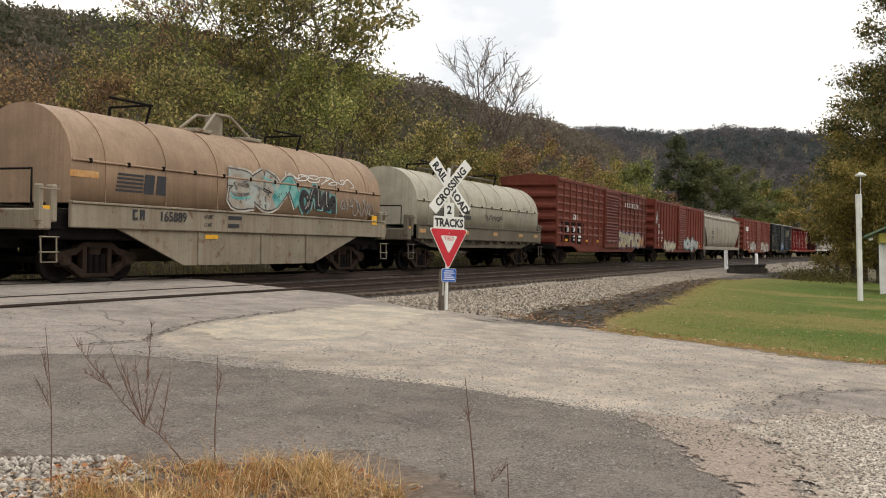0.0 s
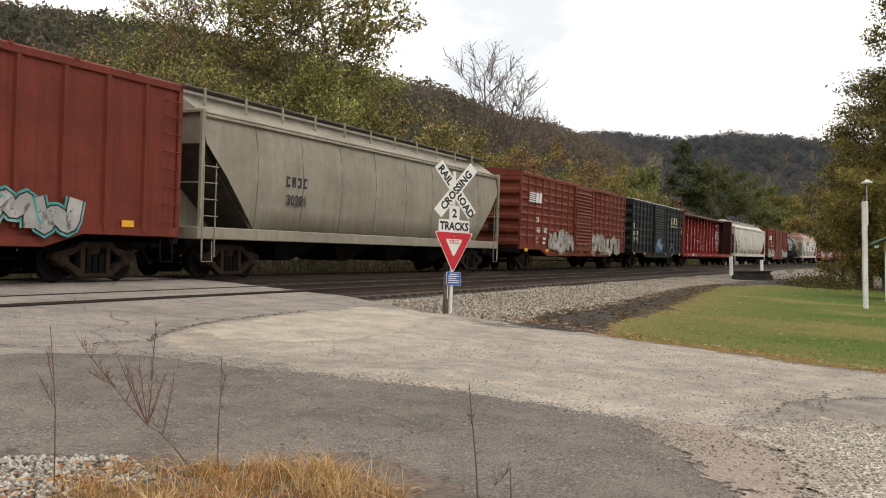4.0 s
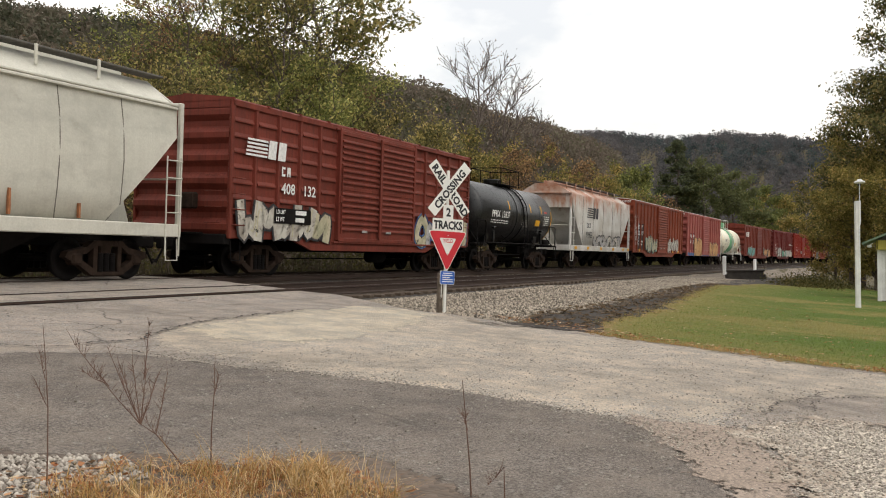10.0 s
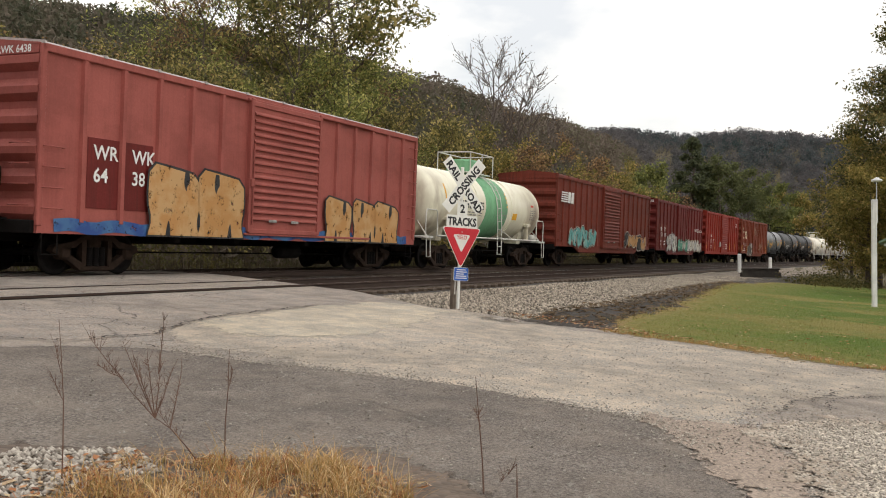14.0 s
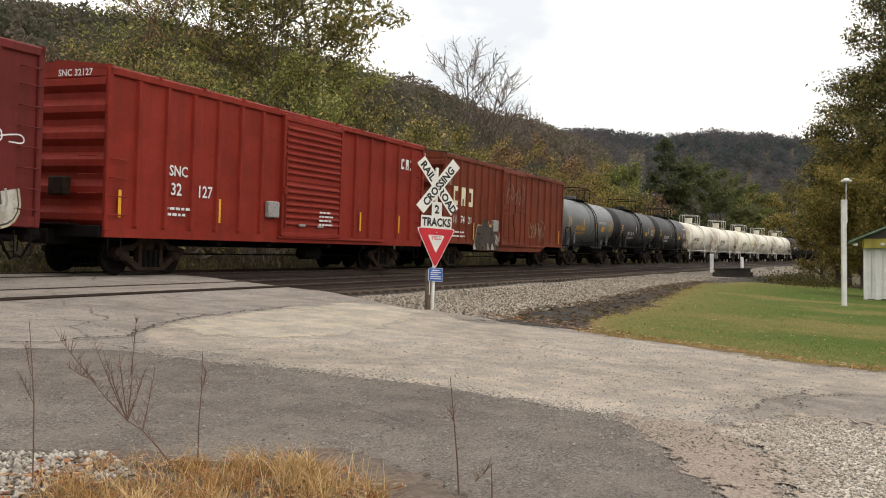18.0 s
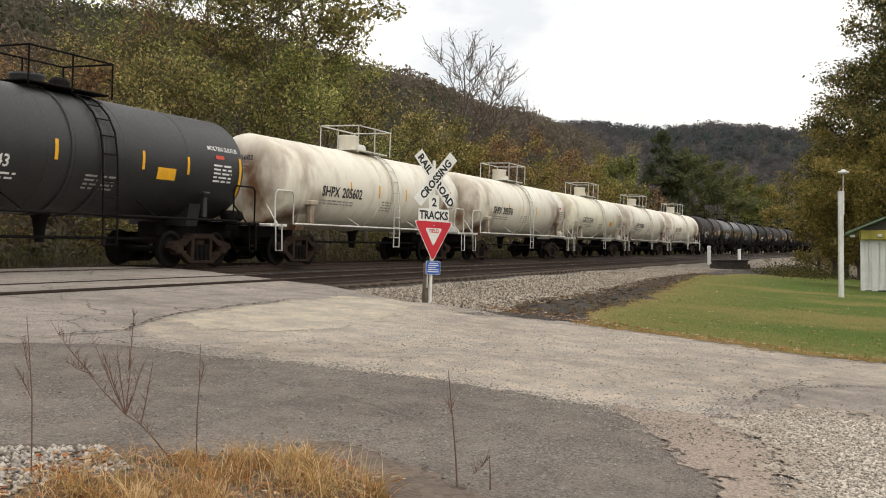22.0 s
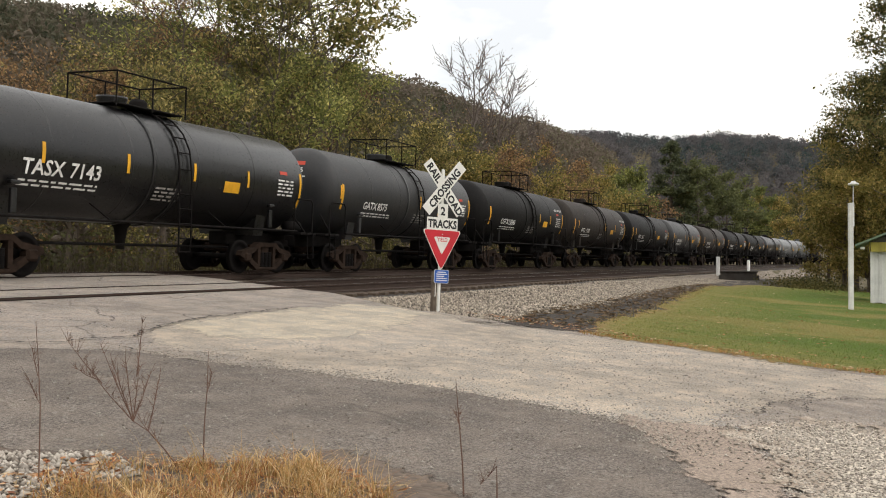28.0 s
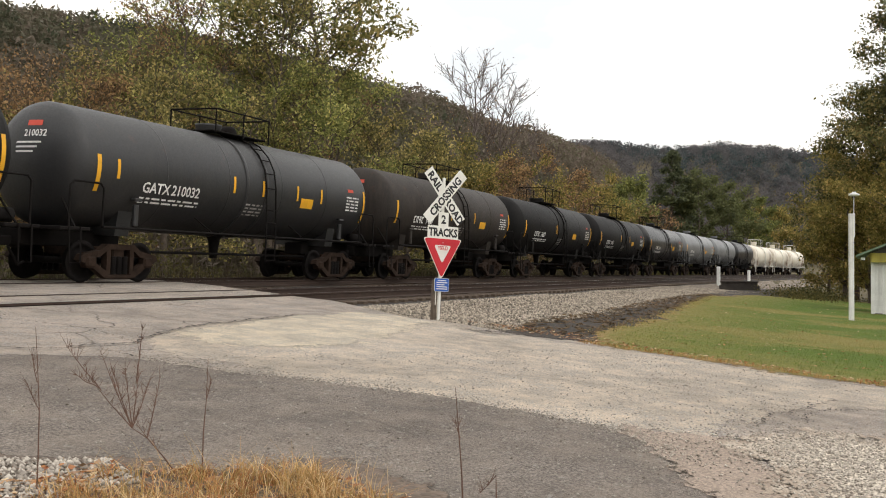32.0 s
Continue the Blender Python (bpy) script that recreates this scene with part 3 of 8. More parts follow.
def fast(name, v, f, mat, label="", parent=None, tone=None, category="", kind="stuff"):
    """A mesh from arrays of corners and of faces with equal corner counts; tone: one value a face."""
    me = bpy.data.meshes.new(name)
    n, m = f.shape
    me.vertices.add(len(v))
    me.vertices.foreach_set("co", np.ascontiguousarray(v, dtype=np.float32).ravel())
    me.loops.add(n * m)
    me.loops.foreach_set("vertex_index", np.ascontiguousarray(f, dtype=np.int32).ravel())
    me.polygons.add(n)
    me.polygons.foreach_set("loop_start", np.arange(0, n * m, m, dtype=np.int32))
    if tone is not None:
        me.attributes.new("tone", "FLOAT", "FACE").data.foreach_set("value", np.ascontiguousarray(tone, dtype=np.float32))
    me.update(calc_edges=True)
    me.materials.append(mat)
    ob = new(name, me)
    ob.parent = parent
    return tagged(ob, label, category, kind=kind)


def inside(poly, n, seed, height, lift=0.0, near=None):
    """n random places inside a polygon, on the ground; near: a place round which they are denser."""
    rng = np.random.default_rng(seed)
    P = np.array(poly)
    out = np.zeros((0, 2))
    while len(out) < n:
        q = rng.uniform(P.min(0), P.max(0), (n * 3, 2))
        if near is not None:
            q = q[rng.random(len(q)) < 1 / (1 + (np.hypot(*(q - near).T) / 9) ** 2)]
        q = q[poly_dist(q[:, 0], q[:, 1], list(poly)) > 0.02]
        out = np.concatenate([out, q])
    out = out[:n]
    return np.column_stack([out, height(out[:, 0], out[:, 1]) + lift])


def loose(pts, by, seed):
    """The same places strewn about, more of them near than far."""
    out = pts.copy()
    out[:, :2] += np.random.default_rng(seed).standard_t(3, (len(pts), 2)) * by
    out[:, 2] += road_height(out[:, 0], out[:, 1]) - road_height(pts[:, 0], pts[:, 1])
    return out


M_CRUMB = plain("asphalt_crumb", (0.05, 0.043, 0.038), 0.95)
G2 = [(8.4, 0.95), (9.3, 0.8), (9.8, 0.45), (9.6, -0.4), (9.0, -1.6), (5.4, -1.6), (5.5, 0.1), (6.5, 0.45), (7.5, 0.6)]
tagged(scatter("gravel_stones", "loose pale gravel stones at the road's edge", loose(inside(G2, 13000, 2, road_height, 0.020), 0.14, 201), (0.005, 0.018), M_STONE, 0.7, 2), category="gravel")
tagged(scatter("road_chips", "small stone chips scattered over the asphalt", inside([(4.5, 6), (8.3, 7), (14.5, 4), (14.5, 0), (8.5, 1), (5.2, 1.6)], 3000, 3, road_height, 0.018), (0.005, 0.016), M_STONE, 0.7, 3), category="gravel")
rim = np.array([(7.95, 7.1), (8.0, 6.0), (8.3, 4.9), (8.45, 3.75), (8.27, 2.65), (8.2, 1.95), (7.4, 1.3)])
u = np.random.default_rng(33).uniform(0, 6, 2400)
on = np.column_stack([np.interp(u, range(7), rim[:, 0]) + 0.05, np.interp(u, range(7), rim[:, 1])])
tagged(scatter("edge_chips", "stone chips along the broken asphalt edge", loose(np.column_stack([on, road_height(on[:, 0], on[:, 1]) + 0.02]), 0.12, 34), (0.005, 0.014), M_STONE, 0.7, 4), category="gravel")
spill = inside([(8.6, 1.6), (10.5, 1.3), (12.2, 0.9), (8.3, 0.6), (6.4, 1.3), (7.4, 1.9)], 900, 35, road_height, 0.022)
tagged(scatter("spilled_gravel", "scattered pale stones spilled from the gravel", loose(spill, 0.25, 36), (0.005, 0.017), M_STONE, 0.7, 7), category="gravel")
u = np.random.default_rng(38).uniform(0, 1, 90)
on = np.column_stack([10.3 + 2.6 * u, 0.62 - 0.9 * u + 0.25 * np.sin(u * 5)])
tagged(scatter("asphalt_crumbs", "dark crumbs along a broken asphalt joint", loose(np.column_stack([on, road_height(on[:, 0], on[:, 1]) + 0.008]), 0.022, 39), (0.004, 0.014), M_CRUMB, 0.6, 8), category="rubble")
tagged(scatter("verge_stones", "pale broken stones in the dry grass", inside([(3.4, 4.6), (4.1, 4.75), (4.55, 4.25), (4.3, 3.75), (3.4, 3.9)], 1300, 4, road_height, 0.03), (0.010, 0.034), M_STONE, 0.7, 5), category="stones")
rng = np.random.default_rng(7)
N_B = 38000
bs = 12 + 50 * rng.random(N_B) ** 1.7
bo = rng.uniform(-10.6, -5.9, N_B)
bp = np.array([rail_at(s, o)[:2] for s, o in zip(bs, bo)])
keep = poly_dist(bp[:, 0], bp[:, 1], ROAD) < -0.05
bp = bp[keep]
tagged(scatter("ballast_stones", "grey crushed ballast stones on the shoulder", np.column_stack([bp, ground_height(bp[:, 0], bp[:, 1]) + 0.02]), (0.017, 0.042), M_BSTONE, 0.8, 6), category="ballast")

# ---- the two tracks ----
M_RAIL = plain("rusty_rail", (0.05, 0.031, 0.023), 0.65, 0.3)
M_HEAD = plain("polished_rail_head", (0.55, 0.52, 0.50), 0.28, 1.0, 0.1)
M_TIE = plain("creosoted_wood", (0.07, 0.05, 0.035), 0.9, 0, 0.5, 6, 0.5)
RAIL = [(-0.07, -0.17), (0.07, -0.17), (0.07, -0.155), (0.014, -0.13), (0.014, -0.045), (0.036, -0.03), (0.036, 0.0), (-0.036, 0.0), (-0.036, -0.03), (-0.014, -0.045), (-0.014, -0.13), (-0.07, -0.155)]


def track(name, off, low, label):
    tr = thing(name, label, "railway track", kind="structure")
    tie = Shape().slab((0, 0, -0.27), (0.23, 2.6, 0.18), 0.02).mesh("sleeper")
    for side in (-1, 1):
        rg, hd = [], []
        for s in range(-90, 340, 3):
            x, y, h = rail_at(s, off + 0.753 * side)
            z = low + 0.032 + 0.032 * side
            rg.append([(x - py * math.sin(h), y + py * math.cos(h), z + pz) for py, pz in RAIL])
            hd.append([(x - py * math.sin(h), y + py * math.cos(h), z + 0.003) for py in (-0.03, 0.03)])
        part("rail", Shape().rings(rg, True, True, False), M_RAIL, tr, "rusty steel rail")
        part("rail_head", Shape().rings(hd, False, False, False), M_HEAD, tr, "worn bright running band")
    s = 8.0
    while s < 90:
        x, y, h = rail_at(s, off)
        if poly_dist(np.array([x]), np.array([y]), ROAD)[0] < -0.3:
            part("sleeper", tie, M_TIE, tr, "", pose(x, y, low + 0.03 + random.uniform(-0.01, 0.01), 0, 0, math.degrees(h) + random.uniform(-1, 1)) @ pose(0, 0, 0, BANK, 0, 0))
        s += 0.53
    return tr


track("track_far", 0.0, 0.0, "main railway track on wooden sleepers under the train")
track("track_near", -4.48, -0.21, "empty second railway track on wooden sleepers")

# ---- vegetation ----
def leaf_mat(name, cols, trans=0.4):
    """Leaves in several tones; tone picks the colour, a little light shines through."""
    k = Nodes(name, 0.75, 0, 0.25)
    r = k.n.new("ShaderNodeValToRGB")
    r.color_ramp.elements[0].color, r.color_ramp.elements[1].color = (*cols[0], 1), (*cols[-1], 1)
    for i, c in enumerate(cols[1:-1]):
        e = r.color_ramp.elements.new((i + 1) / (len(cols) - 1))
        e.color = (*c, 1)
    k.l.new(k.attr("tone"), r.inputs[0])
    k.colour(r.outputs[0])
    k.b.inputs["Transmission Weight"].default_value = 0.0
    k.b.inputs["Subsurface Weight"].default_value = 0.0
    if trans:
        tr = k.n.new("ShaderNodeBsdfTranslucent")
        k.l.new(r.outputs[0], tr.inputs[0])
        mx = k.n.new("ShaderNodeMixShader")
        mx.inputs[0].default_value = trans
        k.l.new(k.b.outputs[0], mx.inputs[1])
        k.l.new(tr.outputs[0], mx.inputs[2])
        k.l.new(mx.outputs[0], k.n["Material Output"].inputs[0])
    return k.m


M_BARK = plain("bark", (0.11, 0.085, 0.065), 0.95, 0, 0.4, 7, 0.6)
M_TWIG = plain("pale_twigs", (0.12, 0.095, 0.08), 0.9, 0, 0.3, 7, 0.3)
GREEN = leaf_mat("turning_green_leaves", [(0.055, 0.056, 0.025), (0.158, 0.147, 0.053), (0.354, 0.295, 0.103), (0.670, 0.519, 0.205)])
LIME = leaf_mat("yellow_green_leaves", [(0.073, 0.084, 0.030), (0.186, 0.205, 0.064), (0.388, 0.380, 0.114), (0.679, 0.577, 0.209)])
BROWN = leaf_mat("brown_autumn_leaves", [(0.070, 0.052, 0.033), (0.175, 0.114, 0.060), (0.350, 0.208, 0.100), (0.500, 0.333, 0.159)])
DARKG = leaf_mat("dark_evergreen_leaves", [(0.055, 0.065, 0.036), (0.085, 0.098, 0.048), (0.135, 0.140, 0.062)], 0.3)
FARG = leaf_mat("dull_green_leaves", [(0.075, 0.085, 0.040), (0.125, 0.138, 0.056), (0.19, 0.19, 0.075)], 0.35)
SYCA = leaf_mat("dull_brown_green_leaves", [(0.042, 0.048, 0.021), (0.112, 0.117, 0.040), (0.235, 0.195, 0.068), (0.40, 0.29, 0.115)], 0.3)
SYCB = leaf_mat("large_backlit_leaves", [(0.085, 0.090, 0.034), (0.18, 0.18, 0.058), (0.32, 0.27, 0.095), (0.52, 0.40, 0.16)], 0.5)
OLIVE = leaf_mat("olive_bush_leaves", [(0.067, 0.066, 0.023), (0.179, 0.161, 0.044), (0.351, 0.277, 0.079), (0.553, 0.370, 0.138)])
# Stalks and bushes: shade beyond the train put into colour; brush heap reuses BUSH.
DARKB = leaf_mat("shaded_stalks", [(0.025, 0.02, 0.012), (0.045, 0.034, 0.02), (0.07, 0.05, 0.028)], 0.2)
BUSH = leaf_mat("shade_toned_bush_leaves", [(0.036, 0.038, 0.013), (0.066, 0.066, 0.020), (0.108, 0.096, 0.029), (0.180, 0.138, 0.050)])
HILL = leaf_mat("hillside_woods", [(0.046, 0.060, 0.034), (0.108, 0.101, 0.064), (0.152, 0.124, 0.090), (0.190, 0.150, 0.122), (0.124, 0.132, 0.054)], 0.35)
# Distance haze is put into these tones: bluer and greyer than the near woods.
HILLFAR_HAZE = leaf_mat("far_hillside_woods", [(0.048, 0.076, 0.072), (0.086, 0.098, 0.100), (0.126, 0.118, 0.120), (0.150, 0.134, 0.136), (0.090, 0.106, 0.084)], 0.5)


def leaf_arrays(c, size, rng, droop=0.3):
    """Folded four-cornered leaves at the places c, turned at random."""
    n = len(c)
    a = rng.normal(size=(n, 3))
    a /= np.linalg.norm(a, axis=1)[:, None]
    b = rng.normal(size=(n, 3))
    b -= a * (a * b).sum(1)[:, None]
    b /= np.linalg.norm(b, axis=1)[:, None] + 1e-9
    nn = np.cross(a, b)
    s = (size * rng.uniform(0.55, 1.35, n))[:, None]
    v = np.stack([c - a * s * 0.55, c + b * s * 0.27 + nn * s * 0.1, c + a * s * 0.60 - nn * s * droop * 0.4, c - b * s * 0.27 + nn * s * 0.1], 1)
    o = 4 * np.arange(n)[:, None]
    f = np.concatenate([o + np.array([[0, 1, 2]]), o + np.array([[0, 2, 3]])], 1).reshape(-1, 3)
    return v.reshape(-1, 3), f


def grow(h, spread, seed, limbs=14, first=0.22, upward=0.55, sub=5, trunk_r=None, shape="oval", bare=False):
    """Trunk, limbs and twigs of one tree as lists of (points, radii), and the tips that carry leaves."""
    rng = random.Random(seed)
    tr = trunk_r or h * 0.016
    n = 9
    lean = (rng.uniform(-0.05, 0.05), rng.uniform(-0.05, 0.05))
    trunk = [Vector((lean[0] * h * (i / n) ** 1.4 + rng.uniform(-0.02, 0.02) * h * i / n, lean[1] * h * (i / n) ** 1.4 + rng.uniform(-0.02, 0.02) * h * i / n, h * 0.92 * i / n)) for i in range(n + 1)]
    wood = [(trunk, [tr * (1.25 - 1.1 * i / n) + 0.012 for i in range(n + 1)])]
    branches, tips = [], []
    for k in range(limbs):
        u = first + (0.97 - first) * (k + rng.random() * 0.8) / limbs
        i = min(int(u / 0.92 * n), n - 1)
        p = trunk[i].lerp(trunk[i + 1], min(1, max(0, u / 0.92 * n - i)))
        if shape == "cone":
            reach = spread * (1.05 - u) / (1.05 - first)
        elif shape == "dome":
            reach = spread * math.sqrt(max(0.03, 1.0 - ((u - first) / (1.02 - first)) ** 1.5)) * rng.uniform(0.75, 1.1)
        else:
            reach = spread * (0.35 + 0.65 * math.sin(math.pi * min(1, (u - first * 0.5) / (1.05 - first * 0.5)) ** 0.8)) * rng.uniform(0.75, 1.15)
        ang = k * 2.4 + rng.uniform(-0.5, 0.5)
        d = Vector((math.cos(ang), math.sin(ang), upward * rng.uniform(0.5, 1.4) + 0.5 * max(0, u - 0.7)))
        pts = [p]
        m = 5
        for j in range(m):
            d = (d + Vector((rng.uniform(-0.25, 0.25), rng.uniform(-0.25, 0.25), rng.uniform(-0.14, 0.2)))).normalized()
            pts.append(pts[-1] + d * reach / m * 1.15)
        r0 = tr * 0.55 * (1.1 - u)
        branches.append((pts, [r0 * (1 - 0.85 * j / m) + 0.008 for j in range(m + 1)]))
        tips.append((pts[-1], reach))
        for q in range(sub):
            j = rng.uniform(0.25, 1.0) * m
            a = pts[min(int(j), m - 1)].lerp(pts[min(int(j), m - 1) + 1], j % 1 if j < m else 1)
            e = (d + Vector((rng.uniform(-1, 1), rng.uniform(-1, 1), rng.uniform(-0.45, 0.8)))).normalized()
            L = reach * rng.uniform(0.22, 0.48)
            tw = [a]
            for _ in range(3):
                e = (e + Vector((rng.uniform(-0.3, 0.3), rng.uniform(-0.3, 0.3), rng.uniform(-0.2, 0.25)))).normalized()
                tw.append(tw[-1] + e * L / 3)
            branches.append((tw, [r0 * 0.4 * (1 - 0.28 * j2) + (0.013 if bare else 0.006) for j2 in range(4)]))
            tips += [(tw[-1], L), (tw[2], L), (tw[1], L)]
    return wood, branches, tips


def tree(x, y, h, spread, mat, leaves, size, seed, label, name="tree", clump=0.8, low=0.0, tone=(0, 1), bark=None, **kw):
    z = float(ground_height(np.array(x), np.array(y)) + ridge_height(np.array(x), np.array(y))) - 0.1
    t = thing(name, label, "tree", pose(x, y, z))
    wood, branches, tips = grow(h, spread, seed, **kw)
    sh = Shape()
    for p, r in wood:
        sh.tube(p, r, 8)
    part("trunk", sh, bark or M_BARK, t)
    sh = Shape()
    for p, r in branches:
        sh.tube(p, r, 4, False)
    part("limbwork", sh, bark or M_BARK, t)
    if leaves:
        rng = np.random.default_rng(seed)
        tp = np.array([tuple(p) for p, _ in tips])
        w = np.array([L for _, L in tips]) ** 0.7
        pick = rng.choice(len(tp), leaves, p=w / w.sum())
        g = rng.normal(size=(leaves, 3))
        g /= np.linalg.norm(g, axis=1)[:, None]
        c = tp[pick] + g * (rng.random(leaves) ** 0.55)[:, None] * clump * np.array([1, 1, 0.7]) * rng.uniform(0.6, 1.25, len(tp))[pick][:, None]
        c = c[c[:, 2] > low]
        v, f = leaf_arrays(c, size, rng)
        tb = rng.random(len(tp))
        to = np.clip(0.35 * tb[pick][:len(c)] + 0.75 * rng.random(len(c)) ** 1.7, 0, 1) * (tone[1] - tone[0]) + tone[0]
        fast("crown", v, f, mat, "", t, np.repeat(to, 2), kind="")
    return t


def polar(yaw, d):
    return d * math.cos(radians(yaw)), d * math.sin(radians(yaw))


def thicket(name, label, pts, mat, size, seed, category="bushes", tone=None):
    rng = np.random.default_rng(seed)
    v, f = leaf_arrays(pts, size, rng)
    to = np.repeat(rng.random(len(pts)) if tone is None else tone, 2)
    return fast(name, v, f, mat, label, None, to, category)


# the wood behind the line
tree(*polar(31.9, 47), 19, 4.5, SYCB, 8000, 0.25, 11, "tall spreading tree with large brown-green leaves", limbs=36, first=0.46, sub=10, clump=0.75, trunk_r=0.14, shape="dome", upward=0.3)
tree(*polar(36.8, 50), 18, 5.6, LIME, 8000, 0.18, 12, "broad tree with thinning green autumn leaves", limbs=26, sub=9, clump=0.7, trunk_r=0.12, upward=0.8)
tree(*polar(41.2, 53), 15.5, 3.6, LIME, 4500, 0.17, 54, "thin yellow-green tree with gaps in its crown", limbs=20, sub=8, clump=0.7, upward=0.9)
tree(*polar(34.6, 49), 17.5, 4.6, LIME, 4500, 0.19, 59, "tall tree with mottled green and brown leaves", limbs=28, first=0.35, sub=9, clump=0.7, trunk_r=0.13, upward=0.5)
tree(*polar(38.6, 45), 14.5, 3.2, BROWN, 3600, 0.15, 55, "slender half-bare brown tree", limbs=20, sub=9, clump=0.6, upward=1.1, trunk_r=0.09)
tree(*polar(34.2, 44), 14.0, 3.2, GREEN, 4200, 0.15, 56, "slender tree with thin green leaves", limbs=20, sub=9, clump=0.6, upward=1.1, trunk_r=0.09)
tree(*polar(42.6, 46), 9.6, 4.4, GREEN, 8000, 0.16, 13, "dull green tree at the edge of the wood", limbs=16, sub=7)
tree(*polar(47.5, 50), 9.6, 5.0, BROWN, 2600, 0.15, 14, "half-bare brown autumn tree", limbs=20, sub=10, upward=0.9)
tree(*polar(44.8, 46), 9.4, 3.6, BROWN, 2400, 0.15, 57, "half-bare brown autumn tree", limbs=20, sub=10, upward=0.9)
tree(*polar(53.0, 47), 9.5, 5.0, BROWN, 5000, 0.16, 15, "half-bare brown autumn tree", limbs=16, sub=8)
tree(*polar(59.0, 50), 11, 6, GREEN, 12000, 0.2, 16, "broadleaf tree turning brown", limbs=16, sub=5)
tree(*polar(35.2, 43), 8.6, 4.2, LIME, 10000, 0.15, 17, "small tree with yellow-green leaves", limbs=16, sub=7)
tree(*polar(30.6, 46), 9.6, 3.8, LIME, 9000, 0.15, 18, "small tree with yellow-green leaves", limbs=16, sub=7)
tree(*polar(40.4, 40), 7.8, 4.0, GREEN, 9500, 0.15, 19, "low leafy tree beside the railway", limbs=16, sub=7, first=0.1)
tree(*polar(45.5, 41), 7.4, 4.0, BROWN, 8500, 0.15, 20, "low brown-leaved tree beside the railway", limbs=16, sub=7, first=0.1)
tree(*polar(51.0, 40), 8, 4.2, GREEN, 9000, 0.17, 51, "low leafy tree beside the railway", limbs=14, sub=6, first=0.1)
tree(*polar(28.3, 52), 8.8, 4.0, GREEN, 11000, 0.16, 58, "leafy tree with mottled green leaves", limbs=16, sub=7, first=0.12)
tree(*polar(26.4, 58), 7.6, 4.2, GREEN, 10500, 0.18, 21, "low tree with dull green leaves", limbs=14, sub=7, first=0.12)
tree(*polar(24.2, 66), 8.6, 4.4, OLIVE, 11000, 0.19, 22, "low olive-leaved tree behind the line", limbs=14, sub=7, first=0.12)
tree(*polar(21.8, 74), 8.8, 4.8, BROWN, 9000, 0.20, 23, "brownish low tree at the wood's edge", limbs=16, sub=8, first=0.12)
tree(*polar(19.6, 84), 9.4, 5.0, OLIVE, 9000, 0.22, 24, "olive-leaved tree at the wood's edge", limbs=16, sub=8, first=0.12)
tree(*polar(17.4, 94), 10.6, 5.0, BROWN, 7000, 0.23, 25, "bare-topped brown tree at the wood's edge", limbs=18, sub=9, first=0.12)
tree(*polar(15.6, 108), 10.2, 5.2, OLIVE, 7500, 0.25, 26, "olive brown tree with few leaves", limbs=16, sub=8, first=0.12)
tree(*polar(32.0, 62), 11.0, 6.0, BROWN, 9000, 0.20, 52, "brown-leaved tree deeper in the wood", limbs=14, sub=6)
tree(*polar(45.0, 60), 11.5, 6.0, BROWN, 4000, 0.20, 53, "brown-leaved tree deeper in the wood", limbs=16, sub=8)
# bare trees against the sky
tree(*polar(22.6, 80), 18.2, 5.0, BROWN, 500, 0.15, 31, "tall bare tree with fine upright branches", limbs=24, first=0.3, upward=1.3, sub=13, bark=M_TWIG, bare=True, trunk_r=0.2)
tree(*polar(20.8, 84), 17.0, 4.4, BROWN, 400, 0.15, 32, "tall bare tree with fine upright branches", limbs=22, first=0.35, upward=1.4, sub=13, bark=M_TWIG, bare=True, trunk_r=0.18)
tree(*polar(18.6, 92), 14.6, 3.6, BROWN, 150, 0.15, 33, "slim bare leafless tree behind the line", limbs=18, first=0.35, upward=1.4, sub=13, bark=M_TWIG, bare=True, trunk_r=0.15)
# evergreens by the bend
tree(*polar(10.9, 165), 22.5, 5.6, DARKG, 11000, 0.5, 41, "tall spruce by the bend of the line", "conifer", 0.9, limbs=40, first=0.06, upward=0.05, sub=5, shape="cone")
tree(*polar(13.3, 150), 13.6, 4.6, LIME, 9000, 0.40, 42, "rounded yellow-green tree by the bend", clump=1.1, limbs=18, sub=6, first=0.1, tone=(0, 0.7))
tree(*polar(9.2, 168), 16.6, 5.6, FARG, 12000, 0.45, 43, "rounded green tree by the bend", clump=1.2, limbs=20, sub=6, first=0.08)
tree(*polar(7.7, 180), 14.8, 5.4, FARG, 10000, 0.45, 44, "rounded green tree by the bend", clump=1.2, limbs=20, sub=6, first=0.08, tone=(0.3, 1))
tree(*polar(14.9, 140), 11.4, 4.4, OLIVE, 7000, 0.38, 45, "olive tree by the bend", clump=1.1, limbs=16, sub=6, first=0.1)
tree(*polar(5.6, 250), 16, 7, OLIVE, 8000, 0.55, 46, "olive tree beyond the bend", clump=1.5, limbs=16, sub=6, first=0.08)
tree(*polar(3.9, 290), 17, 8, SYCA, 8000, 0.6, 47, "dull brown tree beyond the bend", clump=1.7, limbs=16, sub=6, first=0.08)
tree(*polar(6.7, 200), 14, 5.5, LIME, 8000, 0.5, 48, "light green tree by the bend", clump=1.2, limbs=16, sub=6, first=0.08, tone=(0, 0.6))
tree(*polar(11.8, 148), 9, 4.5, BROWN, 1500, 0.35, 49, "reddish bare shrub tree by the bend", limbs=18, sub=9, upward=1.0, bark=M_TWIG)
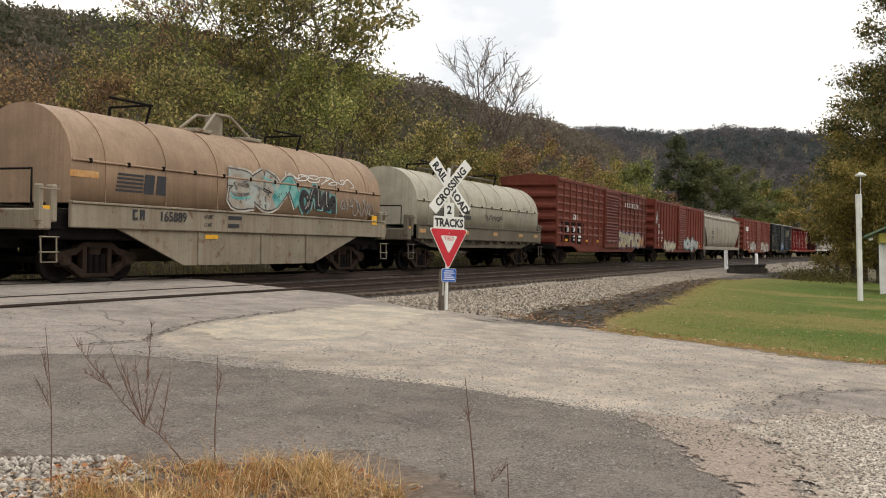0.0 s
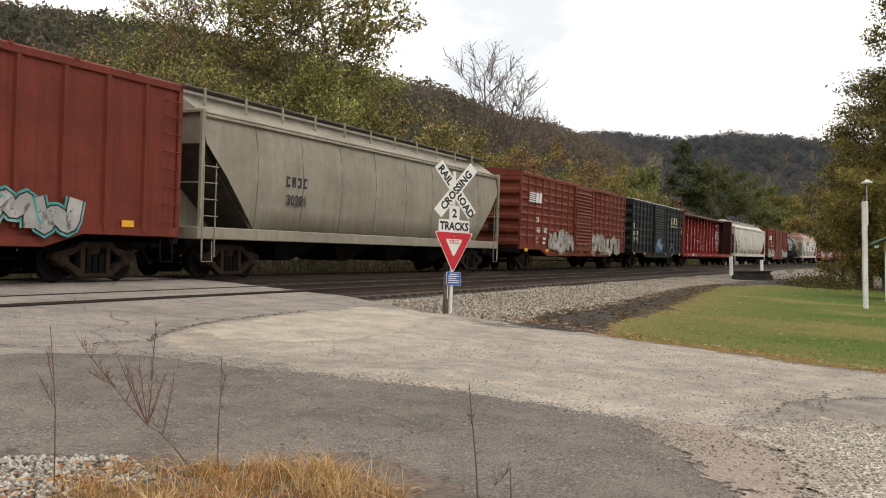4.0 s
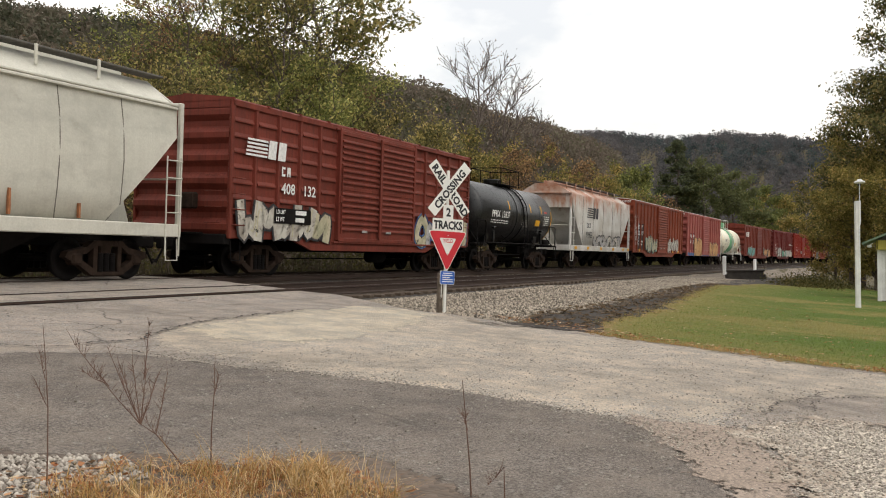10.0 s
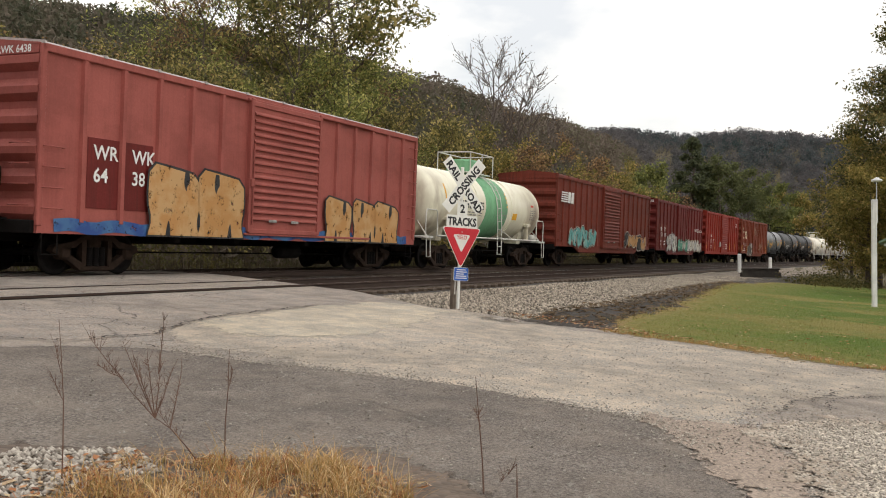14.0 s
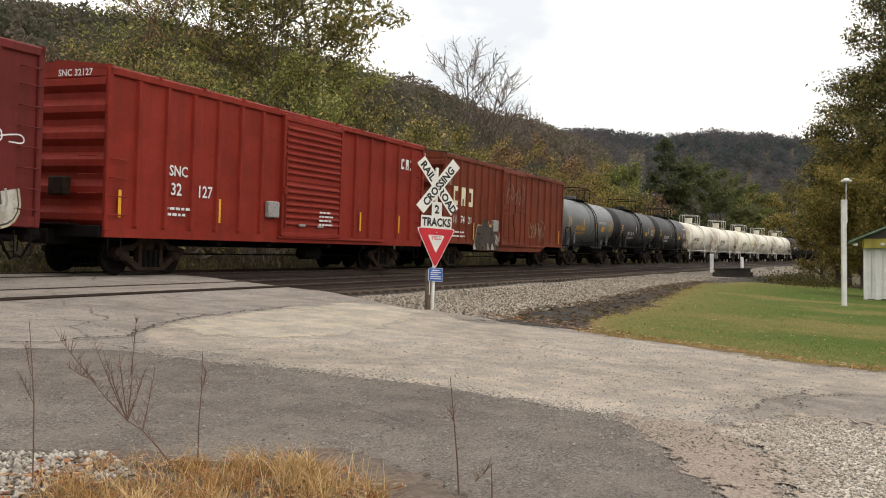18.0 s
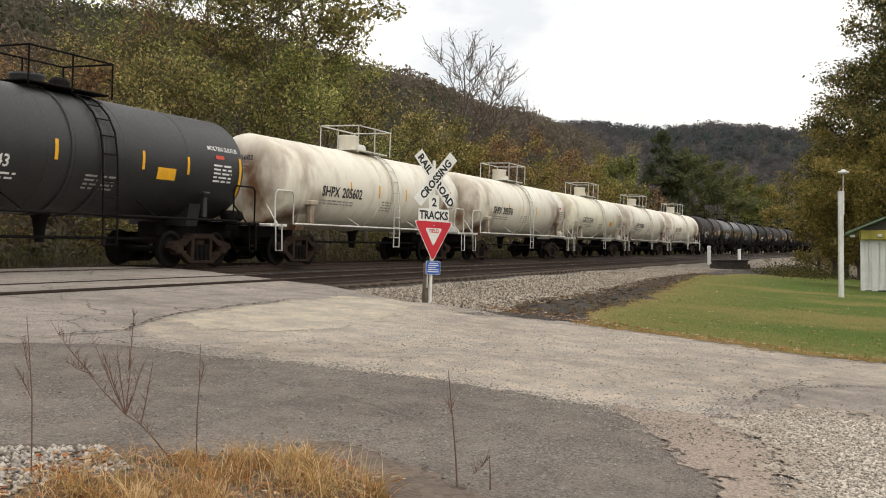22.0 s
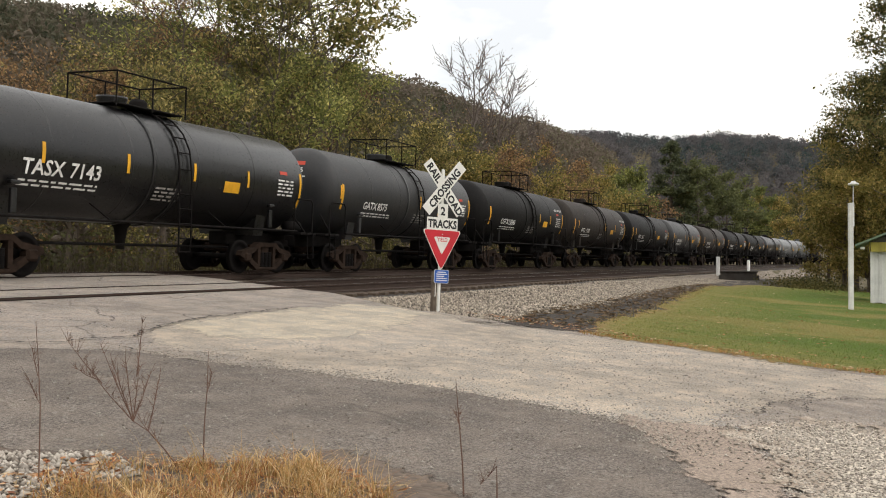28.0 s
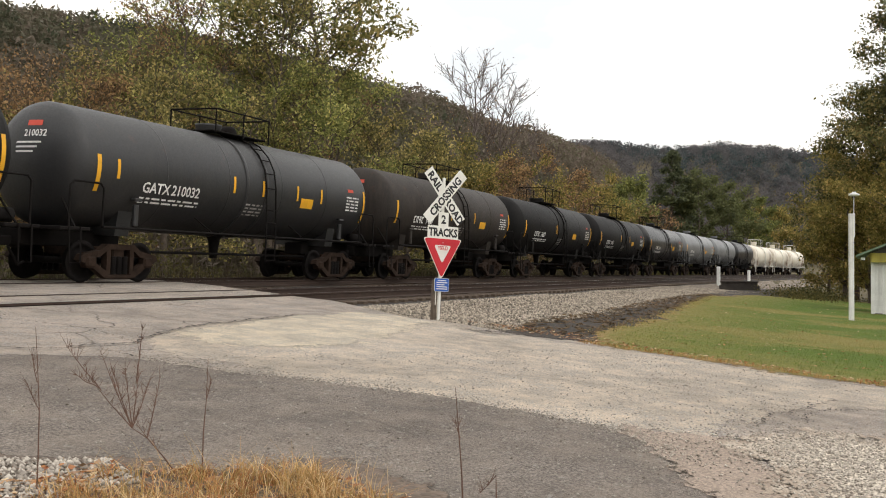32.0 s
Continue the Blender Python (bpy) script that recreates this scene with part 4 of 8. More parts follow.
# trees on the lawn's far side
tree(*polar(-2.9, 63), 20.6, 4.5, SYCA, 52000, 0.21, 61, "tall dull brown-green tree beyond the lawn", limbs=46, sub=8, first=0.2, clump=1.1, shape="dome", upward=0.3)
tree(*polar(-0.2, 67), 14.4, 3.8, SYCA, 30000, 0.20, 63, "brown-green tree beyond the lawn", limbs=34, sub=8, first=0.2, clump=1.1, shape="dome", upward=0.25)
tree(*polar(-7.0, 58), 18, 6, SYCA, 10000, 0.28, 62, "tall dull brown-green tree beyond the lawn", limbs=20, sub=6, first=0.14)
for i, (yw, d, h, s) in enumerate(((1.5, 62, 7.2, 2.3), (0.2, 60, 7.2, 2.8), (-1.8, 58, 6.8, 3.0), (-4.5, 58, 7.5, 3.2), (2.3, 70, 5.6, 2.0), (0.9, 66, 9.0, 2.7))):
    tree(*polar(yw, d), h, s, OLIVE, 12000, 0.16, 70 + i, "bushy olive-yellow tree beyond the lawn", clump=0.75, limbs=16, sub=6, first=0.05, tone=(0.15, 0.95))

# undergrowth along the far side of the line
rng = np.random.default_rng(5)
ss = rng.uniform(-12, 130, 42000)
oo = rng.gamma(2.0, 1.2, 42000) + 4.6
hh = rng.random(42000) ** 1.3 * (0.8 + 1.7 * (0.5 + 0.5 * np.sin(ss * 0.35 + np.sin(ss * 0.9)))) * np.clip((oo - 4.2) / 2.5, 0.25, 1.25)
pp = np.array([rail_at(s, o)[:2] for s, o in zip(ss, oo)])
pts = np.column_stack([pp, ground_height(pp[:, 0], pp[:, 1]) + hh])
keep = poly_dist(pts[:, 0], pts[:, 1], [(-40, 20), (6, 20), (8, 60), (-40, 60)]) < 0
thicket("undergrowth", "tangled green and brown bushes beyond the railway, shade in their colour", pts[keep], BUSH, 0.14, 6, tone=np.clip(0.5 * (0.5 + 0.5 * np.sin(ss * 0.5)) + 0.45 * rng.random(42000), 0, 1)[keep])
# dry stalks below the bushes
n = 9000
ss, oo = rng.uniform(-10, 90, n), rng.uniform(3.6, 6.5, n)
pp = np.array([rail_at(s, o)[:2] for s, o in zip(ss, oo)])
base = np.column_stack([pp, ground_height(pp[:, 0], pp[:, 1])])


def blades(base, length, width, bend, rng, seg=2):
    """Thin upright grass blades as bent strips."""
    n = len(base)
    a = rng.uniform(0, 6.28, n)
    L = length * rng.uniform(0.45, 1.25, n)
    dx, dy = np.cos(a), np.sin(a)
    b = bend * rng.uniform(0.2, 1.3, n) * L
    rows = []
    for i in range(seg + 1):
        u = i / seg
        c = base + np.column_stack([dx * b * u ** 1.8, dy * b * u ** 1.8, L * u * (1 - 0.25 * bend * u)])
        w = (width * (1 - 0.8 * u))
        side = np.column_stack([-dy, dx, np.zeros(n)]) * w / 2
        rows += [c - side, c + side]
    v = np.stack(rows, 1)
    k = 2 * (seg + 1)
    o = k * np.arange(n)[:, None, None]
    f = np.array([(2 * i, 2 * i + 1, 2 * i + 3, 2 * i + 2) for i in range(seg)])[None] + o
    return v.reshape(-1, 3), f.reshape(-1, 4), seg


STRAW = leaf_mat("dry_straw", [(0.14, 0.052, 0.022), (0.42, 0.165, 0.058), (0.27, 0.205, 0.072), (0.56, 0.33, 0.125), (0.78, 0.60, 0.35)], 0.3)
v, f, sg = blades(base, 0.9, 0.02, 0.35, rng)
fast("dry_stalks", v, f, DARKB, "dry brown stalks beside the far track, shade in their colour", None, np.repeat(rng.random(n), sg), "grass")

# woods on the valley's sides
def hillside(name, mat, label, belts, seed):
    """Crowns of many leaf clumps: (count, least yaw, most yaw, crown radius, clumps a crown, far)."""
    rng = np.random.default_rng(seed)
    cs, tn, sz = [], [], []
    for count, y0, y1, rad, m, far in belts:
        yaw = rng.uniform(y0, y1, count)
        if far:
            r = rng.uniform(480, 930, count)
        else:
            foot = np.interp(yaw, [10, 16, 24, 45, 90], [150, 110, 75, 58, 52])
            top = np.interp(yaw, [10, 16, 24, 45, 90], [435, 365, 275, 215, 195])
            r = foot + (top - foot) * rng.random(count) ** 0.8
        x, y = r * np.cos(np.radians(yaw)), r * np.sin(np.radians(yaw))
        ok = across(x, y) > 14
        x, y = x[ok], y[ok]
        z = ground_height(x, y) + ridge_height(x, y)
        g = rng.normal(size=(len(x), m, 3))
        g /= np.linalg.norm(g, axis=2)[:, :, None]
        rr = rad * rng.uniform(0.6, 1.15, len(x))
        c = g * (rng.random((len(x), m, 1)) ** 0.35) * rr[:, None, None] * np.array([0.75, 0.75, 1.0])
        c[:, :, 2] += rr[:, None] * 0.95
        cs.append((c + np.column_stack([x, y, z])[:, None, :]).reshape(-1, 3))
        patch = 0.5 + 0.5 * np.sin(x * 0.021 + 2.0 * np.sin(y * 0.017))
        bt = 0.5 * rng.random(len(x)) + 0.4 * patch
        tn.append((bt[:, None] + 0.1 * rng.random((len(x), m))).ravel())
        sz.append(np.repeat(rr * (0.30 if far else 0.26), m))
    cs, tn, sz = np.concatenate(cs), np.concatenate(tn), np.concatenate(sz)
    v, f = leaf_arrays(cs, sz, rng)
    return fast(name, v, f, mat, label, None, np.repeat(tn, 2), "woods")


hillside("hillside_woods", HILL, "autumn woods in grey brown and olive on the hillside", ((3600, 15, 62, 3.0, 90, False), (1000, 9, 26, 3.6, 90, False)), 9)
hillside("far_hillside_woods", HILLFAR_HAZE, "autumn woods on the far hillside, haze tinted into their colour", ((3800, -7, 20, 5.0, 70, True),), 10)

# lawn blades and fallen leaves
rng = np.random.default_rng(15)
lp = inside([(16.2, 4.2), (21.7, 4.4), (33, 5.0), (45, 5.0), (54, 0), (50, -8), (15.4, -6), (15.0, 0), (15.7, 3)], 26000, 16, lawn_height, 0.0, np.array((15.5, 1.0)))
v, f, sg = blades(lp, 0.032, 0.009, 0.6, rng, 1)
k = Nodes("grass_blades", 0.8, 0, 0.2).world()
k.colour(k.mix(k.noise(0.24, 6, 0.65, k.scaled((1.0, 0.7, 1.0)), 0.50, 0.64), (0.12, 0.18, 0.028), (0.30, 0.235, 0.085)))
fast("grass_blades", v, f, k.m, "short green and yellowing grass of the lawn", None, None, "grass")
LEAF = leaf_mat("fallen_leaves", [(0.22, 0.075, 0.028), (0.38, 0.17, 0.07), (0.55, 0.42, 0.26), (0.16, 0.065, 0.035)], 0.1)
lv = np.concatenate([inside([(16.4, 4.3), (33, 5.0), (54, 3), (50, -8), (15.4, -6)], 700, 18, lawn_height, 0.02, np.array((17, 1.0))),
                     inside([(14.6, -3), (14.75, 0.3), (15.05, 1.6), (15.35, 3), (15.5, 4.4), (15.9, 5.8), (16.6, 7), (17.0, 5.6), (15.9, 3), (15.2, 0.3), (15.1, -3)], 800, 19, lawn_height, 0.02),
                     inside([(3.0, 4.6), (4.4, 4.3), (5.2, 3.2), (5.0, 2.4), (3.5, 2.4)], 600, 20, road_height, 0.05)])
v, f = leaf_arrays(lv, 0.075, rng)
v[:, 2] = np.repeat(lv[:, 2], 4) + (v[:, 2] - np.repeat(lv[:, 2], 4)) * 0.25
fast("fallen_leaves", v, f, LEAF, "brown and pale fallen leaves", None, np.repeat(rng.random(len(lv)), 2), "leaves")

# frayed grass along the road's edge
eg = inside([(14.42, -3), (14.47, 0.3), (14.92, 1.7), (15.1, 3), (15.3, 4.4), (15.75, 4.6), (15.55, 3), (15.35, 1.7), (14.95, 0.3), (14.9, -3)], 950, 29, lawn_height, 0.0)
v, f, sg = blades(eg, 0.06, 0.012, 0.9, rng, 2)
fast("edge_grass", v, f, STRAW, "frayed straw-coloured grass along the road's edge", None, np.repeat(0.2 + 0.6 * rng.random(len(eg)), sg), "grass")

# rubbish of leaves in the ditch
dl = inside([(16.0, 5.8), (16.2, 4.6), (21.7, 4.8), (30, 5.4), (40, 6.2), (47, 6.4), (40, 7.2), (24, 6.4), (18, 6.2)], 1700, 27, lawn_height, 0.0)
v, f = leaf_arrays(dl, 0.15, rng)
v[:, 2] = np.repeat(dl[:, 2], 4) + np.abs(v[:, 2] - np.repeat(dl[:, 2], 4)) * 0.6
fast("leaf_drift", v, f, BROWN, "dark rotting leaves in the ditch", None, np.repeat(0.35 * rng.random(len(dl)), 2), "leaves")
dl = inside([(16.4, 4.4), (21.7, 4.5), (30, 5.1), (40, 5.9), (47, 6.0), (40, 6.5), (30, 5.7), (21.7, 5.1), (17.5, 5.0)], 2600, 28, lawn_height, -0.01)
v, f, sg = blades(dl, 0.05, 0.012, 0.8, rng, 2)
fast("rough_grass", v, f, OLIVE, "rough tufts of grass at the ditch", None, np.repeat(rng.random(len(dl)), sg), "grass")

# dry grass at the near verge
dg = inside([(3.2, 3.9), (4.1, 4.2), (4.55, 3.9), (4.75, 3.5), (5.05, 3.2), (5.1, 2.75), (4.6, 2.3), (3.4, 2.2)], 5200, 21, road_height, 0.02)
dg = dg[np.sin(dg[:, 0] * 9 + 2 * np.sin(dg[:, 1] * 7)) * np.sin(dg[:, 1] * 8 + dg[:, 0] * 3) + rng.normal(size=len(dg)) * 0.35 > 0.1]
v, f, sg = blades(dg, 0.125, 0.007, 1.5, rng, 3)
fast("dry_grass", v, f, STRAW, "bleached orange dry grass at the verge", None, np.repeat(rng.random(len(dg)), sg), "grass")
tuft = rng.uniform((3.3, 2.4), (5.0, 4.1), (46, 2))
tuft = tuft[poly_dist(tuft[:, 0], tuft[:, 1], [(3.2, 3.9), (4.1, 4.2), (4.55, 3.9), (4.75, 3.5), (5.05, 3.2), (5.1, 2.75), (4.6, 2.3), (3.4, 2.2)]) > 0.05]
tp = np.repeat(tuft, 60, 0) + rng.normal(size=(len(tuft) * 60, 2)) * 0.045
tp = np.column_stack([tp, road_height(tp[:, 0], tp[:, 1]) + 0.03])
v, f, sg = blades(tp, 0.155 * np.repeat(rng.uniform(0.5, 1.35, len(tuft)), 60), 0.006, 1.1, rng, 3)
fast("dry_tufts", v, f, STRAW, "tousled tufts of bleached dry grass", None, np.repeat(np.clip(np.repeat(rng.random(len(tuft)), 60) * 0.6 + 0.5 * rng.random(len(tp)), 0, 1), sg), "grass")
dg = inside([(3.2, 3.7), (4.3, 3.95), (4.8, 3.3), (5.1, 2.8), (4.6, 2.3), (3.4, 2.2)], 420, 22, road_height, 0.03)
v, f, sg = blades(dg, 0.27, 0.004, 0.9, rng, 4)
fast("tall_dry_grass", v, f, STRAW, "long pale dry grass stems", None, np.repeat(0.5 + 0.5 * rng.random(len(dg)), sg), "grass")

M_WEED = plain("dead_weed_stem", (0.15, 0.085, 0.06), 0.9)


def weed(x, y, pts, label, twigs=(), r=0.0045):
    """A dead weed: stem points in metres from its foot, x to the right seen from the road, z up."""
    z = float(road_height(np.array(x), np.array(y)))
    d = Vector((x, y, 0)).normalized()
    rt = Vector((d.y, -d.x, 0))
    w = thing("weed", label, "weed", pose(x, y, z))

    def put(p, q=0.0):
        return rt * p[0] + Vector((0, 0, p[1])) + d * q
    st = [put(p) for p in pts]
    part("stem", Shape().tube(st, [r * (1 - 0.7 * i / (len(st) - 1)) for i in range(len(st))], 5), M_WEED, w)
    rng = random.Random(len(pts) + int(x * 100))
    for a, b in twigs:
        mid = ((a[0] + b[0]) / 2 + 0.02 * (b[0] - a[0]), (a[1] + b[1]) / 2 - 0.01)
        t = Shape().tube([put(a), put(mid, 0.02), put(b, rng.uniform(-0.06, 0.06))], [r * 0.5, r * 0.36, r * 0.16], 4)
        for k in range(20):
            u = rng.uniform(0.2, 1.0)
            c = (a[0] + (b[0] - a[0]) * u, a[1] + (b[1] - a[1]) * u)
            e = (c[0] + rng.uniform(-0.045, 0.045), c[1] + rng.uniform(0.01, 0.085))
            t.tube([put(c), put(e, rng.uniform(-0.02, 0.02))], [r * 0.25, r * 0.1], 3)
        part("twig", t, M_WEED, w)
    return w

# ---- weeds at the verge ----
F = (-0.265, 0.302)
weed(4.56, 3.747, [(0.0, -0.02), (-0.04, 0.06), (-0.084, 0.123), (-0.18, 0.24), F], "dead forked weed with bare twigs at the verge",
     [(F, (-0.50, 0.60)), ((-0.44, 0.53), (-0.632, 0.791)), ((-0.46, 0.55), (-0.585, 0.62)), (F, (-0.387, 0.66)), (F, (-0.309, 0.658)), (F, (-0.235, 0.62)), ((-0.247, 0.56), (-0.215, 0.90)), ((-0.18, 0.24), (-0.111, 0.604)), (F, (-0.168, 0.589)),
      ((-0.084, 0.123), (-0.26, 0.36)), (F, (-0.449, 0.759))], 0.0065)
weed(3.78, 4.05, [(0, -0.15), (0.01, 0.2), (0.012, 0.45), (0.0, 0.7), (-0.012, 0.89)], "single thin dead weed stalk", [((0.012, 0.45), (-0.05, 0.6)), ((0.0, 0.6), (-0.03, 0.75))])
weed(4.69, 3.68, [(0, -0.02), (0.005, 0.25), (0.02, 0.45), (0.028, 0.70)], "single thin dead weed stalk", [((0.02, 0.45), (0.05, 0.58))], 0.005)
weed(5.14, 2.17, [(0, -0.05), (-0.01, 0.2), (-0.03, 0.45), (-0.049, 0.69)], "single thin dead weed stalk", [((-0.02, 0.4), (-0.05, 0.5))], 0.006)
weed(5.20, 1.99, [(0, -0.05), (0.0, 0.1), (-0.002, 0.205)], "short bent dead weed stalk", [((-0.002, 0.205), (-0.105, 0.085))], 0.006)

# ---- level crossing sign ----
M_SIGNW = plain("weathered_white_sign", (0.72, 0.71, 0.66), 0.5, 0, 0.08, 5, 0)
M_BLACK = plain("black_lettering", (0.02, 0.02, 0.022), 0.6, 0, 0.2, 9, 0)
M_RED = plain("sign_red", (0.50, 0.018, 0.03), 0.45, 0, 0.12, 5, 0)
M_BLUE = plain("sign_blue", (0.02, 0.10, 0.42), 0.45, 0, 0.15, 5, 0)
M_WOODPOST = plain("old_wood_post", (0.13, 0.10, 0.075), 0.9, 0, 0.4, 5, 0.5)
M_GALV = plain("galvanised_steel", (0.55, 0.55, 0.54), 0.45, 0.6, 0.15, 6, 0.05)
sign = thing("crossing_sign", "white crossbuck sign with red yield triangle on a leaning post", "road sign", pose(16.84, 7.66, -0.66, 0, 0, 329.5) @ pose(0, 0, 0, 0, 2.6, 0))
part("post", Shape().slab((0.0, 0.0, 1.36), (0.055, 0.05, 2.80), 0.01), M_SIGNW, sign, "white painted steel post")
part("stub_post", Shape().slab((-0.07, 0.07, 0.36), (0.09, 0.09, 0.84), 0.012), M_WOODPOST, sign, "short dark wooden stake")
part("rear_post", Shape().slab((-0.065, 0.03, 0.50), (0.02, 0.02, 0.40), 0.004), M_SIGNW, sign)


def plate(poly, y0, y1):
    return Shape().prism(poly, "y", y0, y1)


def rounded(w, h, r, cx=0.0, cz=0.0, n=4):
    out = []
    for sx, sz, a0 in ((1, 1, 0), (-1, 1, 90), (-1, -1, 180), (1, -1, 270)):
        for i in range(n + 1):
            a = radians(a0 + 90 * i / n)
            out.append((cx + sx * (w / 2 - r) + r * math.cos(a), cz + sz * (h / 2 - r) + r * math.sin(a)))
    return out


def text_on(parent, text, size, x, y, z, mat, label="", turn=0.0, mid=True, squeeze=1.0, bold=0.025):
    """Flat letters that face -y, their middle (or left foot) at x, z."""
    me = letters(text, size, bold)
    if mid:
        vs = [v.co.x for v in me.vertices]
        me.transform(Matrix.Translation((-(min(vs) + max(vs)) / 2, 0, -size / 2)))
    if squeeze != 1.0:
        me.transform(Matrix.Diagonal((squeeze, 1, 1, 1)))
    return part("lettering", me, mat, parent, label, pose(x, y, z) @ pose(0, 0, 0, 0, -turn, 0))


ZC = 2.40
for up, yb, words in ((-49, -0.050, (("RAIL", -0.36), ("ROAD", 0.36))), (49, -0.066, (("CROSSING", 0.0),))):
    blade = part("blade", Shape().slab((0, 0, 0), (1.26, 0.006, 0.23), 0.002), M_SIGNW, sign, "white crossbuck board", pose(0, yb, ZC, 0, -up, 0))
    for w, x in words:
        text_on(blade, w, 0.15, x, -0.0045, 0, M_BLACK, "black lettering", 0, True, 0.98, 0.055)
num = part("number_plate", plate(rounded(0.235, 0.27, 0.02, 0, 1.955), -0.042, -0.036), M_SIGNW, sign, "small white plate")
text_on(num, "2", 0.16, 0, -0.0445, 1.955, M_BLACK, "black lettering", 0, True, 1.0, 0.05)
trk = part("tracks_plate", plate(rounded(0.72, 0.235, 0.02, 0, 1.705), -0.042, -0.036), M_SIGNW, sign, "white plate")
text_on(trk, "TRACKS", 0.155, 0, -0.0445, 1.705, M_BLACK, "black lettering", 0, True, 0.85, 0.055)


def tri(side, r, cz):
    h = side * 0.866
    pts = [(-side / 2, cz + h / 3), (side / 2, cz + h / 3), (0, cz - 2 * h / 3)]
    out = []
    for i, p in enumerate(pts):
        a, b = Vector(pts[i - 1]) - Vector(p), Vector(pts[(i + 1) % 3]) - Vector(p)
        p, a, b = Vector(p), a.normalized(), b.normalized()
        for t in range(5):
            u = t / 4
            out.append(tuple(p + a * r * (1 - u) ** 2 * 1.6 + b * r * u * u * 1.6))
    return out[::-1]


yb = part("yield_border", plate(tri(0.92, 0.05, 1.325), -0.042, -0.036), M_SIGNW, sign, "white border of the triangle")
part("yield_field", plate(tri(0.875, 0.05, 1.325), -0.047, -0.0425), M_RED, sign, "red field of the triangle")
yi = part("yield_centre", plate(tri(0.40, 0.03, 1.335), -0.052, -0.0475), M_SIGNW, sign, "white centre of the triangle")
text_on(yi, "YIELD", 0.075, 0, -0.0545, 1.40, M_RED, "red lettering", 0, True, 0.9)
part("notice_border", plate(rounded(0.34, 0.26, 0.03, 0.02, 0.69), -0.042, -0.036), M_SIGNW, sign, "white rim of the notice")
part("notice_plate", plate(rounded(0.325, 0.245, 0.03, 0.02, 0.69), -0.046, -0.0425), M_BLUE, sign, "blue emergency notice plate")
for i, (w, x) in enumerate(((0.20, 0.02), (0.25, 0.02), (0.18, -0.01), (0.24, 0.02), (0.26, 0.02))):
    part("notice_line", Shape().box(x - w / 2, x + w / 2, -0.049, -0.0465, 0.765 - 0.04 * i, 0.782 - 0.04 * i), M_SIGNW, sign, "white line of small print")
for z in (0.69, 1.15, 1.5, 1.72, 1.95, ZC):
    part("bolt", Shape().turned([(0, 0.011), (0.012, 0.009)], "y", 8, (0, -0.068 if z == ZC else -0.050, z)), M_GALV, sign)

# ---- yard lamp, marker posts, culvert, shed ----
M_WPAINT = paint("white_wood_paint", (0.74, 0.73, 0.70), 0.05, 0.4, (0.25, 0.23, 0.2))
gz = float(ground_height(np.array(32.5), np.array(0.66)))
lamp = thing("yard_lamp", "white square wooden yard post with a small lamp on top", "lamp post", pose(32.5, 0.66, gz - 0.05, 0, 0, 20))
part("post", Shape().slab((0, 0, 1.70), (0.135, 0.135, 3.42), 0.012), M_WPAINT, lamp)
part("bracket", Shape().slab((0.02, -0.09, 3.05), (0.05, 0.05, 0.75), 0.008), M_WPAINT, lamp)
part("rod", Shape().tube([(0.04, -0.09, 3.3), (0.05, -0.10, 3.98)], 0.016), M_GALV, lamp)
part("lamp_head", Shape().turned([(0.0, 0.02), (0.0, 0.13), (0.03, 0.17), (0.07, 0.15), (0.10, 0.07), (0.13, 0.06), (0.14, 0.0)], "z", 16, (0.06, -0.11, 3.96)), M_WPAINT, lamp, "white round lamp head")
part("sensor", Shape().slab((0.14, -0.12, 3.94), (0.09, 0.08, 0.09), 0.01), plain("dark_plastic", (0.04, 0.04, 0.04)), lamp)
M_MARK = plain("white_marker_paint", (0.78, 0.78, 0.76), 0.6, 0, 0.1)
for x, y, h in ((70.2, 10.1, 1.5), (86.5, 9.9, 1.35)):
    z = float(ground_height(np.array(x), np.array(y)))
    mk = thing("marker_post", "white round marker post beside the ditch", "post", pose(x, y, z - 0.1), "marker posts")
    part("shaft", Shape().turned([(0, 0.13), (h, 0.13)], "z", 12), M_MARK, mk)
    part("cap", Shape().turned([(h, 0.14), (h + 0.05, 0.14), (h + 0.08, 0.08)], "z", 12), M_MARK, mk)
cux, cuy = polar(7.05, 64)
cul = thing("culvert_headwall", "dark concrete culvert headwall beside the track", "culvert", pose(cux, cuy, float(ground_height(np.array(cux), np.array(cuy))) - 0.08, 0, 0, 97))
M_CONC = plain("dark_concrete", (0.045, 0.038, 0.032), 0.9, 0, 0.35, 2, 0.4)
part("wall", Shape().slab((0, 0, 0.30), (2.2, 0.35, 0.62), 0.04), M_CONC, cul)
part("coping", Shape().slab((0, 0, 0.64), (2.35, 0.5, 0.10), 0.03), M_CONC, cul)
for sx in (-1, 1):
    part("wing", Shape().slab((sx * 1.1, -0.9, 0.2), (0.28, 1.6, 0.45), 0.04), M_CONC, cul)

sz = float(ground_height(np.array(41.0), np.array(-1.0))) - 0.03
shed = thing("shed", "small white boarded shed with a yellow fascia and green metal roof", "shed", pose(40.2, 0.05, sz))
M_YEL = paint("faded_yellow_paint", (0.50, 0.42, 0.10), 0.05, 0.5)
M_ROOFG = paint("green_metal_roof", (0.16, 0.22, 0.15), 0.1, 0.4)
HW = -sz + 0.74
part("foundation", Shape().slab((2.4, -2.35, 0.05), (4.9, 4.8, 0.16), 0.02), M_CONC, shed)
brd = Shape().slab((0, 0, (HW + 0.1) / 2), (0.022, 0.185, HW - 0.1), 0.006).mesh("board")
brd2 = Shape().slab((0, 0, (HW + 0.1) / 2), (0.185, 0.022, HW - 0.1), 0.006).mesh("board")
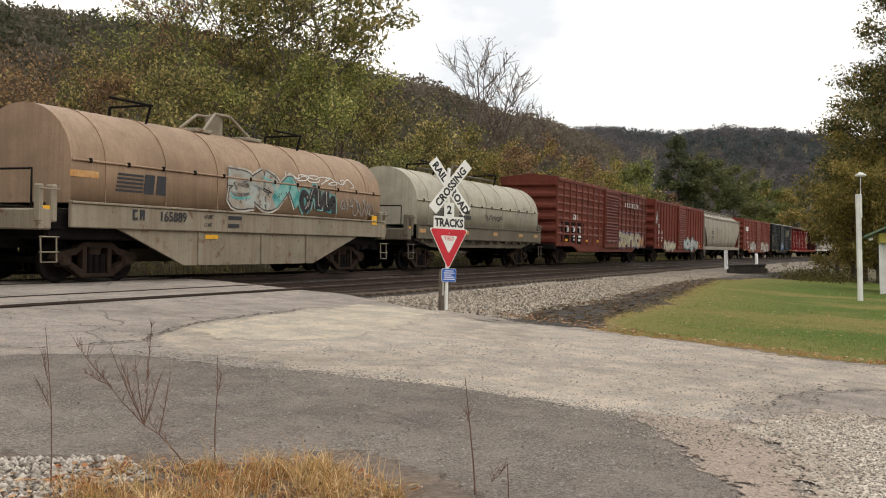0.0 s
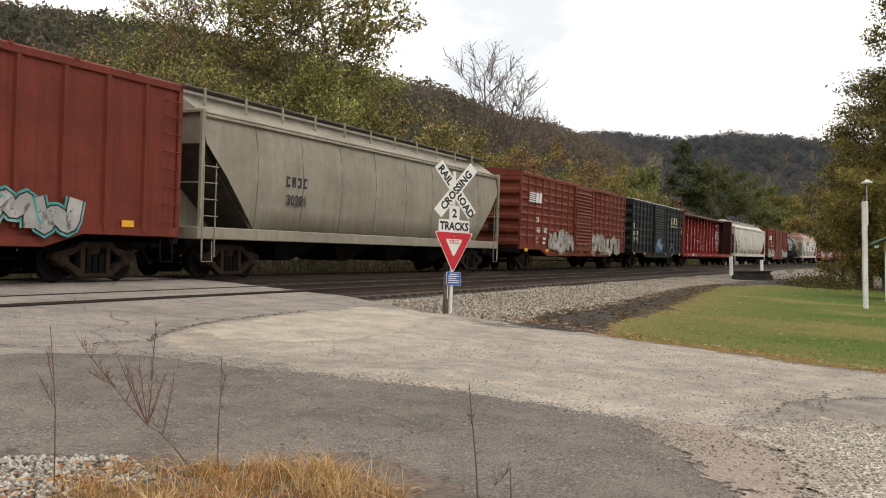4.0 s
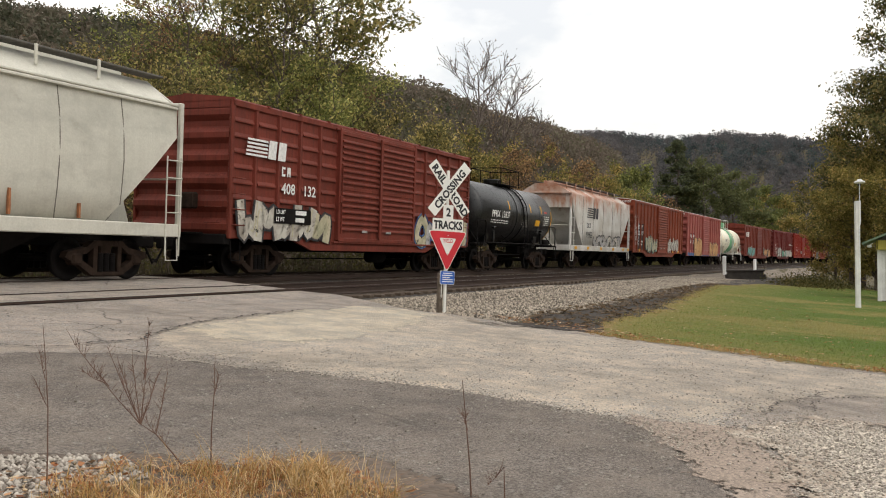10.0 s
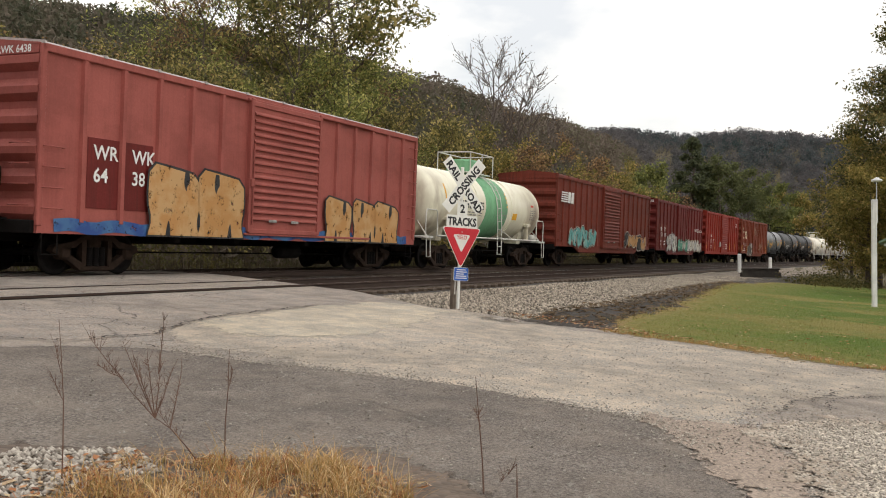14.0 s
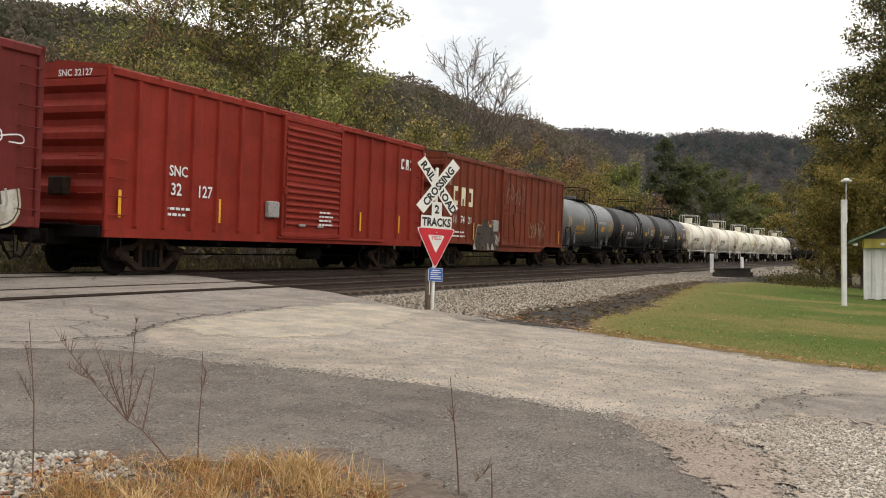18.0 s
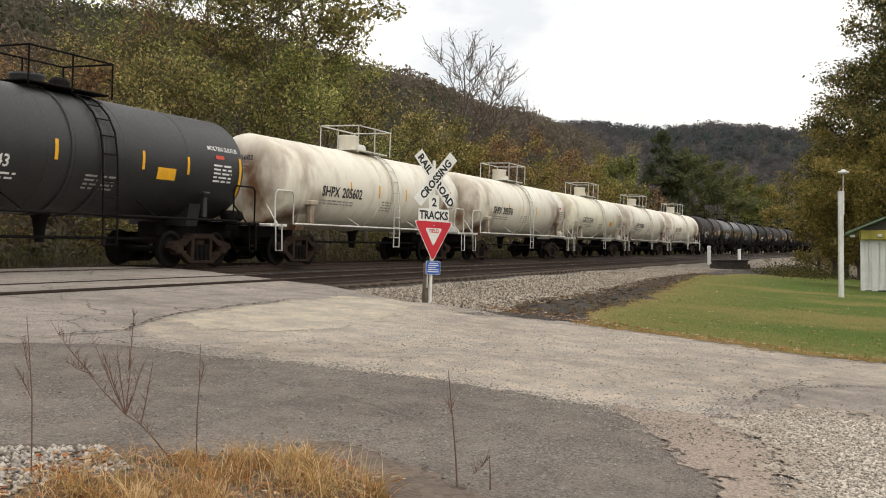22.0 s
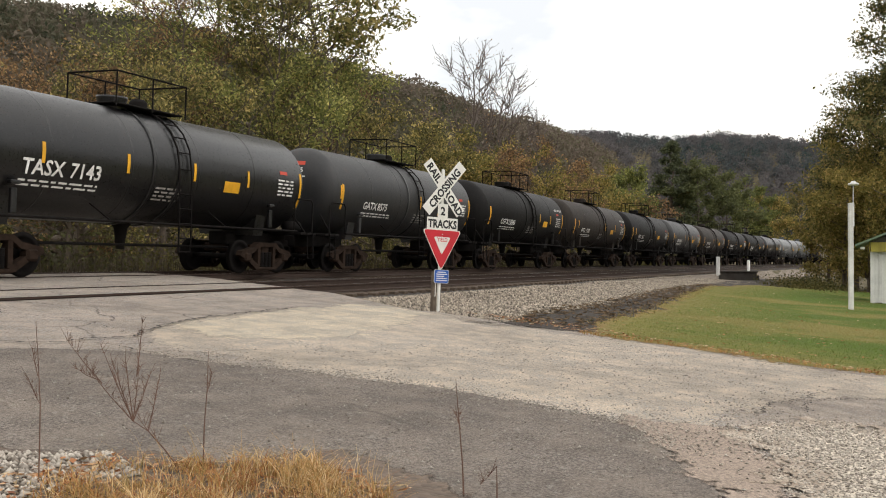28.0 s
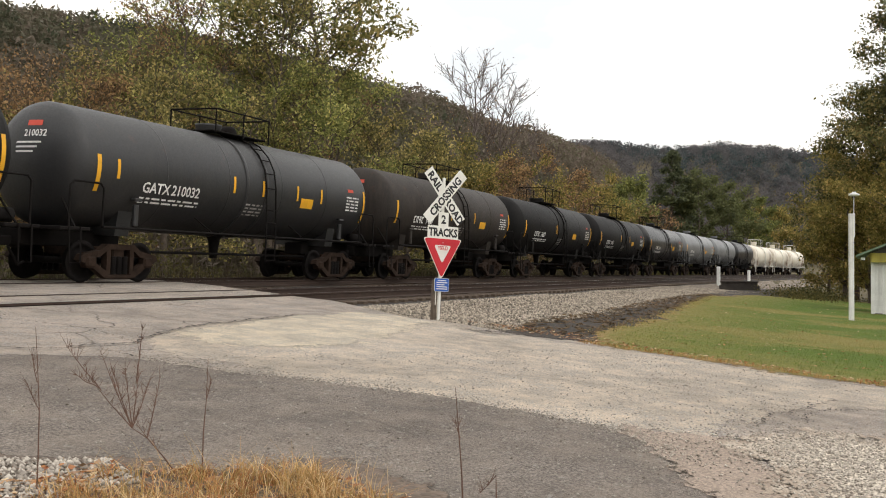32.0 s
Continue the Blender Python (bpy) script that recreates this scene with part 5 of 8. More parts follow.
for i in range(24):
    part("board", brd, M_WPAINT, shed, "", pose(random.uniform(-0.003, 0.003), -0.1 - 0.195 * i, 0.0))
    part("board", brd2, M_WPAINT, shed, "", pose(0.1 + 0.195 * i, 0.0 + random.uniform(-0.003, 0.003), 0.0))
part("wall_core", Shape().box(0.02, 4.75, -4.68, -0.02, 0.1, HW), M_WPAINT, shed)
part("corner_post", Shape().slab((-0.012, 0.012, (HW + 0.1) / 2), (0.14, 0.14, HW - 0.1), 0.01), M_WPAINT, shed)
part("corner_post", Shape().slab((-0.03, -0.42, (HW + 0.1) / 2), (0.09, 0.2, HW - 0.1), 0.01), M_WPAINT, shed)
for i in range(5):
    part("fascia_board", Shape().slab((-0.22, -0.42 - 0.98 * i, HW + 0.16), (0.03, 0.96, 0.36), 0.008), M_YEL, shed, "faded yellow fascia board")
part("eave_board", Shape().slab((2.3, 0.10, HW + 0.16), (5.0, 0.03, 0.36), 0.008), M_YEL, shed)
RH = HW + 1.42
gable = [(0.12, HW + 0.34), (-2.35, RH - 0.06), (-4.8, HW + 0.34)]
part("gable", Shape().prism(gable, "x", -0.18, -0.14), plain("dark_gable", (0.06, 0.055, 0.045)), shed, "dark gable under the roof")
for s in (1, -1):
    e = [(-2.35, RH), (-2.35 + s * 2.95, HW + 0.18), (-2.35 + s * 2.95, HW + 0.26), (-2.35, RH + 0.08)]
    part("roof", Shape().prism(e if s > 0 else e[::-1], "x", -0.55, 5.2), M_ROOFG, shed, "green ribbed metal roof slope")
for sy in (0.35, -0.6):
    part("floodlight", Shape().slab((-0.35, sy, HW + 0.12), (0.12, 0.16, 0.10), 0.02), M_WPAINT, shed, "small white flood light")

# heap of brush by the ditch
rng = np.random.default_rng(44)
n = 5200
cx, cy = polar(3.2, 58)
g = rng.normal(size=(n, 3)) * np.array([2.6, 1.3, 0.32])
g[:, 2] = np.abs(g[:, 2]) * np.exp(-(g[:, 0] / 5) ** 2)
x, y = cx + g[:, 0], cy + g[:, 1] * 0.8
thicket("brush_heap", "low heap of brown brush beside the ditch", np.column_stack([x, y, ground_height(x, y) + 0.03 + g[:, 2]]), BUSH, 0.11, 45, "brush", tone=rng.random(n))

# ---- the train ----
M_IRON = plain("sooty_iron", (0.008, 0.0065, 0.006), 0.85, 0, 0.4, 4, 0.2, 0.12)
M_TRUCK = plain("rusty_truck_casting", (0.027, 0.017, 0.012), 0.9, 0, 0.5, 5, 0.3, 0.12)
M_TREAD = plain("bright_wheel_tread", (0.30, 0.28, 0.26), 0.30, 0.9, 0.2, 3, 0)
M_TAG = plain("yellow_reflector", (0.75, 0.38, 0.02), 0.5, 0, 0.15, 4, 0)
M_WHITE = plain("white_stencil", (0.72, 0.71, 0.68), 0.6, 0, 0.2, 12, 0)
M_CREAM = plain("cream_stencil", (0.72, 0.66, 0.46), 0.6, 0, 0.2, 12, 0)
M_GREY = plain("faint_stencil", (0.30, 0.28, 0.26), 0.7, 0, 0.3, 12, 0)
M_NAVY = plain("black_stencil", (0.025, 0.025, 0.03), 0.6, 0, 0.2, 12, 0)
M_PLACARD = plain("red_placard", (0.55, 0.06, 0.03), 0.5, 0, 0.1, 9, 0)
M_STAIN = plain("rust_stain", (0.30, 0.12, 0.05), 0.85, 0, 0.4, 6, 0)

WHEELSET = Shape()
for s in (-1, 1):
    prof = [(-0.065, 0.0), (-0.065, 0.12), (-0.02, 0.14), (-0.03, 0.35), (-0.065, 0.37), (-0.065, 0.425), (0.05, 0.435), (0.055, 0.46), (0.075, 0.46), (0.08, 0.36), (0.03, 0.34), (0.03, 0.13), (0.06, 0.12), (0.06, 0.0)]
    WHEELSET.turned([(a * s * -1 + s * -0.76, r) for a, r in prof], "y", 28, (0, 0, 0), False)
WHEELSET.tube([(0, -1.02, 0), (0, 1.02, 0)], 0.075, 10)
WHEELSET = WHEELSET.mesh("wheelset")
RIM = Shape()
for s in (-1, 1):
    RIM.turned([(s * 0.828, 0.375), (s * 0.828, 0.43)], "y", 28, (0, 0, 0), False)
RIM = RIM.mesh("rim")


def side_frame():
    sh = Shape()
    up = [(-1.22, 0.50), (-1.15, 0.62), (-0.62, 0.72), (-0.42, 0.86), (0.42, 0.86), (0.62, 0.72), (1.15, 0.62), (1.22, 0.50), (0.62, 0.58), (0.38, 0.74), (-0.38, 0.74), (-0.62, 0.58)]
    sh.prism(up[::-1], "y", -0.09, 0.09)
    for s in (-1, 1):
        leg = [(s * 1.22, 0.50), (s * 0.98, 0.56), (s * 0.34, 0.22), (s * 0.34, 0.12), (s * 0.48, 0.12), (s * 0.84, 0.34)]
        sh.prism(leg if s < 0 else leg[::-1], "y", -0.085, 0.085)
        col = [(s * 0.30, 0.2), (s * 0.42, 0.2), (s * 0.42, 0.8), (s * 0.30, 0.8)]
        sh.prism(col if s < 0 else col[::-1], "y", -0.08, 0.08)
        sh.slab((s * 0.89, 0, 0.46), (0.30, 0.26, 0.26), 0.05)
        sh.turned([(-0.18, 0.03), (-0.18, 0.09), (-0.12, 0.105), (0.05, 0.11)], "y", 12, (s * 0.89, 0, 0.46))
    sh.slab((0, 0, 0.14), (0.9, 0.18, 0.09), 0.02)
    return sh.mesh("side_frame")


SIDE_FRAME = side_frame()
SPRING = Shape()
pr = []
for i in range(9):
    pr += [(0.19 + 0.045 * i, 0.065), (0.21 + 0.045 * i, 0.085), (0.23 + 0.045 * i, 0.065)]
SPRING = SPRING.turned(pr, "z", 8, (0, -0.02, 0)).mesh("spring")
BOLSTER = Shape().slab((0, 0, 0.68), (0.36, 2.1, 0.24), 0.03).slab((0, 0, 0.84), (0.5, 0.5, 0.14), 0.02).mesh("bolster")


def bogie(car, x):
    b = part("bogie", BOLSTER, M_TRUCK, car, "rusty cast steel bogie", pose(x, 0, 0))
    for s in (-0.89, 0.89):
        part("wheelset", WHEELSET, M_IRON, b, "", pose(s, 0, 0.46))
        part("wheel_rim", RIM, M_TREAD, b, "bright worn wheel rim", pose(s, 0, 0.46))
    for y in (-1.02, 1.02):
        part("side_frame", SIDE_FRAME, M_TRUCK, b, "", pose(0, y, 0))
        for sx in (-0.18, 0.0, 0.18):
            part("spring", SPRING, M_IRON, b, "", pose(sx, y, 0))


COUPLER = Shape().slab((0.3, 0, 0.85), (0.7, 0.16, 0.2), 0.02).slab((0.68, 0.05, 0.85), (0.26, 0.26, 0.3), 0.05)
COUPLER.tube([(0.2, -0.3, 0.75), (0.5, -0.28, 0.35), (0.72, -0.2, 0.42)], 0.03, 6)
COUPLER = COUPLER.mesh("coupler")


def running_gear(car, half, inset=1.9):
    for s in (-1, 1):
        bogie(car, s * (half - inset))
        part("coupler", COUPLER, M_IRON, car, "", pose(s * half, 0, 0, 0, 0, 0 if s > 0 else 180))


def rungs(car, x, y, zs, w=0.42, mat=None, along="x", out=0.08):
    """Grab irons: bent bars on a side (along x) or an end (along y)."""
    for z in zs:
        if along == "x":
            p = [(x - w / 2, y, z), (x - w / 2, y - out, z), (x + w / 2, y - out, z), (x + w / 2, y, z)]
        else:
            p = [(x, y - w / 2, z), (x - out, y - w / 2, z), (x - out, y + w / 2, z), (x, y + w / 2, z)]
        part("rung", Shape().tube(p, 0.014, 5), mat or M_IRON, car)


def stirrup(car, x, mat=None):
    for s in (-1, 1):
        part("stirrup", Shape().tube([(x - 0.2, s * 1.52, 0.95), (x - 0.2, s * 1.54, 0.45), (x + 0.2, s * 1.54, 0.45), (x + 0.2, s * 1.52, 0.95)], 0.018, 5), mat or M_IRON, car)


def bars(car, x, y, z, w, rows, mat, gap=0.09, h=0.045, seed=0, label="line of small print"):
    """Unreadable small print as short flat strips."""
    rng = random.Random(seed + int(x * 10))
    sh = Shape()
    for r in range(rows):
        a = x
        while a < x + w * rng.uniform(0.75, 1.0):
            b = min(a + rng.uniform(0.08, 0.26), x + w)
            sh.box(a, b, y - 0.004, y, z - r * gap, z - r * gap + h)
            a = b + 0.05
    part("stencil", sh, mat, car, label)


BLOCKS = ([(0, 0), (1, 0), (1, 0.24), (0.36, 0.24), (0.36, 0.76), (1, 0.76), (1, 1), (0, 1)],
          [(0, 0), (0.34, 0), (0.34, 0.36), (0.66, 0.36), (0.66, 0), (1, 0), (1, 1), (0, 1)],
          [(0, 0), (1, 0), (1, 1), (0, 1), (0, 0.76), (0.64, 0.76), (0.64, 0.24), (0, 0.24)])


def mark(car, x, y, z, n, size, mat, gap=0.25):
    """An owner's mark as plain notched blocks, one a letter."""
    for i in range(n):
        a = x + i * size * (0.75 + gap)
        part("emblem_block", Shape().prism([(a + u * size * 0.62, z + v * size) for u, v in BLOCKS[i % 3]], "y", y - 0.004, y), mat, car, "plain block of an owner's mark")


def load_data(car, x, y, z, mat, size=0.11, panel=None):
    """The weight lines below a car's number: two readable words and bars for the rest."""
    if panel:
        part("data_panel", Shape().box(x - 0.08, x + 1.75, y - 0.003, y + 0.001, z - 0.26, z + 0.16), panel, car, "dark data panel")
    for k, word in enumerate(("LD LMT", "LT WT")):
        text_on(car, word, size, x, y - 0.006, z - 0.2 * k, mat, "stencilled word", 0, False, 0.8)
        part("stencil", Shape().box(x + 0.95, x + 1.5 - 0.1 * k, y - 0.006, y - 0.002, z - 0.2 * k, z - 0.2 * k + size), mat, car, "bar of small figures")


def number(car, text, size, x, y, z, mat, squeeze=1.0):
    text_on(car, text, size, x, y - 0.005, z, mat, "stencilled car number", 0, False, squeeze)


def blob(rng, cx, cz, w, h, n=14):
    ph = rng.uniform(0, 6)
    return [(cx + w / 2 * (1 + 0.22 * math.sin(3 * a + ph) + 0.12 * math.sin(5 * a - ph)) * math.copysign(abs(math.cos(a)) ** 0.7, math.cos(a)), cz + h / 2 * (1 + 0.14 * math.sin(2 * a + 2 * ph)) * math.copysign(abs(math.sin(a)) ** 0.7, math.sin(a))) for a in [2 * math.pi * i / n for i in range(n)]]


def spray(name, c1, c2, scale=2.0):
    """Weathered spray paint: two tones, scuffed through to the car's own paint in places."""
    k = Nodes(name, 0.6)
    k.colour(k.mix(k.noise(scale, 4, 0.6, None, 0.42, 0.58), c1, c2))
    k.l.new(k.ramp(k.noise(4.5, 7, 0.7, None, 0.3, 0.62), 0.06, 0.42), k.b.inputs["Alpha"])
    return k.m


G_WHITE = spray("white_spray", (0.52, 0.49, 0.42), (0.33, 0.29, 0.24))
G_TEAL = spray("teal_spray", (0.06, 0.27, 0.26), (0.20, 0.40, 0.36))
G_GREY = spray("grey_spray", (0.30, 0.29, 0.28), (0.42, 0.40, 0.38))
G_GOLD = spray("ochre_spray", (0.44, 0.22, 0.07), (0.50, 0.30, 0.13))
G_CREAM = spray("cream_spray", (0.50, 0.44, 0.30), (0.33, 0.31, 0.20))
G_BLUE = spray("blue_spray", (0.02, 0.06, 0.22), (0.05, 0.13, 0.28))
G_GREEN = spray("green_spray", (0.03, 0.20, 0.12), (0.10, 0.28, 0.20))
G_INK = spray("dull_dark_spray", (0.035, 0.03, 0.032), (0.09, 0.07, 0.07))
G_BLACK = spray("black_spray", (0.015, 0.015, 0.018), (0.03, 0.03, 0.03))
G_TAUPE = spray("taupe_spray", (0.30, 0.25, 0.20), (0.36, 0.38, 0.35))
G_PURPLE = spray("violet_spray", (0.16, 0.13, 0.32), (0.30, 0.26, 0.40))


def ribbon(pts, r, y0, y1):
    """A sprayed line along (x, z) points, one even width."""
    rg = []
    for i, p in enumerate(pts):
        q, o = pts[min(i + 1, len(pts) - 1)], pts[max(i - 1, 0)]
        d = Vector((q[0] - o[0], q[1] - o[1]))
        if d.length < 1e-5:
            d = Vector((1, 0))
        d.normalize()
        n = (-d.y * r, d.x * r)
        rg.append([(p[0] + n[0], y0, p[1] + n[1]), (p[0] - n[0], y0, p[1] - n[1]), (p[0] - n[0], y1, p[1] - n[1]), (p[0] + n[0], y1, p[1] + n[1])])
    return Shape().rings(rg, True, True, False)


def swell(poly, by):
    cx, cz = sum(p[0] for p in poly) / len(poly), sum(p[1] for p in poly) / len(poly)
    out = []
    for x, z in poly:
        d = math.hypot(x - cx, z - cz) + 1e-6
        out.append((x + (x - cx) / d * by, z + (z - cz) / d * by))
    return out


STROKES = ([(0.9, 0.9), (0.3, 1.0), (0.1, 0.75), (0.85, 0.35), (0.75, 0.02), (0.1, 0.08)], [(0.12, 1), (0.1, 0.2), (0.5, 0), (0.9, 0.2), (0.88, 1)],
           [(0.1, 0), (0.15, 1), (0.8, 0.05), (0.9, 1)], [(0.05, 0), (0.45, 1), (0.6, 1), (0.95, 0)], [(0.5, 1), (0.1, 0.75), (0.1, 0.25), (0.5, 0), (0.9, 0.25), (0.9, 0.75), (0.45, 1)],
           [(0.1, 0), (0.12, 1), (0.85, 0.85), (0.5, 0.5), (0.95, 0)], [(0.9, 0.85), (0.4, 1), (0.08, 0.5), (0.4, 0), (0.9, 0.2), (0.85, 0.5), (0.5, 0.48)], [(0.02, 0), (0.2, 1), (0.5, 0.35), (0.8, 1), (0.98, 0)])


def rounded_off(pts, times=2):
    for _ in range(times):
        pts = [pts[0]] + [((1 - f) * p[0] + f * q[0], (1 - f) * p[1] + f * q[1]) for p, q in zip(pts, pts[1:]) for f in (0.25, 0.75)] + [pts[-1]]
    return pts


def graffiti(car, x0, x1, z0, z1, y, letters_n, fill, edge, seed, inner=None):
    """Crowded fat sprayed strokes with dark outlines and a halo of colour, but no words."""
    rng = random.Random(seed)
    dark = inner if inner in (G_BLACK, G_BLUE, G_PURPLE) else G_INK
    m = max(letters_n, round((x1 - x0) / 0.95))
    w, h = (x1 - x0) / m, z1 - z0
    halo, rims, shapes, shines = Shape(), [], [], []
    for i in range(m):
        lean, tall, drop = rng.uniform(-0.1, 0.2) * w, rng.uniform(0.78, 1.0), rng.uniform(-0.02, 0.12)
        a = x0 + i * w - 0.05 * w
        r = min(0.185 * w, 0.19 * h) * rng.uniform(0.85, 1.15)
        fu, fv = rng.random() < 0.5, rng.random() < 0.5
        pts = [((1 - u) if fu else u, (1 - v) if fv else v) for u, v in rng.choice(STROKES)]
        pts = [(a + w * (-0.02 + 1.1 * u) + lean * (v - 0.5) + rng.uniform(-0.09, 0.09) * w, z0 + r + (h - 2 * r) * (drop + tall * v * (1 - drop)) + rng.uniform(-0.04, 0.04) * h) for u, v in pts]
        pts = rounded_off(pts)
        o = 0.0009 * (i % 4)
        g = ribbon(pts, r + 0.085, y - 0.0016 - o * 0.3, y + 0.001)
        halo.add(g.v, g.f)
        t = part("graffiti_shape", ribbon(pts, r, y - 0.0085 - o, y - 0.0065), fill if rng.random() < 0.82 else (inner or fill), car, "sprayed graffiti shape")
        part("graffiti_rim", ribbon(pts, r + 0.035, y - 0.0055 - o, y - 0.002), dark, t, "dark sprayed outline")
        k = len(pts) // 3
        part("graffiti_shine", ribbon([(px - 0.4 * r, pz + 0.3 * r) for px, pz in pts[1:k + 2]], 0.16 * r, y - 0.0105 - o, y - 0.0088 - o), inner if inner not in (None, dark) else edge, t, "thin sprayed highlight")
    part("graffiti_cloud", halo, edge, car, "sprayed halo of colour behind the shapes", kind="stuff")


def wide_graffiti(car, x0, x1, z0, z1, y, n, fill, seed):
    """Broad flat sprayed panels with black flame-like cuts between them, but no words."""
    rng = random.Random(seed)
    w = (x1 - x0) / n
    for i in range(n):
        a, b = x0 + i * w + rng.uniform(-0.1, 0.1), x0 + (i + 1) * w - 0.06
        m = (a + b) / 2
        out = rounded_off([(a, z0), (a + 0.12, z0 + 0.35), (a - 0.03, z0 + 0.75), (a + 0.02, z1 + 0.05), (m - 0.05, z1 - 0.04), (b + 0.02, z1 - 0.14), (b + 0.05, z0 + 0.7), (b - 0.06, z0 + 0.3), (b + 0.05, z0)], 1)
        t = part("graffiti_shape", Shape().prism(out[::-1], "y", y - 0.006, y - 0.004), fill, car, "broad sprayed panel")
        part("graffiti_rim", Shape().prism(swell(out, 0.06)[::-1], "y", y - 0.0035, y - 0.001), G_BLACK, t, "black sprayed outline")
        for k in range(2):
            cx = a + w * (0.36 + 0.34 * k) + rng.uniform(-0.05, 0.05)
            cut = rounded_off([(cx - 0.05, z1 - 0.05), (cx - 0.10, z1 - 0.35), (cx, z1 - 0.55), (cx + 0.03, z1 - 0.40), (cx + 0.12, z1 - 0.33), (cx + 0.08, z1 - 0.05)] if (i + k) % 2 else [(cx - 0.09, z0), (cx - 0.02, z0 + 0.32), (cx + 0.03, z0 + 0.34), (cx + 0.08, z0)], 2)
            part("graffiti_cut", Shape().prism(cut if (i + k) % 2 else cut[::-1], "y", y - 0.0085, y - 0.0065), G_BLACK, t, "black sprayed cut")


def scrawl(car, x0, x1, z0, z1, y, mat, seed, n=26, r=0.014):
    """A thin looping line, run on like handwriting that cannot be read."""
    rng = random.Random(seed)
    pts, k = [], max(4, n // 3)
    for i in range(k):
        a = x0 + (x1 - x0) * i / k
        w = (x1 - x0) / k
        turn = rng.choice((-1, 1))
        e = [(a + w * rng.uniform(-0.5, 0.3), rng.uniform(0.0, 0.5)), (a + w * rng.uniform(0.0, 0.7), rng.uniform(0.5, 1.0)), (a + w * rng.uniform(0.7, 1.5), rng.uniform(0.35, 0.85)), (a + w * rng.uniform(0.2, 1.3), rng.uniform(0.1, 0.4)), (a + w * rng.uniform(-0.3, 0.6), rng.uniform(0.0, 0.35))]
        pts += [(px, z0 + (z1 - z0) * (q if turn > 0 else 1 - q)) for px, q in e]
    pts = rounded_off(pts)
    part("scrawl", ribbon(pts, r, y - 0.005, y - 0.001), mat, car, "thin sprayed scrawl")


def herald(car, x, z, h, y, mat):
    """A striped owner's emblem in plain shapes: bars and two slanted blocks."""
    for i in range(5):
        zz = z + h * (0.04 + 0.2 * i)
        part("emblem_stripe", Shape().prism([(x + 0.04 * i * h, zz), (x + 1.9 * h + 0.04 * i * h, zz), (x + 1.9 * h, zz + 0.11 * h), (x + 0.04 * i * h, zz + 0.11 * h)], "y", y - 0.004, y), mat, car, "stripe of an owner's emblem")
    for k in range(2):
        a = x + (1.98 + 0.92 * k) * h
        part("emblem_block", Shape().prism([(a, z), (a + 0.72 * h, z), (a + 0.84 * h, z + h), (a + 0.12 * h, z + h)], "y", y - 0.004, y), mat, car, "slanted block of an owner's emblem")


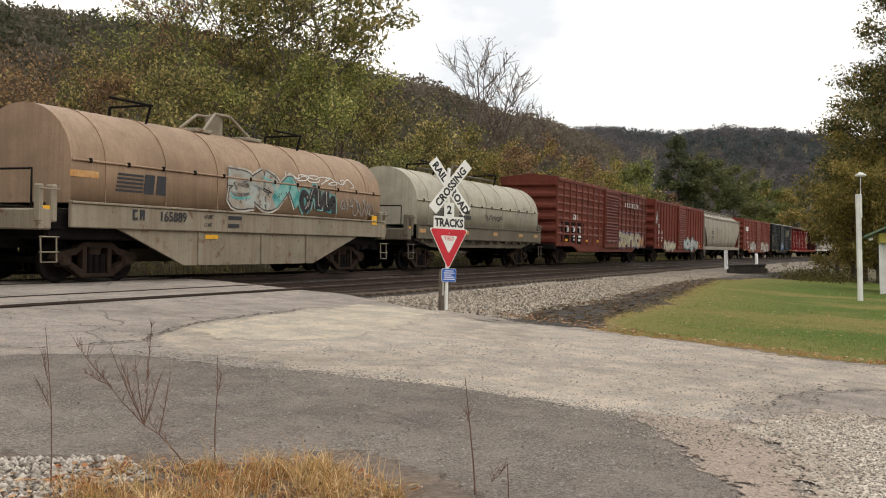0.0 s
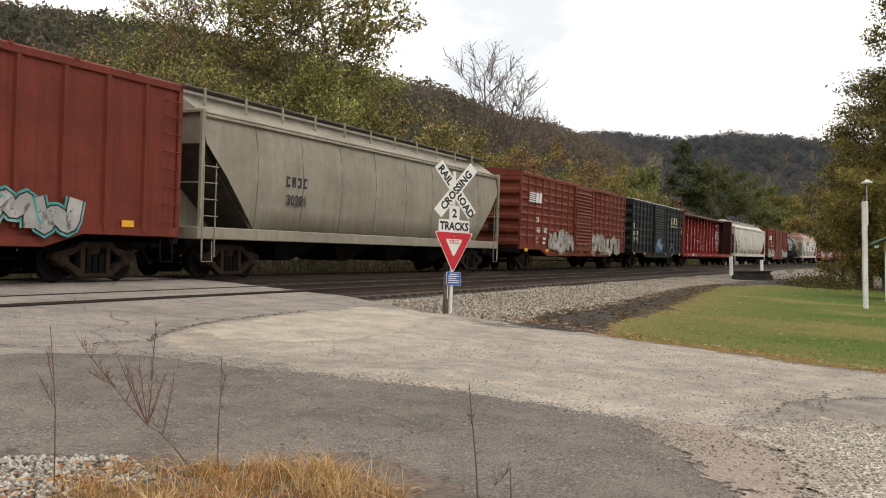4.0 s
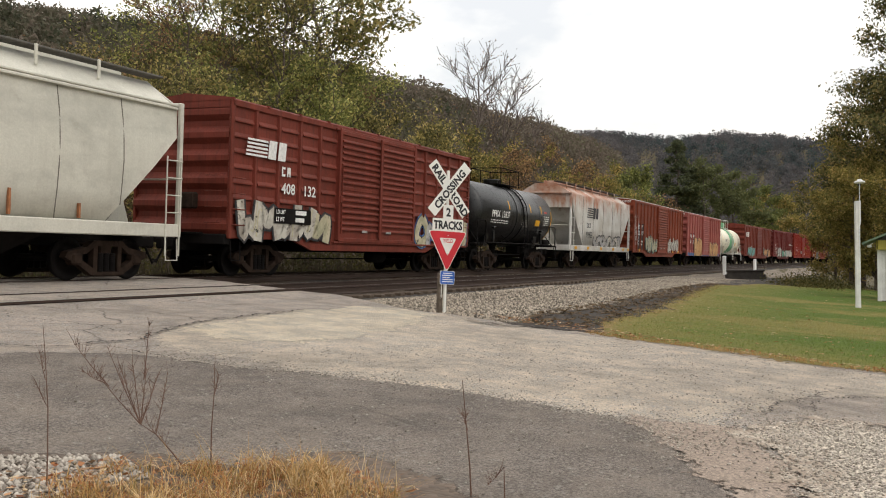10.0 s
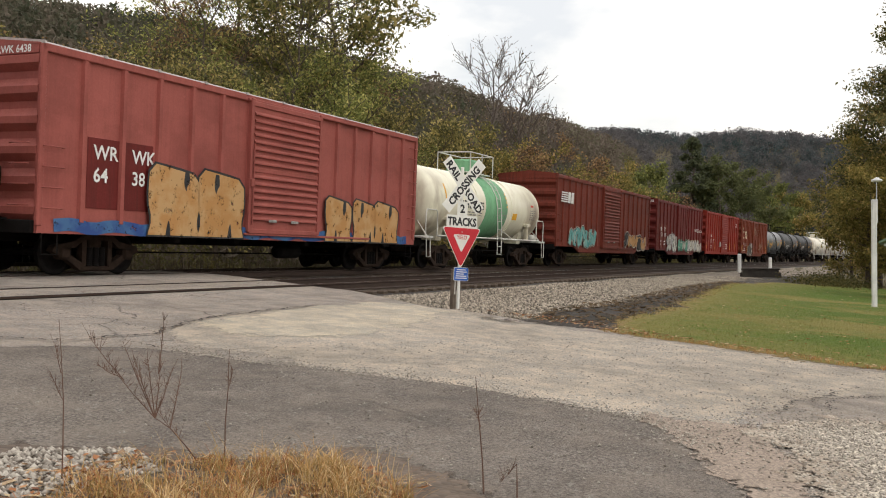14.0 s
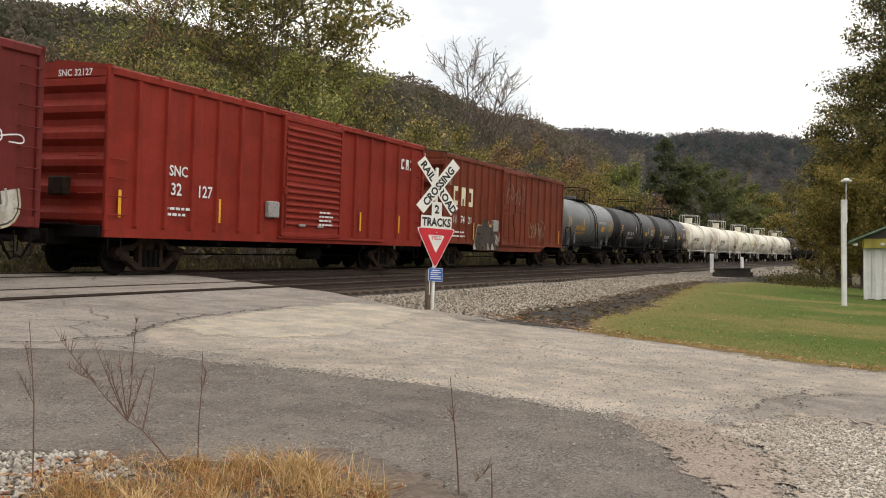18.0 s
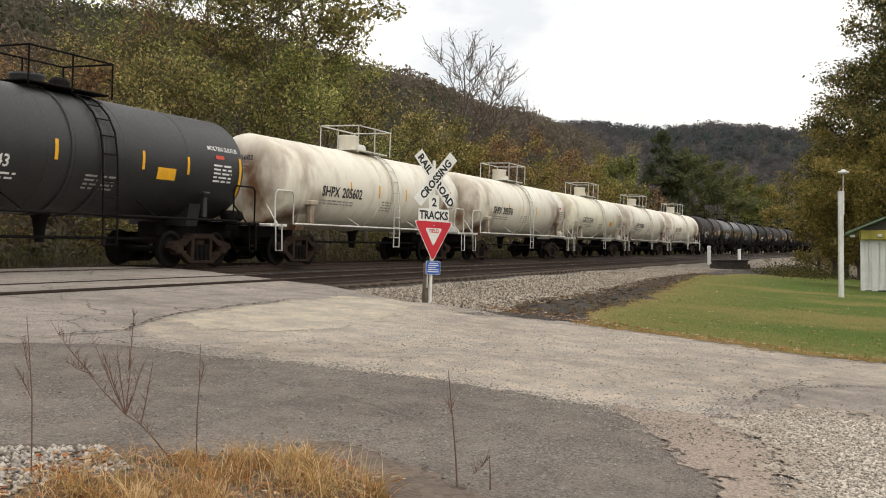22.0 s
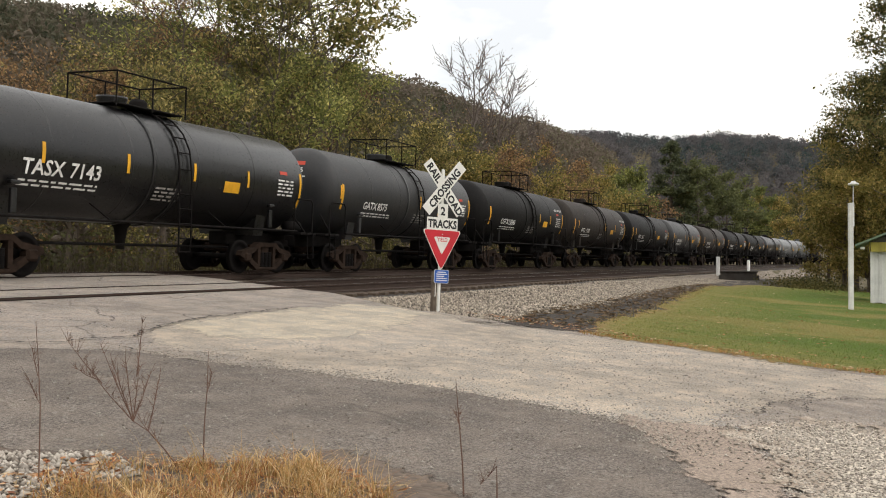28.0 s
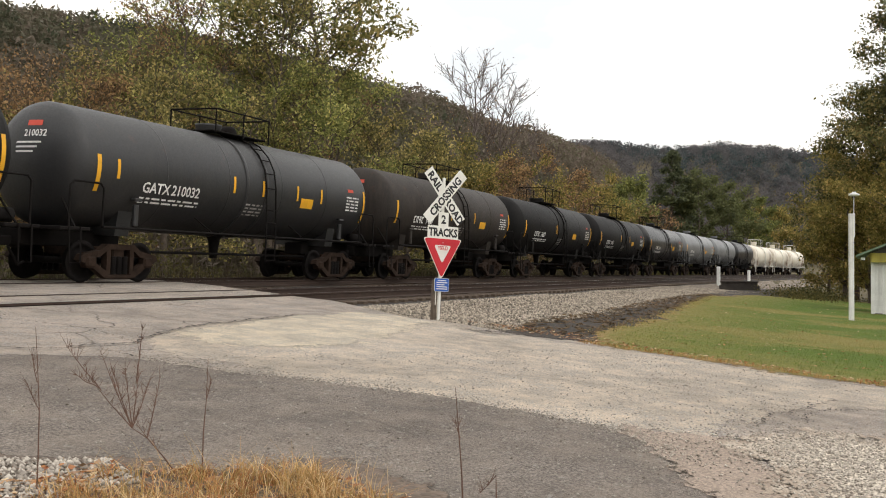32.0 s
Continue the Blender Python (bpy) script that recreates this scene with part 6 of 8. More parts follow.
def boxcar(label, L, mat, door, ribs, panels=0, plug=False, eave=4.50, belly=True, roofmat=None, doormat=None, name="boxcar", ends=6, end_text=""):
    """A boxcar: x along the train, its near side at -y. door: (from, to) measured from its leading end."""
    car = thing(name, label, "rail car")
    h, W = L / 2, 1.53
    d0, d1 = door[0] - h, door[1] - h
    bot = 0.88
    run = [(-h, 1.02), (-h + 2.9, 1.02), (-h + 3.9, 0.74), (h - 3.9, 0.74), (h - 2.9, 1.02), (h, 1.02)] if belly else [(-h, 0.86), (h, 0.86)]
    for s in (-1, 1):
        # side sheet with its lower sill
        poly = [(x, z - 0.0) for x, z in run] + [(h, eave), (-h, eave)]
        sh = Shape().prism(poly if s > 0 else poly[::-1], "y", s * (W - 0.05), s * W)
        part("side", sh, mat, car)
        sill = [(x, z) for x, z in run] + [(x, z + 0.2) for x, z in run[::-1]]
        part("side_sill", Shape().prism(sill, "y", s * (W + 0.002), s * (W + 0.045)), mat, car)
        part("top_rail", Shape().slab((0, s * (W + 0.03), eave - 0.06), (L, 0.07, 0.16), 0.015), mat, car)
    rib = Shape().prism([(-0.075, -W), (-0.05, -W - 0.075), (0.05, -W - 0.075), (0.075, -W)], "z", 1.1, eave - 0.14).mesh("rib")
    xs = []
    for a, b, n in ((-h, d0, ribs[0]), (d1, h, ribs[1])):
        xs.append([a + (b - a) * i / n for i in range(n + 1)])
        for x in xs[-1][(1 if a == -h else 0):(None if a == -h else -1)]:
            part("rib", rib, mat, car, "", pose(x, 0, 0))
    for x in (-h + 0.05, h - 0.05):
        part("corner_post", Shape().slab((x, -W - 0.02, (eave + 1.0) / 2), (0.14, 0.09, eave - 1.0), 0.02), mat, car)
    if panels:
        for side in xs:
            for a, b in zip(side, side[1:]):
                sh = Shape()
                for i in range(panels):
                    z = 1.45 + (eave - 1.75) * (i + 0.5) / panels
                    sh.prism([(-W, z - 0.035), (-W - 0.055, z - 0.025), (-W - 0.055, z + 0.01), (-W, z + 0.10)], "x", a + 0.12, b - 0.12)
                part("stiffener", sh, mat, car)
    # roof of raised sheets
    n = max(8, int(L / 1.5))
    for i in range(n):
        a, b = -h + L * i / n, -h + L * (i + 1) / n
        up = [(-W - 0.06, eave + 0.015), (-W - 0.02, eave + 0.05), (0, eave + 0.20), (W + 0.02, eave + 0.05), (W + 0.06, eave + 0.015), (0, eave + 0.13)]
        part("roof_sheet", Shape().prism(up[::-1], "x", a + 0.02, b - 0.02), roofmat or mat, car)
    part("roof", Shape().prism([(-W, eave), (W, eave), (0, eave + 0.15)], "x", -h, h), roofmat or mat, car)
    for i in range(n + 1):
        x = -h + L * i / n
        part("roof_seam", Shape().prism([(-W - 0.09, eave + 0.0), (-W - 0.09, eave + 0.06), (0, eave + 0.225), (0, eave + 0.15)], "x", max(-h, x - 0.04), min(h, x + 0.04)), roofmat or mat, car)
    # corrugated ends
    for s in (-1, 1):
        prof = [(s * (h - 0.12), 1.0)]
        step = (eave - 1.0) / ends
        for i in range(ends):
            z = 1.0 + step * i
            prof += [(s * (h - 0.10), z + 0.08), (s * (h + 0.03), z + 0.38 * step), (s * (h + 0.03), z + 0.62 * step), (s * (h - 0.10), z + step - 0.06)]
        prof += [(s * (h - 0.10), eave - 0.2), (s * (h + 0.03), eave - 0.18), (s * (h + 0.03), eave), (s * (h - 0.3), eave), (s * (h - 0.3), 1.0)]
        part("end_wall", Shape().prism(prof if s > 0 else prof[::-1], "y", -W + 0.02, W - 0.02), mat, car)
        part("end_gable", Shape().prism([(-W, eave - 0.02), (W, eave - 0.02), (W, eave + 0.02), (0, eave + 0.17), (-W, eave + 0.02)], "x", s * h - 0.03, s * h + 0.03), mat, car)
        part("end_sill", Shape().slab((s * (h - 0.05), 0, 0.98), (0.3, 3.0, 0.26), 0.02), M_IRON, car)
    # door
    w = d1 - d0
    dm = doormat or mat
    dr = part("door", Shape().slab(((d0 + d1) / 2, -W - 0.06, (eave + 1.0) / 2 - 0.02), (w, 0.06, eave - 1.2), 0.01), dm, car, "sliding plug door" if plug else "corrugated sliding door")
    fr = Shape()
    for x in (d0, d1):
        fr.slab((x, -W - 0.07, (eave + 1) / 2), (0.13, 0.14, eave - 1.1), 0.015)
    for z in (1.08, eave - 0.18, 2.65):
        fr.slab(((d0 + d1) / 2, -W - 0.075, z), (w, 0.11 if z != 2.65 else 0.08, 0.12), 0.012)
    part("door_frame", fr, dm, car)
    if plug:
        for i in range(1, 4):
            x = d0 + w * i / 4
            part("door_bar", Shape().tube([(x, -W - 0.15, 1.1), (x, -W - 0.15, eave - 0.2)], 0.022, 6), dm, dr)
        for z in (1.9, 3.4):
            part("door_panel", Shape().slab(((d0 + d1) / 2, -W - 0.10, z), (w * 0.86, 0.03, 1.05), 0.02), dm, dr)
        part("door_lock", Shape().slab(((d0 + d1) / 2, -W - 0.14, 2.2), (0.35, 0.07, 0.6), 0.02), dm, dr)
    else:
        rid = Shape().prism([(-W - 0.09, -0.03), (-W - 0.15, -0.02), (-W - 0.15, 0.015), (-W - 0.09, 0.075)], "x", d0 + 0.1, d1 - 0.1).mesh("door_ridge")
        if w > 4:
            part("door_gap", Shape().slab(((d0 + d1) / 2, -W - 0.165, (eave + 1) / 2), (0.16, 0.05, eave - 1.25), 0.01), dm, dr, "post where the two leaves meet")
        for i in range(16):
            z = 1.3 + (eave - 1.65) * (i + 0.5) / 16
            if abs(z - 2.65) > 0.09:
                part("door_ridge", rid, dm, dr, "", pose(0, 0, z))
        part("door_rod", Shape().tube([(d0 + 0.05, -W - 0.17, 1.25), (d0 + 0.05, -W - 0.17, 3.3)], 0.02, 6), dm, dr)
        part("door_lock", Shape().slab((d0 + 0.02, -W - 0.17, 2.3), (0.16, 0.06, 0.22), 0.02), dm, dr)
        for sx in (0.3, 0.62):
            part("handle_plate", Shape().slab((d0 + w * sx, -W - 0.155, 1.36), (0.34, 0.02, 0.07), 0.006), M_GREY, dr, "pale worn pull plate")
    for z in (1.0, eave - 0.1):
        part("door_rail", Shape().slab(((d0 + d1) / 2 + w * 0.45, -W - 0.085, z), (w * 2.0, 0.05, 0.06), 0.008), dm, car)
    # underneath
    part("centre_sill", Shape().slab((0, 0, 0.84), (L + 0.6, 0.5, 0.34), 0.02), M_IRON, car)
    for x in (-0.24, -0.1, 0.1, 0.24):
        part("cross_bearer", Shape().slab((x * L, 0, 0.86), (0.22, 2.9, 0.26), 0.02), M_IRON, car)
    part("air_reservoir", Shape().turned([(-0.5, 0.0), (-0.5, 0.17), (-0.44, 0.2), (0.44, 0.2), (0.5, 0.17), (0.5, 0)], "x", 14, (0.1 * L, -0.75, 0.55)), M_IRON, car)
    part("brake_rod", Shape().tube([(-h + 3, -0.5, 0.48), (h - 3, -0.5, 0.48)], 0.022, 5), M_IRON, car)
    rungs(car, -h + 0.32, -W - 0.03, (1.35, 1.75, 2.15, 2.55), 0.5, mat)
    rungs(car, h - 0.32, -W - 0.03, (1.35, 1.75, 2.15, 2.55, 2.95, 3.35, 3.75, 4.1), 0.46, mat)
    rungs(car, -h - 0.02, -1.1, (1.4, 1.8, 2.2, 2.6), 0.45, mat, "y")
    part("brake_housing", Shape().slab((-h - 0.1, -0.35, 1.95), (0.22, 0.5, 0.42), 0.04), M_TRUCK, car, "rusty brake housing")
    stirrup(car, -h + 0.35)
    stirrup(car, h - 0.35)
    if end_text:
        me = letters(end_text, 0.15)
        me.transform(Matrix.Rotation(radians(-90), 4, "Z"))
        part("lettering", me, M_WHITE, car, "stencilled end number", pose(-h - 0.037, -0.15, eave - 0.155))
    part("end_platform", Shape().slab((-h - 0.16, 0, 1.12), (0.28, 1.6, 0.04), 0.008), M_IRON, car)
    running_gear(car, h, 2.05)
    return car


def tags(car, xs, y, z, w=0.32, h=0.12, mat=None):
    me = Shape().box(-w / 2, w / 2, y - 0.006, y, 0, h).mesh("reflector")
    for x in xs:
        part("reflector", me, mat or M_TAG, car, "yellow reflective tag", pose(x, 0, z))


def tank_car(label, L, mat, r=1.38, zc=2.54, trim=None, rail_h=0.75, dome=True, band=None, ring=None, name="tank_car"):
    """A tank car: shell with dished heads, top platform, ladder, end rails and running bar."""
    car = thing(name, label, "tank car")
    h = L / 2
    trim = trim or M_IRON
    prof = [(-h - 0.48, 0.0), (-h - 0.46, 0.3 * r), (-h - 0.41, 0.55 * r), (-h - 0.32, 0.77 * r), (-h - 0.22, 0.90 * r), (-h - 0.10, r * 0.975), (-h, r)]
    full = prof + [(-x, q) for x, q in prof[::-1]]
    part("shell", Shape().turned(full, "x", 44, (0, 0, zc), False), mat, car)
    for i in range(1, 5):
        x = -h + L * i / 5
        part("weld_seam", Shape().turned([(-0.02, r), (-0.012, r + 0.006), (0.012, r + 0.006), (0.02, r)], "x", 44, (x, 0, zc), False), mat, car)
    for x in ((-0.45, 0.45) if ring is None else ring):
        part("hoop", Shape().turned([(-0.05, r), (-0.05, r + 0.03), (0.05, r + 0.03), (0.05, r)], "x", 44, (x, 0, zc), False), band or mat, car)
    # top platform with dome and rails
    top = zc + r
    part("platform", Shape().slab((0.1, 0, top + 0.04), (2.4, 1.3, 0.04), 0.01), trim, car)
    if dome:
        part("dome", Shape().turned([(0, 0.34), (0.5, 0.34), (0.55, 0.36), (0.6, 0.36), (0.61, 0.0)], "z", 24, (-0.45, 0, top - (0.03 if trim is not M_IRON else 0.33))), mat if dome is True else dome, car, "round manway dome")
    part("valve_box", Shape().turned([(0, 0.22), (0.22, 0.22), (0.3, 0.15), (0.32, 0)], "z", 14, (0.55, 0.1, top + 0.05)), trim, car)
    if rail_h:
        for y in (-0.74, 0.74):
            for x in (-1.1, 0.1, 1.3):
                part("rail_post", Shape().tube([(x, y, top - 0.05), (x, y, top + rail_h)], 0.022, 5), trim, car)
            part("hand_rail", Shape().tube([(-1.1, y, top + rail_h), (1.3, y, top + rail_h)], 0.022, 5), trim, car)
        for x in (-1.1, 1.3):
            part("hand_rail", Shape().tube([(x, -0.74, top + rail_h), (x, 0.74, top + rail_h)], 0.022, 5), trim, car)
    # ladder on the near side
    lx = 0.55

    def arc(a, o=0.07):
        return (-(r + o) * math.sin(a), zc + (r + o) * math.cos(a))
    for x in (lx - 0.22, lx + 0.22):
        pts = [(x, *arc(radians(a))) for a in (18, 35, 52, 70, 90)] + [(x, -r - 0.10, zc - 0.7), (x, -r - 0.12, 1.15), (x, -r - 0.12, 0.55)]
        part("ladder_rail", Shape().tube(pts, 0.022, 5), trim, car)
    for a in (26, 42, 58, 74, 90):
        y, z = arc(radians(a), 0.075)
        part("ladder_rung", Shape().tube([(lx - 0.22, y, z), (lx + 0.22, y, z)], 0.016, 5), trim, car)
    for z in (0.58, 0.9, 1.25, 1.6, 1.95):
        part("ladder_rung", Shape().tube([(lx - 0.22, -r - 0.11, z), (lx + 0.22, -r - 0.11, z)], 0.018, 5), trim, car)
    # running bars, saddles, end platforms
    for s in (-1, 1):
        part("running_bar", Shape().tube([(-h + 0.3, s * (r + 0.09), 1.22), (h - 0.3, s * (r + 0.09), 1.22)], 0.03, 6), trim, car)
        for x in (-0.16, 0.19):
            part("bar_bracket", Shape().tube([(x * L, s * (r + 0.08), 1.22), (x * L - 0.3, s * r * 0.80, zc - 0.95)], 0.018, 5), trim, car)
        part("saddle", Shape().prism([(-0.9, 1.05), (0.9, 1.05), (1.0, zc - 0.88), (0.7, zc - 1.12), (0, zc - r), (-0.7, zc - 1.12), (-1.0, zc - 0.88)], "x", s * (h - 1.45) - 0.22, s * (h - 1.45) + 0.22), mat, car)
        for y in (-1, 1):
            p = part("saddle_post", Shape().slab((s * (h - 1.45), y * (r - 0.08), 1.52), (0.20, 0.16, 0.62) if trim is not M_IRON else (0.14, 0.10, 0.5), 0.02), mat, car, "stained post of the saddle")
            part("cap", Shape().slab((s * (h - 1.45), y * (r - 0.06), 1.88), (0.42, 0.24, 0.14) if trim is not M_IRON else (0.24, 0.14, 0.08), 0.02), mat, p)
        part("end_deck", Shape().slab((s * (h + 0.42), 0, 1.16), (0.85, 2.8, 0.08), 0.015), trim, car)
        part("end_sill", Shape().slab((s * (h - 0.6), 0, 0.95), (2.9, 0.62, 0.36), 0.03), M_IRON, car)
        for y in (-1.38, 1.38):
            part("end_rail", Shape().tube([(s * (h - 0.35), y, 1.2), (s * (h - 0.35), y, 2.05), (s * (h - 0.25), y, 2.15), (s * (h + 0.5), y, 2.15), (s * (h + 0.6), y, 2.05), (s * (h + 0.6), y, 1.2)], 0.024, 5), trim, car)
            part("step", Shape().tube([(s * (h + 0.3), y * 1.03, 1.2), (s * (h + 0.3), y * 1.05, 0.45), (s * (h + 0.62), y * 1.05, 0.45), (s * (h + 0.62), y * 1.03, 1.2)], 0.02, 5), trim, car)
        part("brace", Shape().tube([(s * (h + 0.35), -1.3, 1.2), (s * (h + 0.2), -0.5, 2.2)], 0.024, 5), trim, car)
    part("pipe", Shape().tube([(-h + 2, -0.4, 0.7), (h - 2, -0.4, 0.7)], 0.035, 6), M_IRON, car)
    part("outlet", Shape().turned([(-0.5, 0.1), (0, 0.16), (0.2, 0.3)], "z", 12, (0, 0, zc - r - 0.1)), M_IRON, car)
    part("brake_cylinder", Shape().turned([(-0.35, 0.0), (-0.35, 0.15), (0.3, 0.15), (0.3, 0.0)], "x", 14, (h + 0.2, -0.95, 1.36)), trim, car)
    running_gear(car, h + 0.85, 2.1)
    return car


def on_shell(car, r, zc, x0, x1, a0, a1, mat, name="stripe", label="", lift=0.006):
    """A patch on the near side of a tank; angles in degrees up from level."""
    sh, rg = Shape(), []
    for i in range(9):
        a = radians(a0 + (a1 - a0) * i / 8)
        rg.append([(x0, -(r + lift) * math.cos(a), zc + (r + lift) * math.sin(a)), (x1, -(r + lift) * math.cos(a), zc + (r + lift) * math.sin(a))])
    sh.rings(rg, False, False, True)
    return part(name, sh, mat, car, label)


def shell_text(car, r, zc, text, size, x, a, mat, blocks=0):
    """Stencilling bent onto the shell: digits in the built-in font, owner's marks as blocks."""
    if blocks:
        for i in range(blocks):
            sh = Shape()
            for u0, u1, v0, v1 in (((0, 0.24, 0, 1), (0.24, 0.62, 0, 0.24), (0.24, 0.62, 0.76, 1)), ((0, 0.22, 0, 1), (0.40, 0.62, 0, 1), (0.22, 0.40, 0.72, 1)), ((0.38, 0.62, 0, 1), (0, 0.38, 0.4, 0.64), (0, 0.38, 0.8, 1)))[i % 3]:
                rg = []
                for k in range(7):
                    t = radians(a) + size * (v0 + (v1 - v0) * k / 6) / r
                    rg.append([(x + size * (0.85 * i + u), -(r + 0.012) * math.cos(t), zc + (r + 0.012) * math.sin(t)) for u in (u0, u1)])
                sh.rings(rg, False, False, True)
            part("emblem_block", sh, mat, car, "plain block of an owner's mark")
        return
    me = letters(text, size)
    for v in me.vertices:
        t = radians(a) + v.co.z / r
        v.co = (v.co.x, -(r + 0.016) * math.cos(t), zc + (r + 0.016) * math.sin(t))
    part("lettering", me, mat, car, "stencilled car number", pose(x, 0, 0))


def head_text(car, h, r, zc, text, size, y, z, mat, label="stencilled number on the head"):
    """Stencilling bent onto the leading dished head; it reads from ahead, y runs to the far side."""
    me = letters(text, size)
    for v in me.vertices:
        v.co = head_point(h, r, zc, y - v.co.x, z + v.co.z)
    part("lettering", me, mat, car, label)


def head_point(h, r, zc, y, z, lift=0.012):
    q = min(1.0, math.hypot(y, z - zc) / r)
    x = float(np.interp(q, [0, 0.3, 0.55, 0.77, 0.90, 0.975, 1], [0.48, 0.46, 0.41, 0.32, 0.22, 0.10, 0.0]))
    return Vector((-h - x - lift, y, z))


def head_patch(car, h, r, zc, y0, y1, z0, z1, mat, name, label):
    rg = [[tuple(head_point(h, r, zc, y0 + (y1 - y0) * i / 4, z, 0.008)) for i in range(5)] for z in (z0, (z0 + z1) / 2, z1)]
    part(name, Shape().rings(rg, False, False, True), mat, car, label)


def shell_bars(car, r, zc, x, w, a, rows, mat, seed):
    rng = random.Random(seed)
    for k in range(rows):
        q, b = a - 4.2 * k, x
        while b < x + w:
            e = min(x + w, b + rng.uniform(0.1, 0.35))
            on_shell(car, r, zc, b, e, q, q + 1.9, mat, "stencil", "line of small print")
            b = e + 0.07


M_SEAM = plain("dirty_seam", (0.16, 0.145, 0.12), 0.85)
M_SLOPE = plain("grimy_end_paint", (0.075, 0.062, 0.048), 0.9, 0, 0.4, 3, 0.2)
M_BOARD = plain("dark_grating", (0.10, 0.092, 0.08), 0.8, 0, 0.4, 9, 0.2)


def hopper(label, L, mat, top=4.62, ribs=9, name="hopper_car", slope=2.2, curved=True, trim=None):
    """A covered hopper: bulging sides, sloped end sheets, running board on the roof, open end frames."""
    car = thing(name, label, "hopper car")
    h, trim = L / 2, trim or mat
    W = 1.52
    if curved:
        sec = [(-W + 0.10, 1.25), (-W + 0.02, 1.9), (-W - 0.03, 2.6), (-W, 3.3), (-W + 0.10, 3.9), (-W + 0.12, 4.0), (-W + 0.25, 4.12), (-0.55, top), (0.55, top)]
    else:
        sec = [(-W, 1.25), (-W, 2.3), (-W, 3.3), (-W, 4.0), (-W + 0.02, 4.05), (-0.6, top), (0.6, top)]
    sec = sec + [(-y, z) for y, z in sec[::-1] if y < -0.56]
    n = len(sec)

    def at(z, s):
        return s * (h - 0.15 - slope * max(0.0, (3.35 - z) / 2.1) if z < 3.35 else h - 0.15)
    rg = [[(at(z, s), y, z) for y, z in sec] for s in (-1, 1)]
    sh = Shape()
    m = 2 * ribs
    rings = [[(a[0] + (b[0] - a[0]) * i / m, a[1], a[2]) for a, b in zip(*rg)] for i in range(m + 1)]
    sh.rings(rings, True, True, True)
    part("body", sh, mat, car)
    for i in range(1, ribs + 1):
        u = i / (ribs + 1)
        x = (h - 0.15) * (2 * u - 1)
        foot = 1.25 if abs(x) < h - 0.15 - slope else 3.35 - 2.1 * (h - 0.15 - abs(x)) / slope
        side = sec[:n // 2 - 1]
        zs = [foot + (4.0 - foot) * j / 5 for j in range(6)]
        pts = [(x, np.interp(z, [q for _, q in side], [y for y, _ in side]) - 0.004, z) for z in zs]
        part("seam", Shape().tube(pts, 0.012, 4), M_SEAM, car)
    for s in (-1, 1):
        part("side_sill", Shape().slab((0, s * (W - 0.02), 1.14), (L, 0.10, 0.30), 0.02), mat, car)
        for z in (3.98, 4.06):
            part("top_chord", Shape().slab((0, s * (W - 0.06), z), (L - 0.3, 0.08, 0.05), 0.01), mat, car)
        part("end_bulkhead", Shape().prism([(-W + 0.1, 3.3), (W - 0.1, 3.3), (W - 0.1, 4.05), (0.5, top), (-0.5, top), (-W + 0.1, 4.05)], "x", s * (h - 0.17), s * (h - 0.10)), mat, car)
        for y in (-W + 0.02, W - 0.02):
            part("end_post", Shape().slab((s * (h - 0.06), y, 2.62), (0.12, 0.10, 3.0), 0.015), trim, car)
        part("end_beam", Shape().slab((s * (h - 0.04), 0, 1.14), (0.16, 3.05, 0.3), 0.02), trim, car)
        part("end_top_beam", Shape().slab((s * (h - 0.04), 0, 4.08), (0.12, 3.0, 0.10), 0.015), trim, car)
        part("end_deck", Shape().slab((s * (h - 0.6), 0, 1.05), (1.0, 2.8, 0.06), 0.01), M_IRON, car)
        part("shear_plate", Shape().prism([(s * (h - 0.1), 1.3), (s * (h - 0.15 - slope), 1.3), (s * (h - 0.6), 2.6)] if s < 0 else [(s * (h - 0.15 - slope), 1.3), (s * (h - 0.1), 1.3), (s * (h - 0.6), 2.6)], "y", -0.05, 0.05), trim, car)
        if curved:
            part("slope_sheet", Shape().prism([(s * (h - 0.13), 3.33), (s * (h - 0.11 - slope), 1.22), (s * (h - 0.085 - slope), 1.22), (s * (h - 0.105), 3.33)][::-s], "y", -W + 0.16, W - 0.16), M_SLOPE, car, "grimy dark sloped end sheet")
        rungs(car, s * (h - 0.32), -W - 0.02, (1.55, 1.95, 2.35, 2.75), 0.46, trim)
        for x in (0.08, 0.55):
            part("ladder_rail", Shape().tube([(s * (h - x), -W - 0.04, 0.55), (s * (h - x), -W - 0.04, 2.85)], 0.02, 5), trim, car)
        part("hand_rail", Shape().tube([(s * (h - 0.02), -W, 2.35), (s * (h - 0.02), 0.2, 2.35)], 0.02, 5), trim, car)
        stirrup(car, s * (h - 0.3), trim)
    # roof walk and hatches
    for y in (-0.72, 0.72):
        part("running_board", Shape().slab((0, y, top + 0.10), (L - 0.1, 0.42, 0.045), 0.01), M_BOARD, car, "dark grating of the running board")
    for i in range(int(L / 1.7)):
        x = -h + 0.7 + i * 1.7
        part("board_bracket", Shape().slab((x, -1.02, top - 0.10), (0.07, 0.05, 0.42), 0.01), trim, car)
    part("hatch", Shape().slab((0, 0, top + 0.10), (L - 1.5, 0.62, 0.16), 0.03), mat, car)
